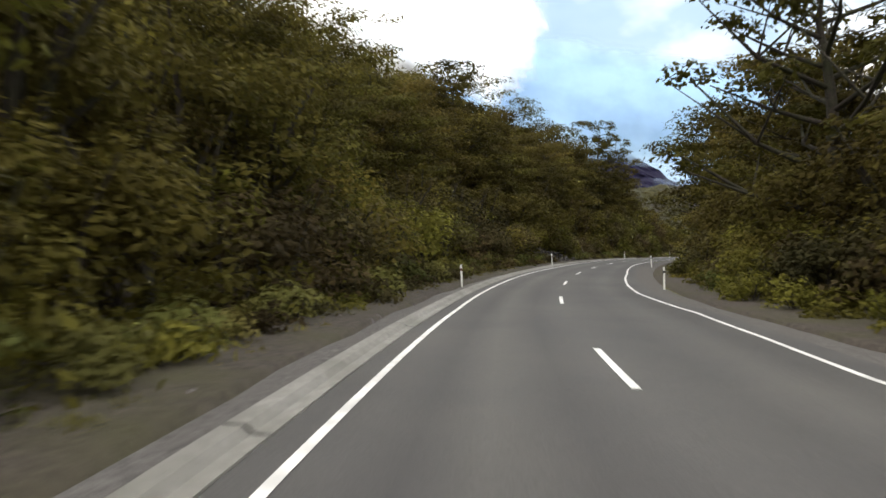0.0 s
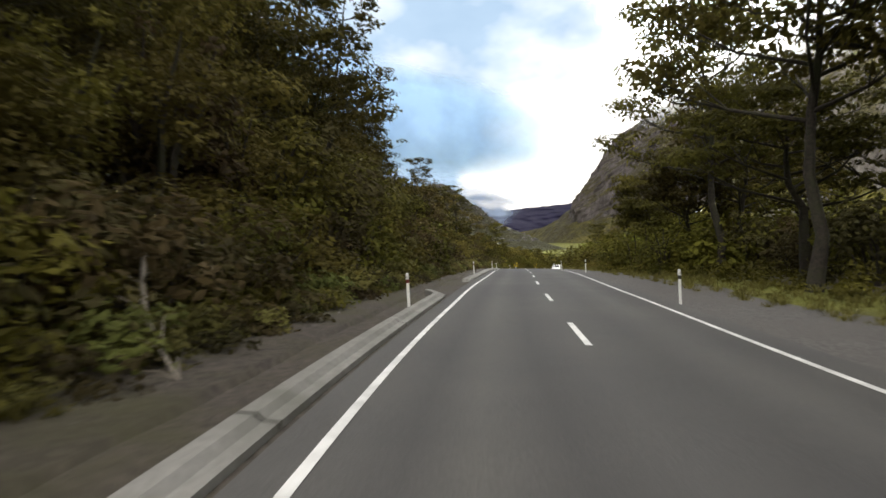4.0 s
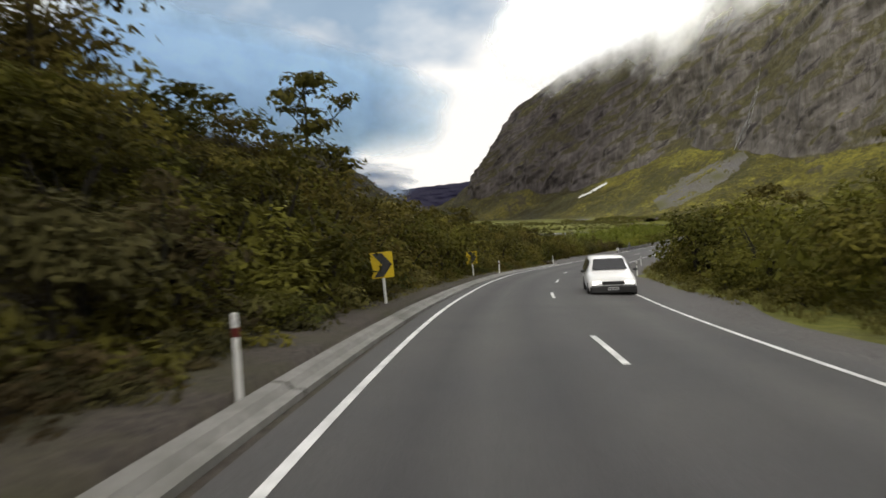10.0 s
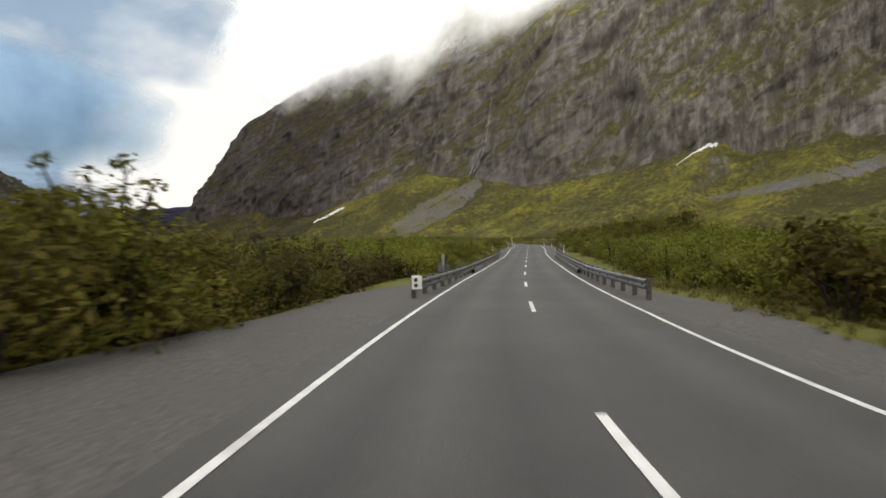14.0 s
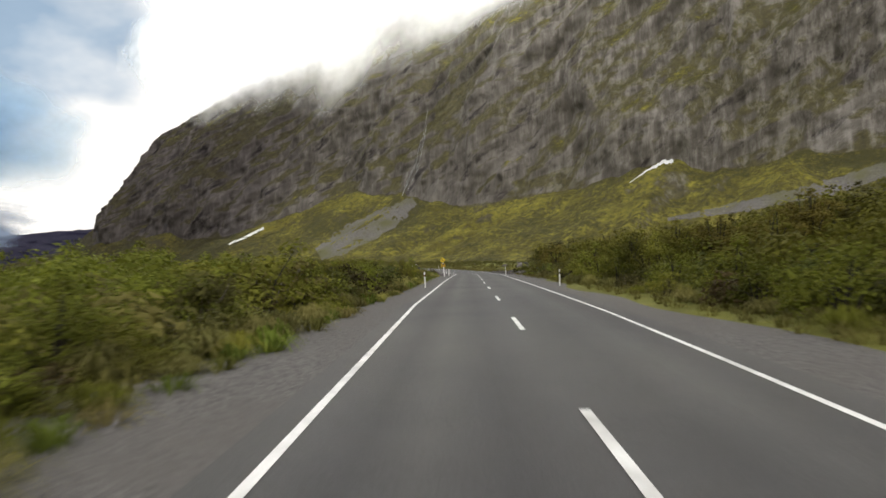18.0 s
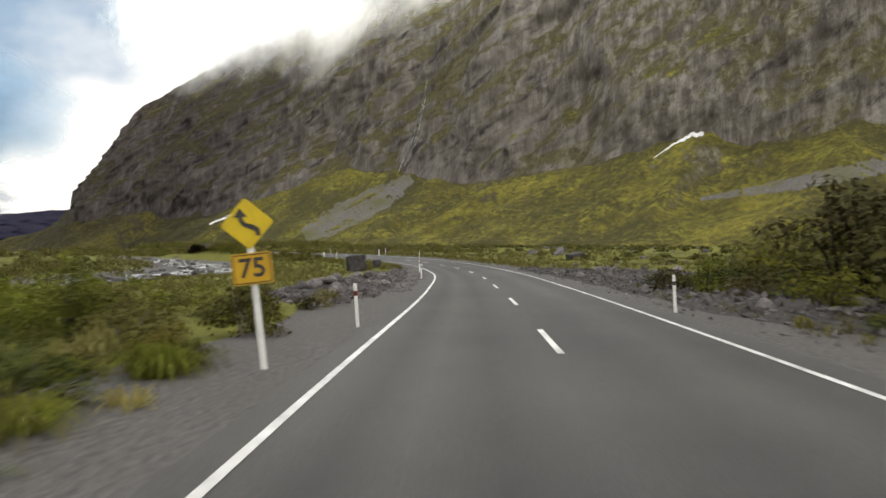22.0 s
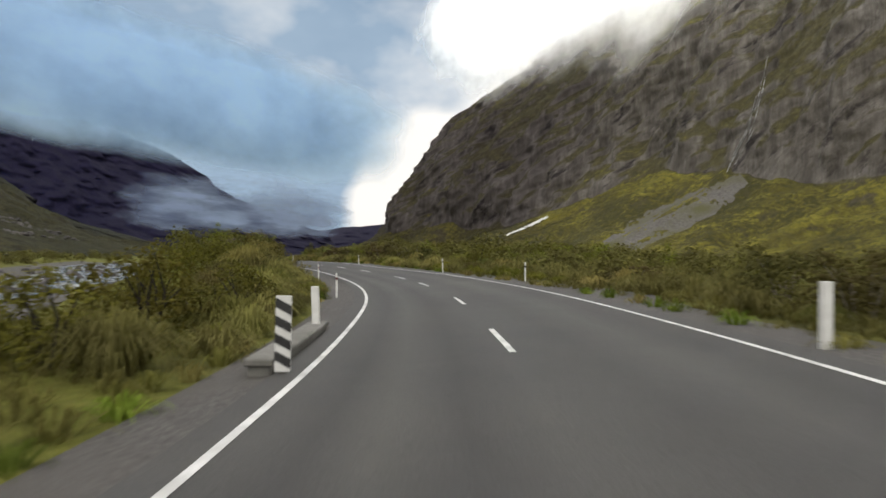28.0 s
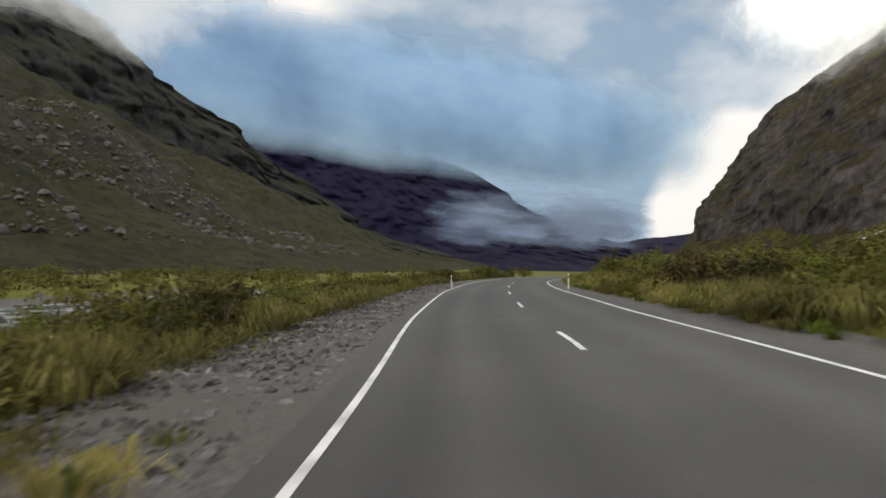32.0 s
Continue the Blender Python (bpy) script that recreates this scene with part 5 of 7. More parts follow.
def plant_all(most=290):
    """The plants nearest the road become things; the rest of a kind is joined into one."""
    for name, items in QUEUE.items():
        items.sort(key=lambda q: q[0])
        for _, kind, m, group in items[:most]:
            if len(kind.children):
                ob = copy_thing(kind, m)
            else:
                ob = kind.copy()
                scene.collection.objects.link(ob)
            ob.matrix_basis = m
            tagged(ob, group=group)
        vs, fs, base, label, leaf = [], [], 0, "", None
        for _, kind, m, group in items[most:]:
            src = [c for c in kind.children if c.name.split(".")[0] in ("foliage", "crown", "blade_tuft")] or [kind]
            me = src[0].data
            v = np.empty(len(me.vertices) * 3)
            me.vertices.foreach_get("co", v)
            v = np.c_[v.reshape(-1, 3), np.ones(len(me.vertices))]
            f = np.empty(len(me.loops), dtype=int)
            me.loops.foreach_get("vertex_index", f)
            vs.append((v @ np.array(m).T)[:, :3])
            f = f.reshape(-1, 4)
            if len(f) > 60:
                f = f[RNG.random(len(f)) < 0.42]
                v, f = v[f.ravel()], np.arange(f.size).reshape(-1, 4)
                mid = v.reshape(-1, 4, 4).mean(1, keepdims=True)
                v = (mid + (v.reshape(-1, 4, 4) - mid) * (1.3 if src[0] is not kind else 1.0)).reshape(-1, 4)
                vs[-1:] = []
                vs.append((v @ np.array(m).T)[:, :3])
            fs.append(f + base)
            base += len(v)
            label, leaf = kind.get("label", ""), me.materials[0]
        if vs:
            v, f = np.vstack(vs), np.vstack(fs)
            me = bpy.data.meshes.new(name + "_growth")
            me.vertices.add(len(v))
            me.vertices.foreach_set("co", v.ravel())
            me.loops.add(f.size)
            me.loops.foreach_set("vertex_index", f.ravel())
            me.polygons.add(len(f))
            me.polygons.foreach_set("loop_start", np.arange(0, f.size, 4))
            me.update(calc_edges=True)
            tagged(mesh_part(name + "_growth", me, leaf), label, kind="stuff")


def band(s0, s1, o0, o1, gap, row, jitter=0.45):
    """Spots over a band of the roadside: gap metres along, row metres across."""
    out = []
    for s in np.arange(s0, s1, gap):
        for o in np.arange(min(o0, o1), max(o0, o1), row):
            across = o + RNG.uniform(-jitter, jitter) * row + row * 0.5
            out.append((s + RNG.uniform(-jitter, jitter) * gap, min(max(across, min(o0, o1)), max(o0, o1))))
    return out


def put_away(kinds):
    for k in kinds:
        for o in (*k.children_recursive, k):
            bpy.data.objects.remove(o)


BEECH = [make_tree(11 + i, h, r, sp, l, f, int(n * 2.0), 0.138, 0.4, c * 1.08, le, "beech", "tall dark-green southern beech with layered leafy branches")
         for i, (h, r, sp, l, f, n, c, le) in enumerate((
             (11.5, 0.24, 3.4, 13, 0.22, 2300, 1.35, (0.5, 0.3)), (9.5, 0.18, 2.9, 12, 0.15, 2100, 1.25, (-0.4, 0.5)),
             (13.0, 0.28, 3.8, 14, 0.3, 2500, 1.45, (0.2, -0.6)), (8.0, 0.15, 2.6, 11, 0.1, 1900, 1.2, (0.3, 0.1))))]
OPEN_TREE = [make_tree(31 + i, h, r, sp, 14, f, 4200, 0.15, 0.34, 1.15, le, "beech", "spreading beech with bare twisted limbs and flat leaf layers")
             for i, (h, r, sp, f, le) in enumerate(((11.0, 0.32, 5.2, 0.38, (1.2, 0.4)), (9.0, 0.26, 4.4, 0.42, (-0.8, 0.9)), (7.0, 0.17, 3.2, 0.4, (0.5, -0.6))))]
SMALL_TREE = [make_tree(41 + i, h, 0.09, sp, 9, 0.2, 1300, 0.12, 0.5, 0.75, (0.3, 0.2), "bush", "slender young tree with sparse yellow-green leaves", "small_tree") for i, (h, sp) in enumerate(((5.0, 1.5), (6.2, 1.7), (4.2, 1.4)))]
BUSH = [make_shrub(51 + i, h, w, int(n * 1.9), 0.078, "bush", label="dense leafy green bush at the roadside", name="bush", category="bush", clumps=16) for i, (h, w, n) in enumerate(((2.6, 2.9, 800), (3.3, 3.0, 900), (2.1, 2.5, 650), (1.5, 2.0, 480)))]
BIG_BUSH = [make_shrub(151 + i, h, w, n, 0.1, lf, 9, label="tall leafy bush at the forest's edge", name="tall_bush", category="bush", ragged=0.4, clumps=30) for i, (h, w, n, lf) in enumerate(((5.0, 4.2, 3400, "bush"), (6.0, 4.4, 3800, "beech"), (4.6, 4.4, 3200, "beech"), (4.2, 4.0, 3000, "brown")))]
DRY_BUSH = [make_shrub(161 + i, h, w, n, 0.085, "brown", label="brown dying-back bush on the bank", name="brown_bush", category="bush", ragged=0.45, clumps=16) for i, (h, w, n) in enumerate(((2.4, 2.6, 1300), (1.7, 2.3, 1000)))]
FRESH = [make_shrub(58 + i, h, w, int(n * 2.1), 0.072, "fresh", label="dense fresh-green leafy bush below the bridge rails", name="green_bush", category="bush") for i, (h, w, n) in enumerate(((2.2, 2.6, 700), (2.6, 2.7, 760), (1.6, 2.1, 520)))]
SCRUB = [make_shrub(61 + i, h, w, int(n * 1.5), 0.085, lf, stem="twig", label="low olive-green and brown mountain scrub", name="scrub_bush", category="bush", ragged=0.45) for i, (h, w, n, lf) in enumerate(((1.3, 1.9, 460, "scrub"), (1.7, 2.2, 560, "scrub"), (0.95, 1.6, 360, "scrub"), (1.2, 1.8, 380, "brown")))]
FERN = [make_shrub(71 + i, h, w, int(n * 1.6), 0.085, lf, 4, label="ferns and dry brown undergrowth on the bank", name="fern_clump", category="fern", ragged=0.5) for i, (h, w, n, lf) in enumerate(((0.9, 1.7, 260, "brown"), (1.1, 1.6, 280, "scrub"), (0.7, 1.5, 220, "bush")))]
TUSSOCK = [make_tussock(81 + i, h, w, n, lf, 0, "pale golden-green tussock grass clump") for i, (h, w, n, lf) in enumerate(((0.8, 1.5, 190, "tussock"), (0.65, 1.3, 170, "grass"), (0.95, 1.7, 210, "tussock"), (0.7, 1.4, 180, "fresh")))]
TOETOE = [make_tussock(91 + i, 1.25, 2.3, 300, lf, 0, "tall arching toetoe grass clump", "toetoe", 0.016) for i, lf in enumerate(("tussock", "grass"))]
TUFT = [make_tussock(95 + i, 0.38, 0.7, 40, lf, 0, "short green grass tuft at the road's edge", "grass_tuft", 0.032) for i, lf in enumerate(("grass", "moss", "grass"))]

PINE = [make_tree(121 + i, h, 0.15, sp, 15, f, 2300, 0.13, 0.45, 0.62, le, "beech", "slender dark tree standing over the bush", "slender_tree") for i, (h, sp, f, le) in enumerate(((10.0, 2.1, 0.28, (0.4, 0.2)), (8.0, 1.7, 0.2, (-0.3, 0.3)), (12.0, 2.6, 0.45, (0.6, -0.4))))]
SPREADING = [make_tree(131 + i, h, r, sp, 22, f, n, 0.15, 0.42, 1.3 if n > 8000 else 0.95, le, "beech", "old spreading beech with dark twisted limbs and flat leaf layers", "spreading_tree") for i, (h, r, sp, f, n, le) in enumerate(((12.5, 0.36, 6.2, 0.3, 10500, (-1.4, 0.3)), (13.5, 0.24, 4.6, 0.4, 9000, (0.8, -0.5)), (13.0, 0.4, 5.4, 0.2, 4600, (-1.0, 0.6))))]
# west side: beech forest on the bank, then bush, then open tussock
scatter(BEECH, band(-16, 138, -15.8, -12.6, 4.2, 3.2), "beech forest", 0.2, (0.4, 1.25), (0.66, 0.9))
scatter(BEECH, band(-25, 150, -27, -16.5, 6.0, 5.0), "beech forest", 0.2, (0.4, 1.5), (0.6, 0.85))
scatter(BEECH, band(138, 212, -16, -11, 5.4, 4.0), "beech forest", 0.2, (0.3, 1.0), (0.6, 0.95))
scatter(BEECH, band(0, 200, -44, -26, 9.0, 9.0), "beech forest", 0.2, (0.4, 1.4), (0.55, 0.85))
scatter(BIG_BUSH, band(-16, 135, -12.6, -9.4, 3.3, 2.6), "forest-edge bushes", 0.3, (0.6, 1.35), (0.36, 0.66))
scatter(BUSH[:2] + DRY_BUSH, band(-14, 64, -9.4, -7.3, 2.3, 2.0), "roadside bushes", 0.25, (0.6, 1.45), (0.16, 0.4))
scatter(BUSH + DRY_BUSH + DRY_BUSH, band(64, 135, -9.4, -7.3, 2.3, 2.0), "roadside bushes", 0.25, (0.6, 1.45), (0.16, 0.38))
scatter(BIG_BUSH, band(135, 215, -14, -9.2, 3.2, 2.5), "forest-edge bushes", 0.3, (0.35, 1.2), (0.5, 0.9))
scatter(BUSH[:2] + DRY_BUSH + DRY_BUSH, band(135, 192, -9.2, -7.2, 2.2, 1.9), "roadside bushes", 0.25, (0.5, 1.3), (0.2, 0.48))
scatter(FERN, band(-8, 190, -7.4, -5.6, 1.3, 0.7), "bank undergrowth", 0.1, (0.7, 1.1))
scatter(SMALL_TREE, band(160, 236, -17, -10.5, 5.0, 4.0), "young trees", 0.2, (0.4, 1.5), (0.66, 0.93))
scatter(BUSH, band(192, 252, -10, -6.8, 2.4, 2.2), "roadside bushes", 0.25, (0.5, 1.5), (0.42, 0.75))
scatter(BIG_BUSH[:3], band(205, 256, -24, -10.8, 3.4, 3.2), "forest-edge bushes", 0.25, (0.4, 1.2), (0.6, 0.88))
scatter(SMALL_TREE, band(236, 276, -19, -10.5, 4.4, 4.0), "young trees", 0.2, (0.3, 1.4), (0.7, 1.02))
scatter(FERN + BUSH[3:], band(190, 250, -6.8, -5.5, 1.6, 0.9), "roadside bushes", 0.15, (0.55, 0.85))
scatter(BIG_BUSH[:3], band(254, 298, -26, -11.5, 3.2, 3.0), "forest-edge bushes", 0.3, (0.4, 1.2), (0.6, 0.9))
scatter(PINE[:1], [(176, -11.5)], "slender trees", 0.2, (0.5, 1.4), (2.0, 2.08))
scatter(PINE[1:2], [(209, -11.3), (183, -14), (163, -13)], "slender trees", 0.2, (0.5, 1.4), (1.35, 1.55))
scatter(PINE[2:], [(143.5, -12.5), (112, -13.5), (126, -13), (105.5, -14), (63, -14)], "slender trees", 0.2, (0.8, 1.5), (1.15, 1.32))
scatter(PINE[1:2], [(240.5, -11.5), (243, -13)], "slender trees", 0.2, (0.3, 1.4), (1.1, 1.25))
scatter(BEECH[1:2], [(194, -12.8)], "forest-edge trees", 0.2, (0.4, 1.5), (1.36, 1.4))
scatter(BUSH + DRY_BUSH + BIG_BUSH[:1], band(258, 298, -11.5, -7.4, 2.2, 1.9), "roadside bushes", 0.4, (0.35, 1.0), (0.5, 0.85))
scatter(FRESH, band(296, 345, -28, -5.9, 2.3, 2.4), "fresh green bushes", 0.2, (0.7, 1.5), (0.5, 1.0))
scatter(TUSSOCK, band(300, 345, -6.2, -4.3, 3.2, 1.9), "tussock grass", 0.05, (0.6, 0.9))
scatter(FRESH + SCRUB[:2], band(298, 344, -6.6, -4.7, 1.3, 0.9), "fresh green bushes", 0.25, (0.35, 0.6))
scatter(FRESH, band(345, 402, -26, -6.4, 2.3, 2.4), "fresh green bushes", 0.15, (0.5, 1.3), (0.6, 1.05))
scatter(SCRUB, band(345, 420, -24, -6.2, 3.6, 3.4), "valley scrub", 0.1, (0.5, 1.3), (0.5, 1.0))
scatter(FRESH + SCRUB, band(345, 400, -8.4, -5.6, 1.7, 1.4), "fresh green bushes", 0.15, (0.4, 0.75))
scatter(TUSSOCK, band(345, 424, -8.0, -4.9, 1.8, 1.5), "tussock grass", 0.05, (0.5, 0.85))
scatter(TUSSOCK, band(395, 428, -22, -8, 2.4, 2.4), "tussock grass", 0.05, (0.45, 0.75))
scatter(TUFT, band(345, 422, -6.5, -4.4, 1.0, 0.8), "grass tufts", 0.03, (0.8, 1.4))
scatter(FRESH + SCRUB[:2] + BUSH[2:], band(403, 434, -16, -5.3, 1.7, 1.6), "fresh green bushes", 0.15, (0.35, 0.65))
# beyond the rubble: mossy turf, tussock mounds, then scrub on the bend
scatter(TUFT, band(424, 528, -24, -8.6, 1.05, 1.1), "grass tufts", 0.05, (0.6, 1.15))
scatter(TUFT, band(474, 528, -8, -4.3, 0.75, 0.8), "grass tufts", 0.03, (0.7, 1.3))
scatter(TUSSOCK, band(448, 516, -30, -13, 5.0, 5.0), "tussock grass", 0.05, (0.4, 0.75))
scatter(SCRUB, band(484, 524, -17, -8, 6.5, 4.0), "valley scrub", 0.15, (0.35, 0.6))
scatter(TOETOE, [(525.2, -5.6), (527.2, -6.6), (530.5, -5.6), (534.5, -6.0), (537.5, -6.2), (541, -6.4), (545, -6.2), (548.5, -6.6), (552, -6.2), (555.5, -6.9), (559, -6.0), (561.5, -7.2), (543, -8.2), (549.5, -8.6)], "toetoe", 0.05, (0.75, 1.05))
scatter(TUSSOCK, band(527, 552, -9.5, -4.7, 1.15, 1.05), "tussock grass", 0.05, (0.6, 1.0))
scatter(TUSSOCK[:2] + TUSSOCK[2:3], band(550, 564, -6.2, -4.7, 0.95, 0.75), "tussock grass", 0.05, (0.6, 0.95))
scatter(TOETOE, band(551, 558, -8.2, -6.0, 1.7, 1.3), "toetoe", 0.05, (0.75, 1.0))
scatter(BUSH[2:], band(547, 556, -12, -8.6, 2.2, 1.8), "valley bushes", 0.2, (0.7, 1.0))
scatter(TUSSOCK + SCRUB, band(548, 570, -8.0, -5.2, 1.15, 0.95), "tussock grass", 0.05, (0.8, 1.25))
scatter(BUSH[2:], band(526, 542, -9.0, -5.6, 2.4, 1.8), "valley bushes", 0.2, (0.6, 0.95))
scatter(BUSH[2:], band(556, 568, -11.5, -7.2, 1.9, 1.7), "valley bushes", 0.2, (0.7, 1.08))
scatter(TUFT, band(540, 586, -6.4, -4.3, 0.7, 0.7), "grass tufts", 0.03, (0.6, 1.2))
scatter(TUFT, band(528, 580, -13, -7.5, 1.4, 1.4), "grass tufts", 0.03, (0.7, 1.3))
scatter(SCRUB + FRESH, [(571, -8.6), (573, -8.3), (575, -8.0), (577, -7.6), (572, -9.6), (574, -9.4), (576, -9.0), (570, -9.4), (578.4, -7.4)], "valley scrub", -1.7, (0.5, 0.8))
scatter(BUSH[2:] + TOETOE, [(563.5, -6.6), (565, -7.0), (566.5, -6.6), (568, -6.5), (569.2, -6.9), (564.4, -8.2), (567, -8.4), (562, -8.0)], "valley bushes", 0.2, (0.9, 1.25))
scatter(FRESH, [(580.4, -6.4), (581.2, -7.2), (579.8, -6.0), (582.4, -6.8)], "fresh green bushes", 0.15, (0.5, 0.75))
scatter(BUSH[3:], [(578.8, -6.4), (580.5, -7.0), (569.5, -8.0), (568.5, -9), (566.8, -7.2), (568.2, -6.8)], "valley bushes", 0.2, (0.9, 1.2))
scatter(TUSSOCK, band(580, 660, -12, -6.6, 1.6, 1.6), "tussock grass", 0.05, (0.75, 1.2))
scatter(FRESH, band(582, 600, -13, -7.6, 2.6, 2.2), "fresh green bushes", 0.15, (0.4, 0.7))
scatter(SCRUB, band(580, 680, -12.5, -7.2, 2.8, 2.5), "valley scrub", 0.1, (0.6, 1.1))
scatter(BUSH, band(606, 690, -12, -7.2, 5.0, 4.0), "valley bushes", 0.2, (0.5, 0.8))
scatter(SCRUB, band(440, 680, -46, -30, 4.5, 4.5), "valley scrub", 0.1, (0.7, 1.2))
scatter(TUFT, band(-5, 60, -5.6, -4.8, 1.6, 0.6), "grass tufts", 0.03, (0.5, 0.9))
scatter(FERN[:2], band(64, 194, -6.6, -5.3, 1.5, 0.8), "bank undergrowth", 0.1, (0.45, 0.75))
scatter(TUFT, band(196, 250, -5.8, -4.9, 0.8, 0.6), "grass tufts", 0.03, (0.6, 1.0))
# east side
scatter(SPREADING[2:], [(27.5, 9.8)], "spreading beeches", 0.2, (1.0, 1.1))
scatter(SPREADING[:1], [(69, 9.6)], "spreading beeches", 0.2, (1.0, 1.1))
scatter(SPREADING[:1], [(85, 12.6)], "spreading beeches", 0.2, (1.1, 1.15))
scatter(SPREADING[1:2], [(90, 8.4), (46, 12.0), (108, 10.5)], "spreading beeches", 0.2, (1.0, 1.08))
scatter(OPEN_TREE, [(12, 13), (19, 10.5), (34, 11.0), (41, 13), (57, 11), (62, 14), (76, 13), (82, 15), (97, 11), (101, 16), (112, 12.5), (124, 14), (137, 16), (131, 19), (5, 11), (-3, 14), (52, 15.5), (117, 19)], "open beeches", 0.2, (0.85, 1.25))
scatter(OPEN_TREE[2:], [(113, 10), (127, 9.5), (134, 11)], "open beeches", 0.2, (0.9, 1.1))
scatter(BEECH, band(14, 68, 12.5, 19, 4.6, 4.0), "beech forest", 0.2, (0.6, 0.85))
scatter(BEECH, band(-6, 104, 20, 34, 6.0, 6.0), "beech forest", 0.2, (0.6, 0.9))
scatter(BIG_BUSH[1:3], band(-5, 68, 8.6, 12, 3.0, 2.4), "forest-edge bushes", 0.25, (0.6, 1.3), (0.75, 1.25))
scatter(BEECH, [(56, 8.8), (60, 10.2), (64, 8.8), (67, 10.8), (72, 10.6), (76, 11.5)], "beech forest", 0.2, (0.85, 1.1))
scatter(BEECH[1:2] + BEECH[3:], [(52, 9.8), (47, 9.6), (43, 11), (38, 11.5)], "beech forest", 0.2, (0.6, 0.85))
scatter(BUSH[:1] + DRY_BUSH, band(-5, 64, 6.5, 8.4, 2.3, 1.8), "roadside bushes", 0.25, (0.6, 1.3), (0.35, 0.7))
scatter(FERN + BUSH[3:], band(-5, 62, 5.4, 6.6, 1.6, 0.8), "roadside bushes", 0.15, (0.6, 0.9))
scatter(FERN, band(62, 112, 7.4, 10, 2.2, 1.5), "bank undergrowth", 0.1, (0.6, 1.0))
scatter(BUSH[:1] + DRY_BUSH, band(64, 112, 10.5, 26, 3.4, 3.4), "roadside bushes", 0.25, (0.6, 1.6), (0.6, 1.1))
scatter(BUSH, band(108, 290, 7.2, 21, 2.7, 2.8), "roadside bushes", 0.25, (0.5, 2.0), (0.6, 1.0))
scatter(FRESH, band(118, 215, 8.5, 16, 7.0, 5.0), "fresh green bushes", 0.15, (0.5, 1.6), (0.8, 1.1))
scatter(FERN + BUSH[3:], band(108, 265, 5.9, 7.4, 1.7, 0.9), "roadside bushes", 0.15, (0.5, 0.85))
scatter(SMALL_TREE, band(112, 250, 10, 24, 10, 7), "young trees", 0.2, (0.4, 1.2), (1.0, 1.3))
scatter(PINE[1:2], [(164.5, 9.5), (189, 14), (271, 11), (268, 14), (246, 12)], "slender trees", 0.2, (0.3, 1.2), (1.35, 1.5))
scatter(TUFT, band(60, 290, 4.9, 8.2, 1.0, 0.75), "grass tufts", 0.03, (0.6, 1.15))
scatter(TOETOE, [(171, 7.4), (174, 8.2), (205, 7.4), (243, -7.2), (246, -7.8), (231, -6.8), (228, -7.6)], "toetoe", 0.05, (0.9, 1.15))
scatter(FRESH, band(286, 352, 5.6, 24, 2.4, 2.5), "fresh green bushes", 0.2, (0.6, 1.5), (0.55, 1.0))
scatter(BUSH + BIG_BUSH[:1], band(352, 424, 7.5, 24, 2.5, 2.6), "roadside bushes", 0.2, (0.3, 1.5), (0.6, 1.05))
scatter(SCRUB + BUSH + DRY_BUSH, band(422, 440, 8.2, 24, 1.9, 2.0), "roadside bushes", 0.2, (0.4, 1.8), (0.5, 0.95))
scatter(SCRUB + FRESH, band(350, 440, 5.8, 9.5, 1.9, 1.4), "valley scrub", 0.1, (0.45, 1.0))
scatter(TUFT, band(345, 440, 4.7, 6.2, 1.0, 0.7), "grass tufts", 0.03, (0.6, 1.1))
scatter(TUSSOCK, band(345, 418, 5.3, 6.8, 2.0, 1.4), "tussock grass", 0.05, (0.5, 0.85))
scatter(TUFT, band(452, 520, 5.6, 34, 1.2, 1.4), "grass tufts", 0.05, (0.6, 1.1))
scatter(TUSSOCK, band(468, 524, 6.5, 34, 4.2, 3.4), "tussock grass", 0.05, (0.45, 0.8))
scatter(TUFT, band(474, 545, 5.6, 8.0, 0.9, 0.8), "grass tufts", 0.03, (0.8, 1.3))
scatter(SCRUB, band(496, 530, 9, 30, 7.5, 6.5), "valley scrub", 0.15, (0.5, 0.9))
scatter(TUSSOCK, band(524, 552, 5.6, 10, 1.5, 1.4), "tussock grass", 0.05, (0.65, 1.1))
scatter(TUSSOCK, band(552, 650, 4.7, 8.5, 1.4, 1.15), "tussock grass", 0.05, (0.75, 1.2))
scatter(TUFT, band(520, 640, 4.3, 6.2, 0.9, 0.7), "grass tufts", 0.03, (0.7, 1.2))
scatter(TOETOE, band(538, 640, 6.4, 9.5, 5.0, 2.6), "toetoe", 0.05, (0.6, 0.9))
scatter(SCRUB, band(528, 572, 7.0, 26, 2.4, 2.6), "valley scrub", 0.1, (0.6, 1.1))
scatter(SCRUB, band(572, 670, 7.0, 26, 2.4, 2.6), "valley scrub", 0.1, (0.9, 1.7))
scatter(BUSH, band(568, 670, 9.5, 28, 4.2, 4.4), "valley bushes", 0.2, (0.5, 0.95))
scatter(FRESH, band(556, 660, 7.4, 20, 6.0, 4.5), "fresh green bushes", 0.15, (0.6, 1.0))
plant_all()
put_away(BIG_BUSH + DRY_BUSH + PINE + SPREADING + FRESH + BEECH + OPEN_TREE + SMALL_TREE + BUSH + SCRUB + FERN + TUSSOCK + TOETOE + TUFT)


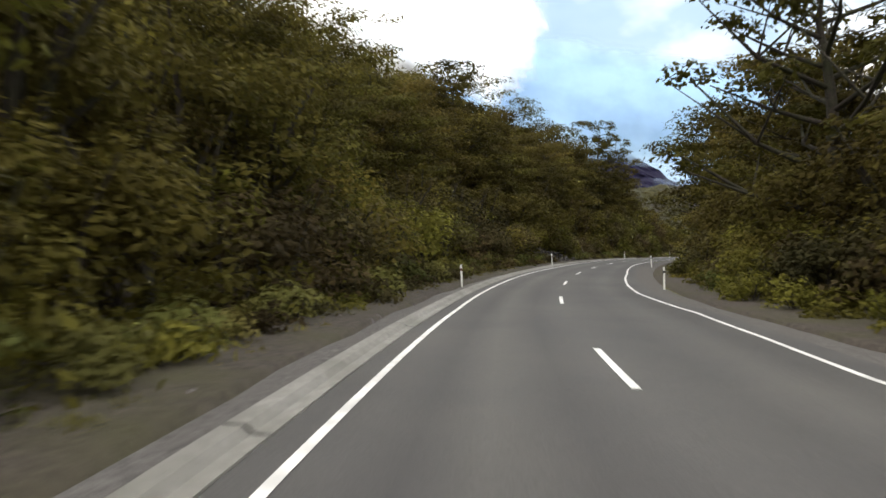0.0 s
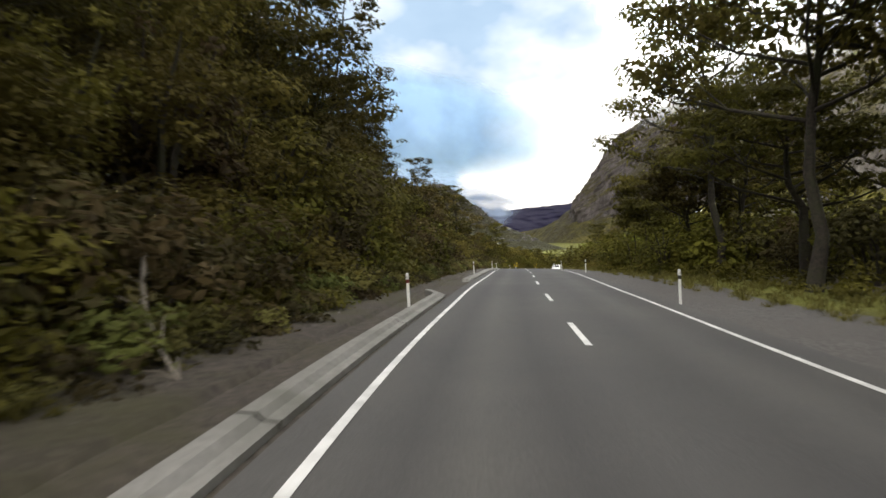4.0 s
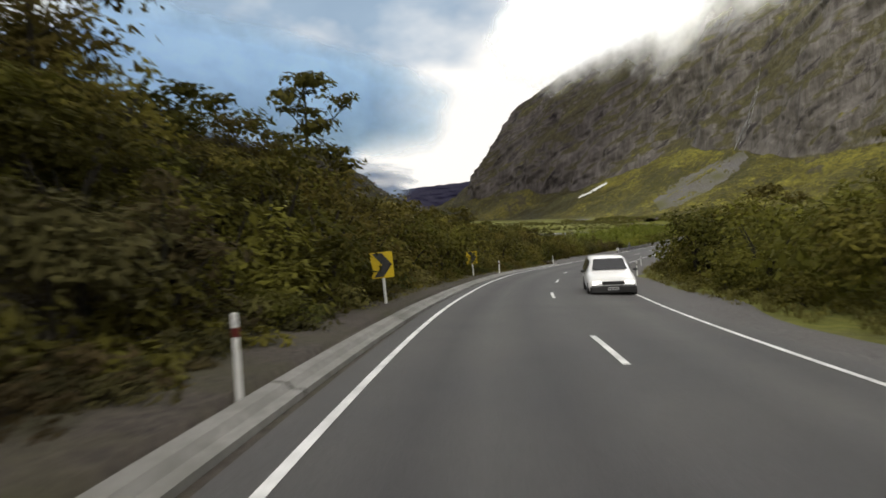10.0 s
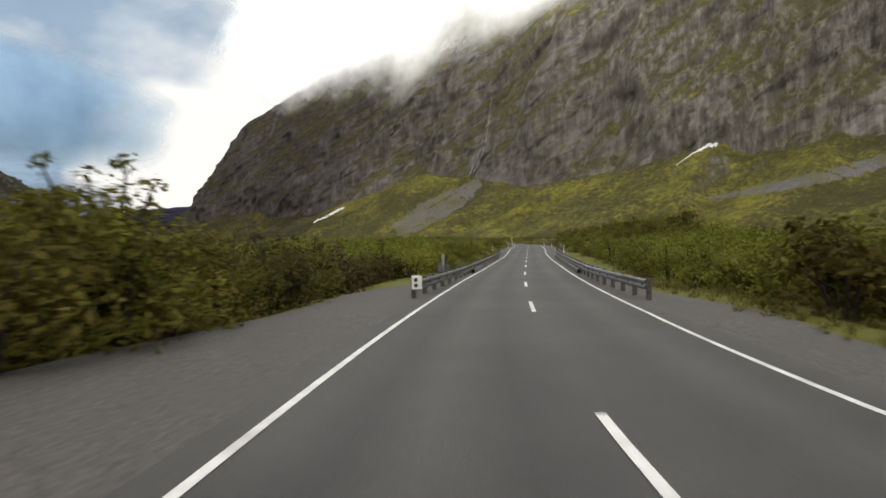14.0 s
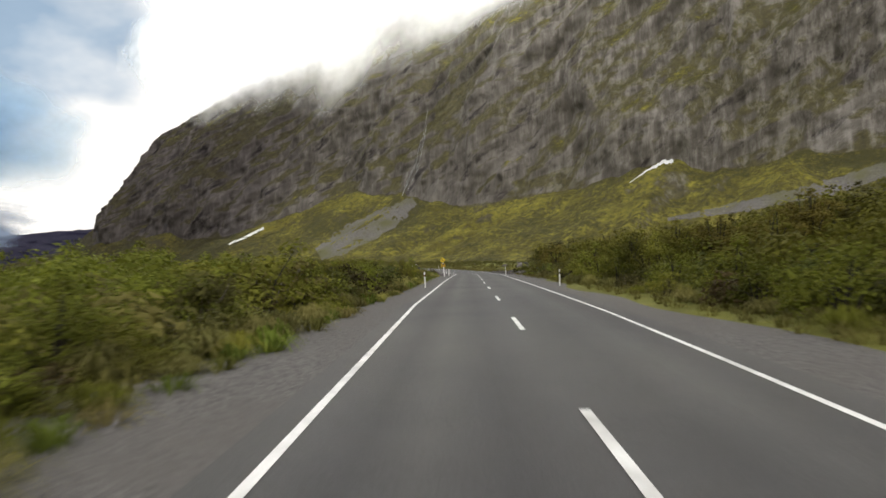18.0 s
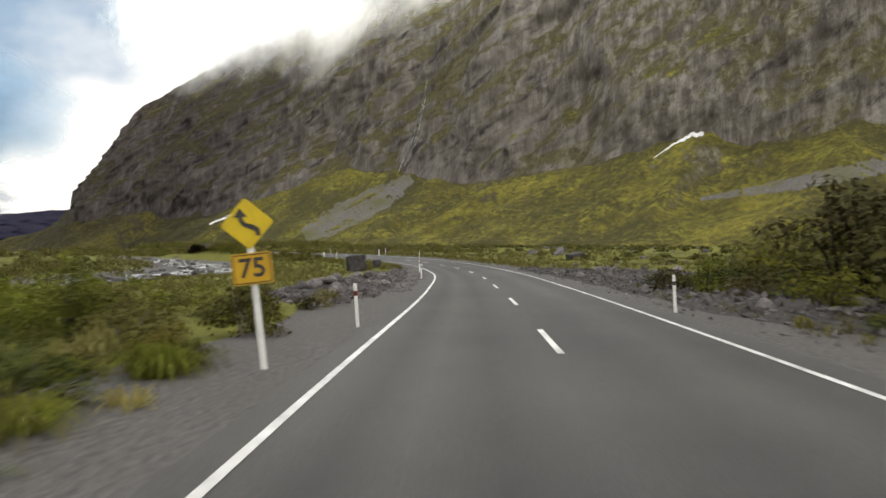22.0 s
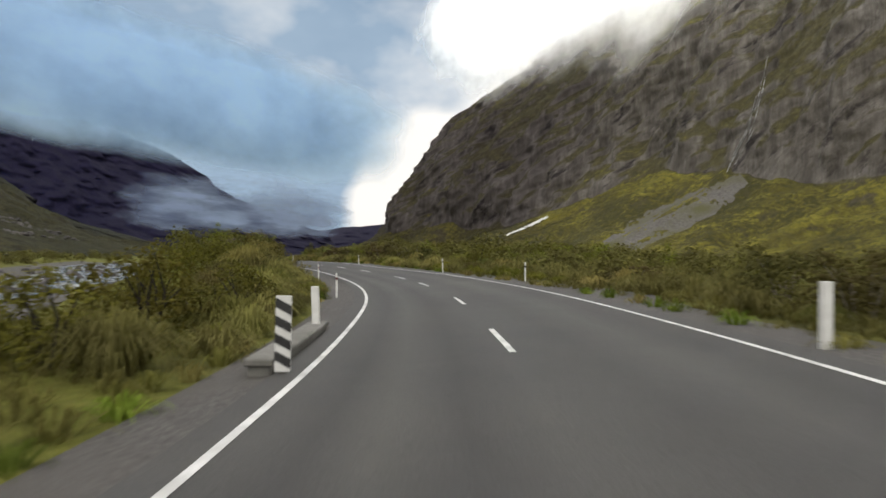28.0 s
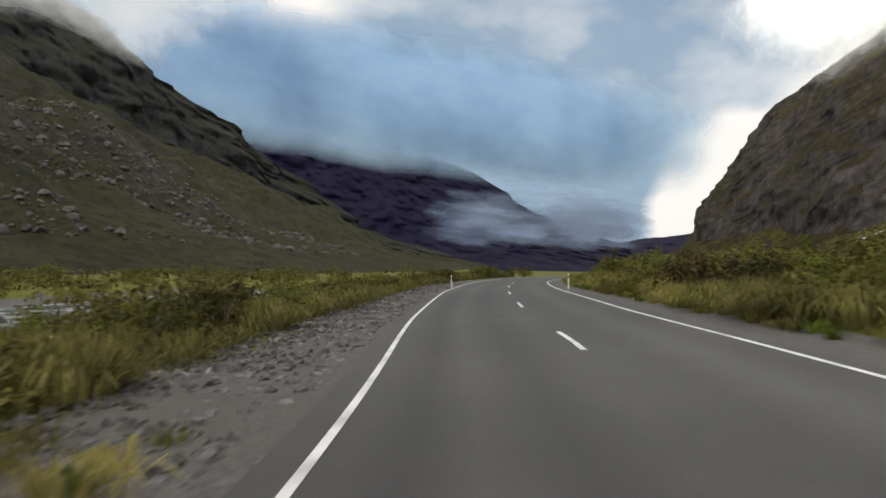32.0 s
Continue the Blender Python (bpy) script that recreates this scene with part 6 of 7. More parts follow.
def far_scrub():
    """The scrub and grass that covers the valley floor further off."""
    rng = np.random.default_rng(77)
    n = 5200
    s = rng.uniform(120, 690, n)
    o = np.where(rng.random(n) < 0.42, -1, 1) * (22 + 180 * rng.random(n) ** 1.4)
    p = np.array([tuple(spot(a, b))[:2] for a, b in zip(s, o)])
    _, off, _ = nearest_road(p[:, 0], p[:, 1])
    near_road, _, _ = nearest_road(p[:, 0], p[:, 1])
    # the river and its banks stay clear of scrub
    area_mask = (off < 0) & (near_road > 380) & (np.abs(np.abs(off) - river_at(near_road)) < 12)
    keep = (np.abs(off) > 20) & ~area_mask
    p, s = p[keep], s[keep]
    z = ground_height(p[:, 0], p[:, 1])
    hgt = np.interp(s, [120, 260, 345, 420, 480, 690], [2.6, 2.4, 1.4, 0.6, 0.8, 1.2]) * rng.uniform(0.5, 1.3, len(p))
    v, f = leaf_cloud(rng, [(x, y, a + h * 0.45) for (x, y), a, h in zip(p, z, hgt)], hgt * 0.85, np.full(len(p), 34), 0.3, 0.6)
    tagged(mesh_part("valley_scrub", from_arrays("valley_scrub", v, f), M["scrub"]), "low green and brown scrub covering the valley floor", "scrub", kind="stuff")


far_scrub()

# ---- road furniture ----
M["red"] = two_scale("red_reflector", (0.1, 0.012, 0.01), (0.16, 0.02, 0.016), (0.08, 0.015, 0.015), 20.0, 3.0, 0.35, 0.5, 0.001)
M["yellow"] = two_scale("yellow_sign", (0.56, 0.4, 0.012), (0.68, 0.5, 0.016), (0.5, 0.36, 0.015), 6.0, 1.2, 0.45, 0.4, 0.001)
M["orange"] = two_scale("orange_sign", (0.56, 0.33, 0.012), (0.66, 0.4, 0.016), (0.5, 0.3, 0.015), 6.0, 1.2, 0.45, 0.4, 0.001)
M["steel"] = two_scale("galvanised_steel", (0.11, 0.11, 0.118), (0.22, 0.22, 0.232), (0.075, 0.078, 0.065), 6.0, 0.9, 0.5, 0.5, 0.002)
M["steel"].node_tree.nodes["Principled BSDF"].inputs["Metallic"].default_value = 0.55
M["wood_post"] = two_scale("weathered_post", (0.05, 0.045, 0.04), (0.12, 0.105, 0.09), (0.08, 0.08, 0.06), 12.0, 2.0)


def stand(ob, s, off, turn=0.0, tilt=0.0, sink=0.0, side_lean=0.0):
    """Sets a thing beside the road, facing back along it."""
    q = spot(s, off)
    e = right_edge(s) + 0.55 if off > 0 else left_edge(s) - 0.6
    z = q.z - 0.05
    if abs(off) > abs(e) + 2.2:
        z = float(ground_height(np.array([q.x]), np.array([q.y]))[0])
    ob.matrix_basis = Matrix.Translation((q.x, q.y, z - sink)) @ pose(0, 0, 0, tilt, side_lean, heading(s) + turn)
    return ob


def make_post(bands):
    """A white plastic edge-marker post with a rounded top, a black band and reflectors."""
    root = new("marker_post")
    bm = bmesh.new()
    add_box(bm, (0.07, 0.03, 1.0), (0, 0, 0.4), bevel=0.01)
    part("post", bm, M["white"], root)
    if bands:
        bm = bmesh.new()
        add_box(bm, (0.074, 0.034, 0.1), (0, 0, 0.7), bevel=0.004)
        part("band", bm, M["black" if bands == 1 else "red"], root, "black band" if bands == 1 else "red reflective band")
    bm = bmesh.new()
    add_box(bm, (0.045, 0.01, 0.06), (0, -0.019, 0.8), bevel=0.003)
    part("reflector", bm, M["paint"], root)
    return tagged(root, "white plastic edge-marker post on the gravel shoulder", "marker post", "edge-marker posts")


POST_L, POST_R = make_post(2), make_post(1)
LEFT_POSTS = ((27.5, -4.1), (55.35, -3.95), (84.0, -3.6), (112, -3.7), (138.2, -3.4), (162.1, -4.05), (184.8, -4.12), (223.8, -4.4), (247.5, -4.38), (343, -4.2), (381.1, -3.47), (426.9, -3.35), (453.9, -3.38), (466.4, -3.25), (506.3, -3.82), (541.7, -3.7), (557.5, -3.68), (582.2, -3.95), (627, -3.7))
RIGHT_POSTS = ((28.9, 3.85), (55.8, 3.6), (84.8, 3.1), (118, 4.0), (141.6, 3.77), (161.2, 3.68), (185.9, 4.62), (225.0, 4.45), (248.8, 3.97), (345.6, 4.4), (380.9, 4.02), (429.5, 3.7), (510, 5.05), (546.2, 4.85), (558.8, 4.25), (580.2, 3.2), (621, 3.7))
for src, places in ((POST_L, LEFT_POSTS), (POST_R, RIGHT_POSTS)):
    for k, (s, o) in enumerate(places):
        stand(copy_thing(src, Matrix.Identity(4)), s, o, RNG.normal() * 5, RNG.normal() * 1.5, 0.02, -2.5 + RNG.normal() * 1.5)
put_away([POST_L, POST_R])


def plate(bm, outline, thick, y):
    """A flat plate in the x-z plane from its outline, thick along y."""
    front = [bm.verts.new((x, y - thick / 2, z)) for x, z in outline]
    back = [bm.verts.new((x, y + thick / 2, z)) for x, z in outline]
    bm.faces.new(front)
    bm.faces.new(back[::-1])
    n = len(outline)
    for k in range(n):
        bm.faces.new((front[k], back[k], back[(k + 1) % n], front[(k + 1) % n]))


def rounded(w, h, r=0.05, cx=0.0, cz=0.0, turn=0.0):
    pts = []
    for qx, qz, a in ((1, 1, 0), (-1, 1, 90), (-1, -1, 180), (1, -1, 270)):
        for d in (0, 30, 60, 90):
            g = radians(a + d)
            pts.append((qx * (w / 2 - r) + r * math.cos(g), qz * (h / 2 - r) + r * math.sin(g)))
    c, s = math.cos(turn), math.sin(turn)
    return [(cx + x * c - z * s, cz + x * s + z * c) for x, z in pts]


def sign_post(root, height, r=0.04, material="white"):
    v, f = [], []
    tube(v, f, [Vector((0, 0, -0.3)), Vector((0, 0, height * 0.5)), Vector((0, 0, height))], [r, r, r], 10)
    mesh_part("pole", from_arrays("pole", v, f), M[material], root, smooth=True)


def make_chevron():
    root = new("chevron_sign")
    sign_post(root, 1.35)
    bm = bmesh.new()
    plate(bm, rounded(0.62, 0.72, 0.04, 0, 1.15), 0.012, -0.05)
    board = part("board", bm, M["yellow"], root, "yellow board")
    bm = bmesh.new()
    x, z = 0.0, 1.15
    plate(bm, [(x - 0.25, z + 0.33), (x + 0.02, z + 0.33), (x + 0.28, z), (x + 0.02, z - 0.33), (x - 0.25, z - 0.33), (x + 0.01, z)], 0.006, -0.061)
    part("chevron", bm, M["black"], board, "black chevron pointing right")
    return tagged(root, "yellow sign with a black chevron on a white pole", "road sign", "chevron signs")


def make_bend_sign():
    root = new("bend_sign")
    sign_post(root, 1.95, 0.045)
    bm = bmesh.new()
    plate(bm, rounded(0.47, 0.47, 0.04, 0, 1.86, radians(45)), 0.012, -0.055)
    board = part("warning_board", bm, M["yellow"], root, "yellow diamond board")
    bm = bmesh.new()
    add = [(0.12, -0.2), (0.19, -0.2), (0.19, -0.09), (0.1, -0.02), (-0.02, 0.02), (-0.06, 0.08), (-0.06, 0.12), (0.01, 0.12), (-0.1, 0.27), (-0.21, 0.12), (-0.13, 0.12), (-0.13, 0.06), (-0.07, -0.03), (0.05, -0.09), (0.12, -0.13)]
    plate(bm, [(x * 0.78, 1.855 + z * 0.78) for x, z in add], 0.006, -0.066)
    part("arrow", bm, M["black"], board, "black winding arrow")
    bm = bmesh.new()
    plate(bm, rounded(0.5, 0.4, 0.03, 0, 1.29), 0.012, -0.055)
    speed = part("speed_board", bm, M["orange"], root, "orange board with a black border")
    for x, z, w, h in ((0, 1.468, 0.45, 0.012), (0, 1.112, 0.45, 0.012), (-0.225, 1.29, 0.012, 0.345), (0.225, 1.29, 0.012, 0.345)):
        bm = bmesh.new()
        add_box(bm, (w, 0.006, h), (x, -0.064, z))
        part("border", bm, M["black"], speed)
    for word, x in (("75", 0.0),):
        cu = bpy.data.curves.new("figures", "FONT")
        cu.body, cu.size, cu.align_x, cu.align_y, cu.extrude, cu.offset = word, 0.34, "CENTER", "CENTER", 0.003, 0.006
        ob = new("figures", cu)
        ob.data.materials.append(M["black"])
        ob.parent = speed
        ob.matrix_basis = Matrix.Translation((x, -0.064, 1.29)) @ pose(0, 0, 0, 90, 0, 0)
    return tagged(root, "yellow winding-road sign with an orange 75 plate on a white pole", "road sign")


chev = make_chevron()
stand(copy_thing(chev, Matrix.Identity(4)), 196.9, -4.75, 8, 0, 0, -4)
stand(chev, 218.0, -5.0, 5, 0, 0, -4)
stand(make_bend_sign(), 421.75, -3.7, 10, 0, 0, -6)


def make_hazard():
    root = new("hazard_marker")
    bm = bmesh.new()
    add_box(bm, (0.2, 0.03, 0.95), (0, 0, 0.55), bevel=0.008)
    board = part("board", bm, M["white"], root)
    for k in range(4):
        z = 0.22 + 0.22 * k
        bm = bmesh.new()
        plate(bm, [(-0.1, z + 0.12), (-0.1, z), (0.1, z - 0.1), (0.1, z + 0.02)], 0.004, -0.018)
        part("stripe", bm, M["black"], board, "black slanting stripe")
    bm = bmesh.new()
    add_box(bm, (0.07, 0.05, 0.5), (0, 0.03, 0.0))
    part("post", bm, M["wood_post"], root)
    return tagged(root, "black and white striped hazard marker beside a culvert", "road sign", "hazard markers")


hz = make_hazard()
stand(copy_thing(hz, Matrix.Identity(4)), 524.0, -3.05)
stand(hz, 524.2, 5.1)
culvert = new("culvert_wall")
bm = bmesh.new()
add_box(bm, (0.3, 5.6, 0.9), (0, 0, -0.32), bevel=0.03)
part("wall", bm, M["concrete"], culvert)
bm = bmesh.new()
add_box(bm, (0.38, 5.7, 0.1), (0, 0, 0.16), bevel=0.02)
part("coping", bm, M["concrete"], culvert)
tagged(culvert, "low weathered concrete culvert wall at the road's edge", "wall")
stand(culvert, 527.0, -3.4)
bm = bmesh.new()
add_box(bm, (0.15, 0.12, 1.25), (0, 0, 0.3), bevel=0.012)
wp = part("bridge_post", bm, M["white"])
tagged(wp, "square white-painted concrete post by the culvert", "post", "white culvert posts")
w2 = wp.copy()
scene.collection.objects.link(w2)
stand(wp, 529.2, -3.35, 0, 0, 0, -3)
stand(w2, 524.7, 4.2)


def guardrail(off, s0, s1, side, label):
    """Galvanised W-beam on dark posts with blocks; side is +1 where the road lies to its left."""
    root = tagged(new("guardrail"), label, "guardrail", "bridge guardrails")
    low = 0.28 if side > 0 else 0.2
    prof = [(0.0, 0.0), (0.07, 0.045), (0.07, 0.10), (0.012, 0.145), (0.012, 0.175), (0.07, 0.22), (0.07, 0.275), (0.0, 0.315)]

    def rows(s):
        o = off(s)
        a = [(o - side * x, low + z) for x, z in prof]
        return a + [(o - side * (x - 0.006), low + z) for x, z in prof[::-1]] + [a[0]]
    k = s0
    while k < s1 - 0.1:
        k2 = min(k + 4.0, s1)
        beam = strip("rail_beam", M["steel"], rows, k, k2, (k2 - k) / 4, "", True)
        beam.parent = root
        del beam["kind"]
        k = k2
    for s in np.arange(s0 + 0.5, s1, 2.0):
        q = spot(s, off(s) + side * 0.17)
        bm = bmesh.new()
        add_box(bm, (0.14, 0.14, 1.1), (0, 0, low - 0.22), bevel=0.012)
        add_box(bm, (0.16, 0.13, 0.3), (-side * 0.13, 0, low + 0.16), bevel=0.01)
        p = part("rail_post", bm, M["wood_post"], root)
        p.matrix_basis = Matrix.Translation(q) @ pose(0, 0, 0, 0, 0, heading(s))
    for s, f in ((s0, -1),) if side < 0 else ():
        q = spot(s, off(s))
        bm = bmesh.new()
        add_box(bm, (0.3, 0.05, 0.42), (-side * 0.02, f * 0.03, 0.45), bevel=0.02)
        p = part("end_plate", bm, M["white"], root, "white end plate with black marks")
        p.matrix_basis = Matrix.Translation(q) @ pose(0, 0, 0, 0, 0, heading(s))
        for z in (0.37, 0.53):
            bm = bmesh.new()
            bmesh.ops.create_cone(bm, cap_ends=True, segments=14, radius1=0.06, radius2=0.06, depth=0.012, matrix=Matrix.Translation((0, f * 0.06, z)) @ pose(0, 0, 0, 90, 0, 0))
            part("mark", bm, M["black"], p)
    return root


guardrail(lambda s: float(np.interp(s, [278, 290, 318, 330, 343], [-3.5, -2.9, -2.65, -2.75, -3.1])), 279, 341, -1, "galvanised steel guardrail on dark posts, west side of the bridge")
guardrail(lambda s: float(np.interp(s, [278, 290, 318, 335, 348], [3.3, 2.95, 2.85, 3.0, 3.6])), 279, 348, 1, "galvanised steel guardrail on dark posts, east side of the bridge")
for s, o in ((286, -3.3), (333, 3.6)):
    root = new("rail_sign")
    sign_post(root, 1.25, 0.06, "steel")
    bm = bmesh.new()
    plate(bm, rounded(0.45, 0.3, 0.03, 0, 0.72), 0.01, 0.07)
    part("sign_back", bm, M["steel"], root)
    stand(tagged(root, "grey steel pole with a small sign seen from behind", "road sign"), s, o)


def bridge_kerb(off, s0, s1, side):
    """A low concrete kerb beam along the bridge's edge, its end painted white."""
    root = tagged(new("bridge_kerb"), "weathered concrete kerb beam of the bridge with a white painted end", "kerb", "bridge kerbs")
    for name, a, b, m, d in (("beam", s0, s1 - 0.3, "concrete", 0.0), ("painted_end", s1 - 0.3, s1, "white", 0.004)):
        ob = strip(name, M[m], lambda s: [(off - 0.1 - d, -0.3), (off - 0.1 - d, 0.22 + d), (off - 0.07, 0.25 + d), (off + 0.07, 0.25 + d), (off + 0.1 + d, 0.22 + d), (off + 0.1 + d, -0.3)], a, b, (b - a) / 8, "", False)
        ob.parent = root
        del ob["kind"]
    q = spot(s1, off)
    bm = bmesh.new()
    add_box(bm, (0.2, 0.03, 0.54), (0, 0.015, -0.02), bevel=0.006)
    p = part("end_face", bm, M["white"], root)
    p.matrix_basis = Matrix.Translation(q) @ pose(0, 0, 0, 0, 0, heading(s1))


bridge_kerb(-2.78, 296, 328.3, -1)
bridge_kerb(2.85, 296, 329.6, 1)


# ---- white estate car coming the other way ----
def make_car():
    M["car"] = mat("car_paint", 0.25, 0.5)[0]
    M["car"].node_tree.nodes["Principled BSDF"].inputs["Base Color"].default_value = (0.8, 0.8, 0.79, 1)
    M["glass"] = mat("car_glass", 0.05, 0.6)[0]
    M["glass"].node_tree.nodes["Principled BSDF"].inputs["Base Color"].default_value = (0.012, 0.014, 0.018, 1)
    M["tyre"] = two_scale("tyre", (0.012, 0.012, 0.012), (0.03, 0.03, 0.03), (0.04, 0.038, 0.035), 20.0, 4.0, 0.8)
    M["lamp"] = mat("headlamp", 0.1, 0.5)[0]
    lamp = M["lamp"].node_tree.nodes["Principled BSDF"]
    lamp.inputs["Base Color"].default_value = (0.9, 0.9, 0.88, 1)
    lamp.inputs["Emission Color"].default_value = (1, 0.96, 0.88, 1)
    lamp.inputs["Emission Strength"].default_value = 3.0
    root = tagged(new("car"), "white estate car with dark bumpers and lit headlamps", "car")
    # sections from nose (y = 2.1) to tail: y, half width at sill, at waist, at roof, heights of sill, waist, top
    sec = ((2.12, 0.62, 0.66, 0.55, 0.34, 0.52, 0.6), (2.0, 0.76, 0.79, 0.68, 0.24, 0.6, 0.72), (1.6, 0.8, 0.82, 0.72, 0.2, 0.68, 0.82), (0.95, 0.81, 0.83, 0.74, 0.2, 0.78, 0.9), (0.75, 0.81, 0.83, 0.72, 0.2, 0.8, 0.96), (0.2, 0.81, 0.83, 0.6, 0.2, 0.84, 1.38), (-0.4, 0.81, 0.83, 0.61, 0.2, 0.85, 1.43), (-1.2, 0.81, 0.83, 0.61, 0.22, 0.86, 1.43), (-1.8, 0.8, 0.82, 0.6, 0.26, 0.86, 1.4), (-2.08, 0.76, 0.79, 0.62, 0.34, 0.84, 1.05), (-2.14, 0.7, 0.72, 0.56, 0.42, 0.8, 0.9))
    v, f = [], []
    for y, a, b, c, z0, z1, z2 in sec:
        half = [(a * 0.9, z0), (a, z0 + 0.08), (b, (z0 + z1) / 2), (b * 0.985, z1), (c, z2 - 0.03), (c * 0.8, z2), (0, z2 + 0.015)]
        v += [(x, y, z) for x, z in half] + [(-x, y, z) for x, z in half[-2::-1]]
    n = 13
    for i in range(len(sec) - 1):
        f += [(i * n + k, i * n + k + 1, i * n + n + k + 1, i * n + n + k) for k in range(n - 1)]
        f.append((i * n + n - 1, i * n, i * n + n, i * n + n + n - 1))
    f += [tuple(range(n))[::-1], tuple((len(sec) - 1) * n + k for k in range(n))]
    body = mesh_part("body", from_arrays("body", v, f), M["car"], root, smooth=True)

    def pane(name, pts, where):
        mesh_part(name, from_arrays(name, [tuple(p) for p in pts], [tuple(range(len(pts)))]), M["glass"], where)
    pane("windscreen", [(-0.62, 0.79, 1.0), (0.62, 0.79, 1.0), (0.53, 0.29, 1.39), (-0.53, 0.29, 1.39)], root)
    pane("rear_window", [(0.56, -2.09, 1.06), (-0.56, -2.09, 1.06), (-0.54, -1.86, 1.36), (0.54, -1.86, 1.36)], root)
    for x in (-1, 1):
        for y0, y1 in ((0.42, -0.28), (-0.36, -1.02), (-1.1, -1.8)):
            top = 0.2 if y0 > 0.3 else 0.0
            pane("side_window", [(x * 0.832, y0, 0.9), (x * 0.832, y1, 0.9), (x * 0.665, y1, 1.34), (x * 0.665, y0 - top - 0.05, 1.34)], root)
        bm = bmesh.new()
        add_box(bm, (0.3, 0.06, 0.14), (x * 0.55, 2.09, 0.6), bevel=0.025)
        part("headlamp", bm, M["lamp"], root, "lit headlamp")
        bm = bmesh.new()
        add_box(bm, (0.16, 0.1, 0.11), (x * 0.93, 0.55, 0.95), bevel=0.03)
        part("mirror", bm, M["black"], root, "black door mirror")
        for y in (-0.15, -0.95):
            bm = bmesh.new()
            add_box(bm, (0.03, 0.16, 0.035), (x * 0.838, y, 0.8), bevel=0.01)
            part("door_handle", bm, M["black"], root)
        bm = bmesh.new()
        add_box(bm, (0.06, 0.08, 0.4), (x * 0.72, -2.08, 0.85), bevel=0.02)
        part("tail_lamp", bm, M["red"], root, "red tail lamp")
        for y in (1.38, -1.3):
            wheel = new("wheel")
            wheel.parent = root
            wheel.location = (x * 0.74, y, 0.3)
            bm = bmesh.new()
            bmesh.ops.create_cone(bm, cap_ends=True, segments=28, radius1=0.3, radius2=0.3, depth=0.19, matrix=pose(0, 0, 0, 0, 90, 0))
            bmesh.ops.bevel(bm, geom=[e for e in bm.edges if abs(e.verts[0].co.x - e.verts[1].co.x) < 1e-4], offset=0.025, segments=2, affect="EDGES")
            part("tyre", bm, M["tyre"], wheel)
            bm = bmesh.new()
            bmesh.ops.create_cone(bm, cap_ends=True, segments=20, radius1=0.19, radius2=0.14, depth=0.06, matrix=pose(x * 0.085, 0, 0, 0, 90 * x, 0))
            part("rim", bm, M["steel"], wheel)
    bm = bmesh.new()
    add_box(bm, (1.56, 0.16, 0.3), (0, 2.1, 0.36), bevel=0.05)
    part("front_bumper", bm, M["black"], root, "dark front bumper")
    bm = bmesh.new()
    add_box(bm, (0.74, 0.04, 0.13), (0, 2.125, 0.6), bevel=0.02)
    part("grille", bm, M["black"], root)
    bm = bmesh.new()
    add_box(bm, (1.56, 0.16, 0.26), (0, -2.1, 0.42), bevel=0.05)
    part("rear_bumper", bm, M["black"], root, "dark rear bumper")
    bm = bmesh.new()
    add_box(bm, (0.36, 0.012, 0.11), (0, 2.19, 0.4), bevel=0.004)
    pl = part("number_plate", bm, M["paint"], root)
    for k in range(6):
        bm = bmesh.new()
        add_box(bm, (0.035, 0.004, 0.065), (-0.135 + 0.054 * k, 2.198, 0.4))
        part("plate_bar", bm, M["black"], pl)
    return root


car = make_car()
q = spot(203.6, 1.95)
car.matrix_basis = Matrix.Translation((q.x, q.y, q.z - 0.03)) @ pose(0, 0, 0, 0, math.degrees(float(lean(202.7, 1.0))), heading(203.6) + 180) @ Matrix.Diagonal((0.97, 0.97, 0.9, 1))


# ---- stones ----
ROCKS = [rock_mesh(100 + k, 2 if k < 5 else 3, 0.3, sq) for k, sq in enumerate((0.7, 0.8, 0.65, 0.9, 0.75, 0.95, 0.8))]
for r in ROCKS:
    r.materials.append(M["rock"])


def heap_height(s, off):
    """Height over the road of the rubble banks."""
    rows = sorted(heap_rows(1 if off > 0 else -1, 0.2 if off > 0 else 0.18, 5.0 if off > 0 else 0.0)(s))
    return float(np.interp(off, [r[0] for r in rows], [r[1] for r in rows]))


def set_rock(s, off, size, k=None, label="grey angular broken stone beside the road", group="roadside stones", sink=0.1, name="rock"):
    q = spot(s, off)
    z = float(ground_height(np.array([q.x]), np.array([q.y]))[0])
    if abs(off) < 7:
        z = max(z, q.z - 0.12)
    if (421 if off > 0 else 431) < s < 473:
        z = max(z, q.z + heap_height(s, off))
    ob = new(name, ROCKS[int(RNG.integers(5)) if k is None else k])
    ob.matrix_basis = Matrix.Translation((q.x, q.y, z - sink * size)) @ Euler((RNG.normal() * 0.15, RNG.normal() * 0.15, RNG.uniform(0, 6.28))).to_matrix().to_4x4() @ Matrix.Diagonal((size * RNG.uniform(0.85, 1.25), size * RNG.uniform(0.8, 1.1), size * RNG.uniform(0.95, 1.4), 1))
    return tagged(ob, label, "rock", group)


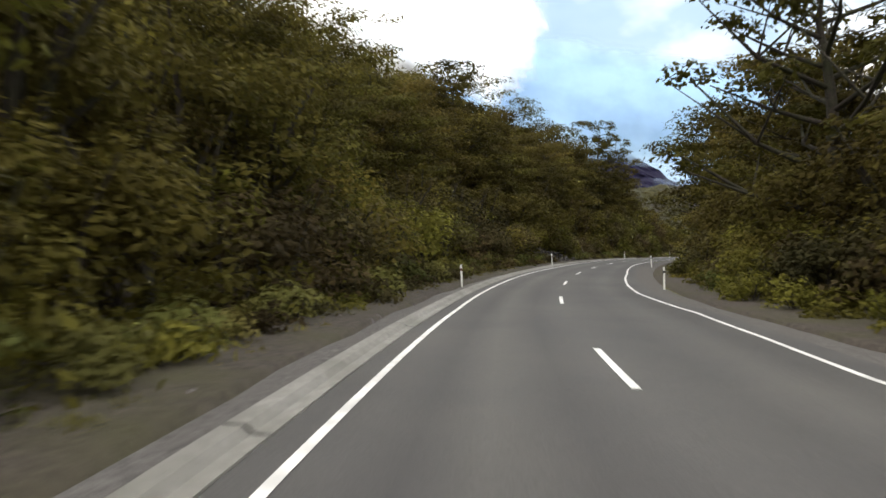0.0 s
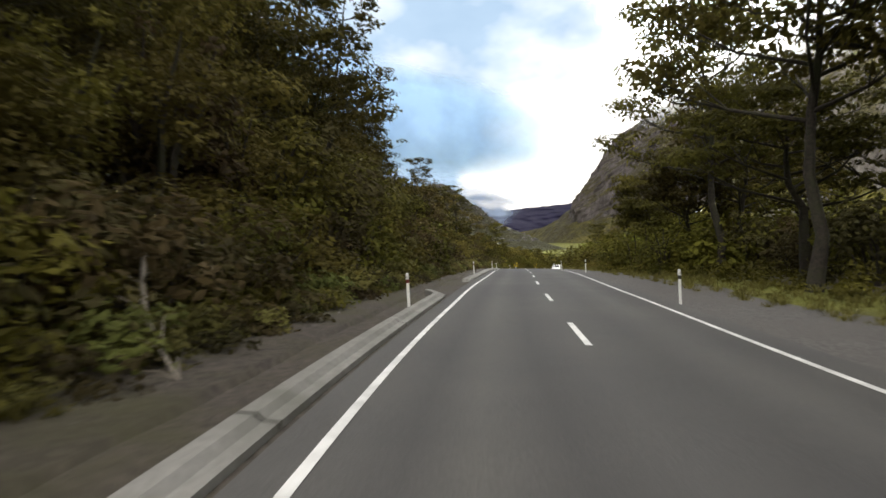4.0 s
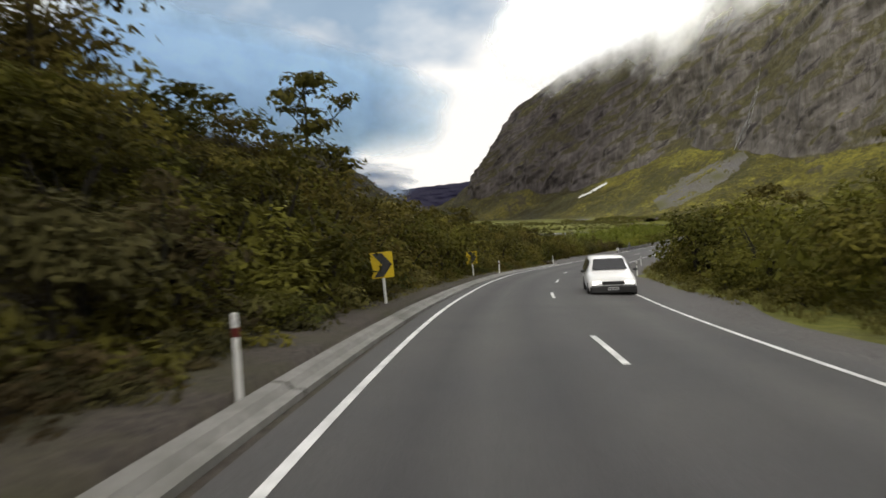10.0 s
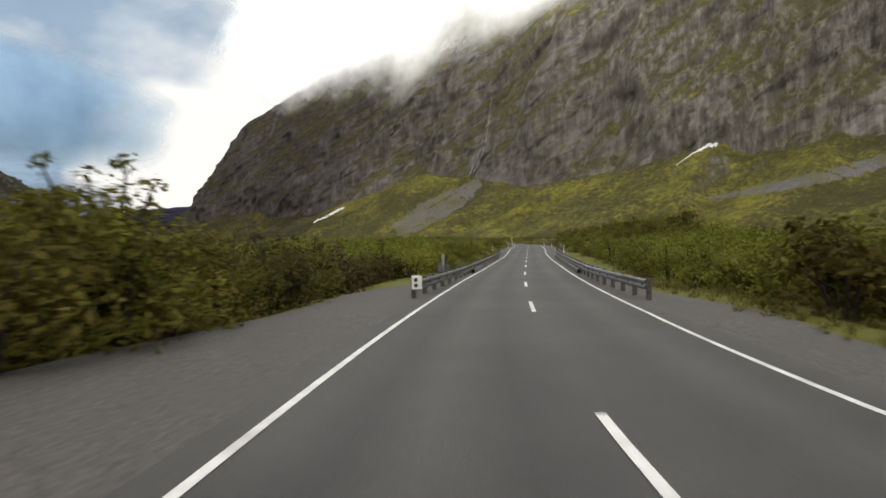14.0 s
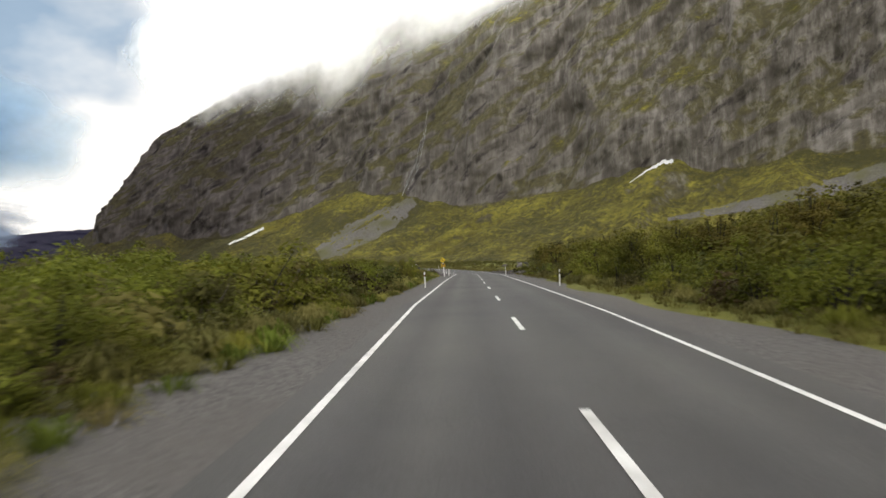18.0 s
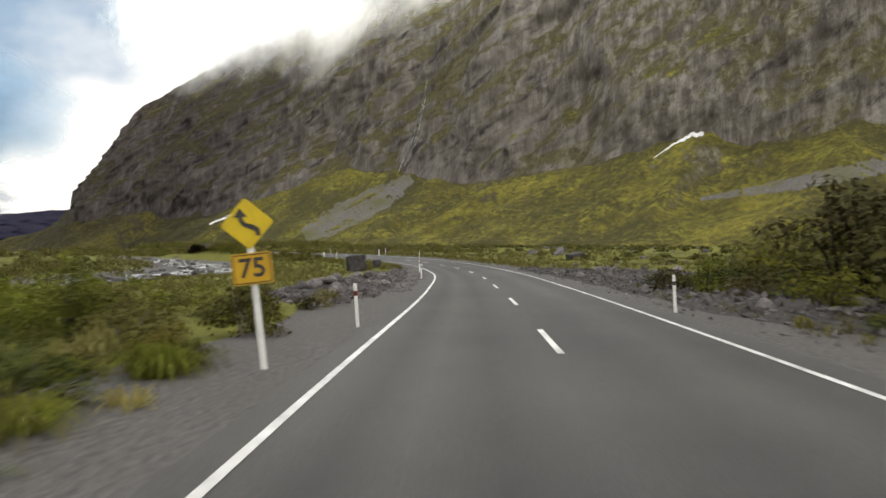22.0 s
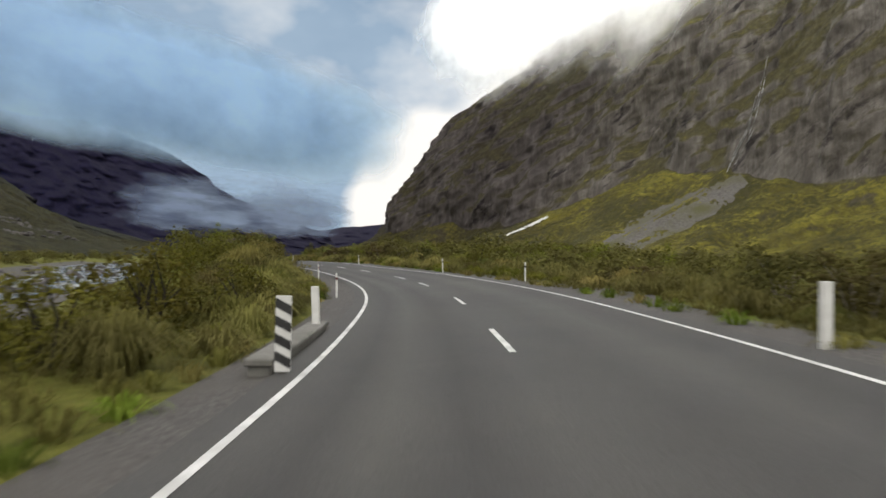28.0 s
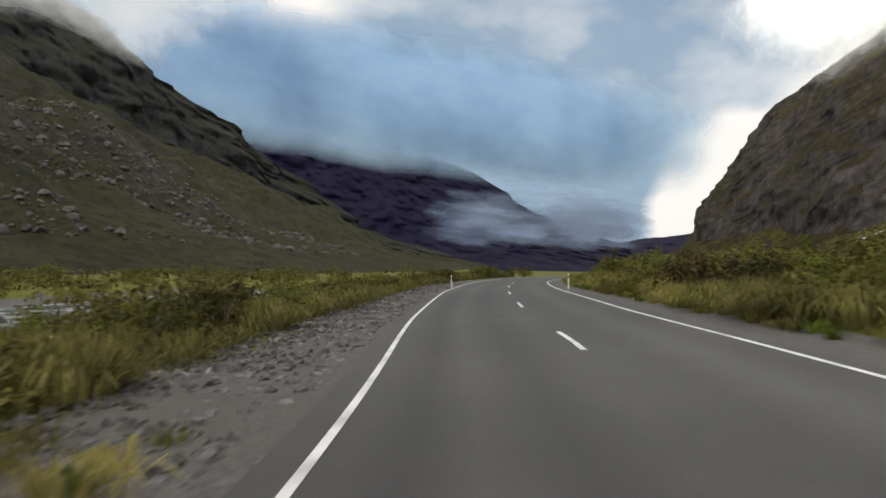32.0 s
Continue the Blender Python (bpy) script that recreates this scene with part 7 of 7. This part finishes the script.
for _ in range(110):
    k = 434 + 36 * RNG.random() ** 1.3
    set_rock(k, -4.7 - min(abs(RNG.normal()) * 1.7, 4.2) * heap_share(k, -1), (0.17 + 0.42 * RNG.random() ** 2.4) * (0.5 + 0.5 * heap_share(k, -1)))
for _ in range(20):
    set_rock(RNG.uniform(438, 453), RNG.uniform(-7.4, -5.0), RNG.uniform(0.45, 0.75), sink=0.05)
for _ in range(50):
    k = 428 + 34 * RNG.random() ** 1.4
    set_rock(k, 4.9 + min(abs(RNG.normal()) * 4.0, 8.5) * heap_share(k, 1), (0.18 + 0.6 * RNG.random() ** 2.4) * (0.5 + 0.5 * heap_share(k, 1)))
for _ in range(20):
    set_rock(RNG.uniform(460, 478), RNG.uniform(8.5, 17), 0.2 + 0.7 * RNG.random() ** 2, sink=0.15)
set_rock(456.5, -7.6, 1.0, 4, "grey angular boulder among broken stones", "large boulders", 0.1, "boulder")
set_rock(432.0, 11.5, 1.5, 5, "large grey boulder at the edge of the stones", "large boulders", 0.1, "boulder")
set_rock(505, 24, 1.6, 5, "large grey boulder in the grass", "large boulders", 0.1, "boulder")


def block_boulder(s, off, wide, tall, seed, label):
    """A single angular block with flat broken faces and blunted edges, its foot in the grass."""
    rng = np.random.default_rng(seed)
    bm = bmesh.new()
    for x, y, z in itertools.product((-1, 1), (-1, 1), (0, 1)):
        j = rng.uniform(-0.13, 0.13, 3)
        bm.verts.new(((x * (0.5 - 0.09 * (1 - z)) + j[0]) * wide, (y * 0.42 + j[1]) * wide, (z * (1.0 + 0.12 * x * (seed % 2)) + j[2] * 0.6) * tall))
    for _ in range(5):
        d = Vector(rng.normal(size=3)).normalized()
        bm.verts.new((d.x * wide * 0.53, d.y * wide * 0.5, tall * (0.5 + 0.5 * d.z)))
    bmesh.ops.convex_hull(bm, input=bm.verts)
    bmesh.ops.delete(bm, geom=[v for v in bm.verts if not v.link_faces], context="VERTS")
    bmesh.ops.dissolve_limit(bm, angle_limit=radians(9), verts=bm.verts, edges=bm.edges)
    bmesh.ops.bevel(bm, geom=list(bm.edges), offset=0.05 * wide, segments=1, affect="EDGES")
    bmesh.ops.triangulate(bm, faces=bm.faces)
    bmesh.ops.subdivide_edges(bm, edges=list(bm.edges), cuts=2, use_grid_fill=True)
    for v in bm.verts:
        v.co += Vector(v.co).normalized() * 0.05 * noise.fractal(v.co * 2.2 + Vector((seed, 0, 0)), 0.7, 2.0, 5)
    ob = part("boulder", bm, M["boulder"])
    q = spot(s, off)
    z = min(float(ground_height(np.array([q.x]), np.array([q.y]))[0]), q.z - 0.1)
    ob.matrix_basis = Matrix.Translation((q.x, q.y, z - 0.08)) @ pose(0, 0, 0, 0, 0, heading(s) + 12)
    return tagged(ob, label, "rock", "large boulders")


block_boulder(474.6, -8.3, 1.5, 1.45, 21, "large dark square-edged boulder standing in the grass")
block_boulder(479, -6.2, 0.75, 0.85, 8, "dark boulder standing in the grass near the road")
block_boulder(477.5, -7.4, 0.6, 0.4, 5, "small dark boulder lying in the grass")
block_boulder(498, 22, 1.9, 1.2, 15, "dark grey boulder standing in the grass")
# a pile of dark broken stones at the foot of the bank
ROCKS.append(ROCKS[2].copy())
ROCKS[-1].materials[0] = M["boulder"]
for _ in range(58):
    size, k = RNG.uniform(0.2, 0.5), RNG.uniform(0, 1)
    set_rock(66 + RNG.normal() * (2.6 - 1.2 * k), -4.9 - 2.6 * k, size, len(ROCKS) - 1, "dark broken stone piled at the foot of the bank", "piled stones", -0.85 * k / size, "rock")
for s, o, z in ((68.5, -5.0, 0.34), (65, -5.4, 0.2), (132, -5.6, 0.4), (140.5, -5.0, 0.25), (157, -5.4, 0.25), (161, -5.8, 0.3), (411, -4.6, 0.26), (113, -5.2, 0.5)):
    set_rock(s, o, z, None, "pale loose stone on the gravel shoulder", "loose stones", 0.0)


def outcrop():
    """A low cliff of jointed dark rock beside the road, its top falling back into the scrub."""
    ss, rows = np.arange(565.0, 580.0, 0.1), 52
    verts = []
    for a in ss:
        tall = float(np.interp(a, [565, 568, 571, 574, 576.5, 578.6, 579.9], [1.4, 2.3, 2.9, 2.9, 2.3, 1.3, 0.1]))
        foot = float(np.interp(a, [565, 570, 574, 577, 580], [-7.0, -6.8, -6.45, -5.9, -5.3]))
        for j in range(rows):
            w = j / (rows - 1)
            up, back = (tall * w / 0.68, 0.35 * w / 0.68) if w < 0.68 else (tall * (1 - 0.12 * (w - 0.68) / 0.32), 0.35 + 3.2 * (w - 0.68) / 0.32)
            p = Vector((a * 0.9, back * 0.8, up * 1.3))
            dist, pts = noise.voronoi(p * 1.15)
            small, more = noise.voronoi(p * 3.1)
            d = 0.5 * min(dist[1] - dist[0], 0.45) + 0.24 * noise.cell(pts[0] * 9.7) + 0.24 * min(small[1] - small[0], 0.4) + 0.18 * noise.cell(more[0] * 5.3) + 0.18 * noise.fractal(p * 0.7, 0.8, 2.0, 4)
            q = spot(a, foot - back + d * 0.62, up - 0.35 + (d * 0.4 if w > 0.6 else 0.0))
            verts.append(tuple(q))
    k = (np.arange(len(ss) - 1)[:, None] * rows + np.arange(rows - 1)[None]).ravel()
    me = from_arrays("rock_outcrop", verts, np.stack([k, k + rows, k + rows + 1, k + 1], 1).tolist())
    tagged(mesh_part("rock_outcrop", me, M["dark_rock"]), "dark jointed rock outcrop overgrown with scrub", "rock")


outcrop()


def stones(name, s0, s1, o0, o1, n, lo, hi, label, heaped=False):
    """Loose small stones that nobody could count."""
    rng = np.random.default_rng(int(s0 * 7 + o1))
    v, f = [], []
    for _ in range(n):
        k, o = rng.uniform(s0, s1), rng.uniform(o0, o1)
        if heaped:
            side = 1 if o > 0 else -1
            if rng.random() > heap_share(k, side) * (1.0 if side > 0 else float(smooth01(np.array(k), 428, 440))):
                continue
            o = side * (4.3 + (abs(o) - 4.3) * heap_share(k, side))
        q = spot(k, o)
        z = q.z + (heap_height(k, o) - 0.04 if heaped else -0.09)
        block_mesh(rng, q.x, q.y, z, 2.0 * (lo + (hi - lo) * rng.random() ** 2.5), v, f)
    tagged(mesh_part(name, from_arrays(name, v, f), M["stones" if heaped else "chips"]), label, "stones", kind="stuff")


stones("rubble", 420, 473, -9.6, -4.4, 15000, 0.03, 0.12, "broken grey rubble heaped beside the road", True)
stones("rubble", 408, 472, 4.6, 14.0, 12000, 0.03, 0.12, "broken grey rubble spread beside the road", True)
stones("gravel_stones", 5, 250, -5.6, -4.2, 2600, 0.015, 0.09, "small loose stones scattered on the shoulder")
stones("gravel_stones", 440, 482, -4.9, -3.3, 9000, 0.012, 0.055, "small loose stones scattered on the shoulder")
stones("gravel_stones", 578, 640, -6.6, -3.6, 9000, 0.015, 0.075, "small loose stones scattered on the shoulder")
stones("gravel_stones", 400, 520, 3.7, 7.5, 3600, 0.012, 0.07, "small loose stones scattered on the shoulder")


def boulder_field(name, spots, low, high, label, seed):
    """Many angular boulders on a slope or a river bank, joined."""
    rng = np.random.default_rng(seed)
    v, f, base = [], [], 0
    for x, y, z in spots:
        me = ROCKS[int(rng.integers(5))]
        co = np.empty(len(me.vertices) * 3)
        me.vertices.foreach_get("co", co)
        r = low + (high - low) * rng.random() ** 3
        m = np.array(Euler((rng.normal() * 0.3, rng.normal() * 0.3, rng.uniform(0, 6.28))).to_matrix()) * r
        co = co.reshape(-1, 3) @ m.T + np.array((x, y, z - 0.15 * r))
        v.append(co)
        f += [tuple(i + base for i in p.vertices) for p in me.polygons]
        base += len(co)
    tagged(mesh_part(name, from_arrays(name, np.vstack(v), f), M["stones"]), label, "boulders", kind="stuff")


def slope_spots(n, seed, x0, x1, y0, y1):
    tree = face_of(west)
    rng = np.random.default_rng(seed)
    out = []
    for _ in range(n):
        x, y = rng.uniform(x0, x1), rng.uniform(y0, y1)
        if noise.noise(Vector((x * 0.03, y * 0.03, 2))) < -0.15:
            continue
        h = tree.ray_cast(Vector((x, y, 600)), Vector((0, 0, -1)))[0]
        if h and 0 < h.z < 70:
            out.append(h)
    return out


def slope_scrub():
    """Bushes and tussock that dot the grassy foot of the east wall."""
    rng = np.random.default_rng(91)
    spots, size = [], []
    for _ in range(14000):
        x, y = rng.uniform(600, 800), rng.uniform(60, 1250)
        if noise.noise(Vector((x * 0.012, y * 0.012, 6))) + 0.5 * noise.noise(Vector((x * 0.05, y * 0.05, 2))) < rng.uniform(-0.35, 0.3):
            continue
        h, n, _, _ = EAST_FACE.ray_cast(Vector((x, y, 900)), Vector((0, 0, -1)))
        if h and n.z > 0.72:
            spots.append((h.x, h.y, h.z + 0.3))
            size.append(0.7 + 1.5 * rng.random() ** 2)
    v, f = leaf_cloud(rng, spots, size, np.full(len(spots), 13), 0.62, 0.75)
    tagged(mesh_part("slope_scrub", from_arrays("slope_scrub", v, f), M["scrub"]), "dark olive scrub dotting the mountain's grassy foot", "scrub", kind="stuff")


slope_scrub()
rng = np.random.default_rng(33)
strewn = []
for _ in range(260):
    a, b = rng.uniform(415, 560), rng.uniform(16, 150)
    q = spot(a, b)
    strewn.append((q.x, q.y, float(ground_height(np.array([q.x]), np.array([q.y]))[0])))
boulder_field("strewn_boulders", strewn, 0.4, 2.2, "grey boulders strewn over the valley grass", 10)
boulder_field("scree_boulders", slope_spots(6500, 5, 190, 360, 500, 800), 0.8, 3.6, "dark boulders of the scree slope across the river", 8)
rng = np.random.default_rng(12)
banks = []
for _ in range(700):
    s = rng.uniform(400, 640)
    q = spot(s, -float(river_at(s)) + rng.normal() * 6)
    banks.append((q.x, q.y, q.z - float(np.interp(rng.random(), [0, 1], [0.75, 1.0]))))
boulder_field("river_boulders", banks, 0.3, 1.5, "grey boulders lying in and beside the river", 9)


def fallen_branch(points, radius, label):
    """A bleached branch lying on the bank, with a few broken twigs."""
    root = tagged(new("fallen_branch"), label, "branch")
    v, f = [], []
    rng = np.random.default_rng(int(points[0][0]))
    p = [spot(a, b, c) for a, b, c in points]
    tube(v, f, p, [radius * (1 - 0.6 * k / (len(p) - 1)) for k in range(len(p))], 6)
    mesh_part("limb", from_arrays("limb", v, f), M["twig"], root, smooth=True)
    for k in range(1, len(p)):
        for _ in range(2):
            v, f = [], []
            tip = p[k] + Vector((rng.normal() * 0.35, rng.normal() * 0.35, rng.uniform(0.1, 0.45)))
            tube(v, f, [p[k], p[k].lerp(tip, 0.5) + Vector((0, 0, 0.05)), tip], [radius * 0.35, radius * 0.22, radius * 0.06], 4)
            mesh_part("twig", from_arrays("twig", v, f), M["twig"], root)


fallen_branch(((77.6, -6.9, 1.35), (76.6, -6.4, 0.95), (75.6, -5.8, 0.55), (74.8, -5.2, 0.25), (74.2, -4.7, 0.02)), 0.05, "pale bleached branch fallen down the bank")
fallen_branch(((55.8, -6.0, 0.12), (55.9, -5.5, 0.06), (56.1, -5.0, 0.02)), 0.025, "short pale dead branch on the gravel")
fallen_branch(((126.5, -6.4, 0.5), (126.0, -5.7, 0.2), (125.7, -5.1, 0.0)), 0.04, "dead grey branch lying at the bank's foot")
fallen_branch(((242, -7.6, 0.9), (241.6, -6.8, 0.4), (241.4, -6.0, 0.0)), 0.03, "dead grey branch below the bushes")
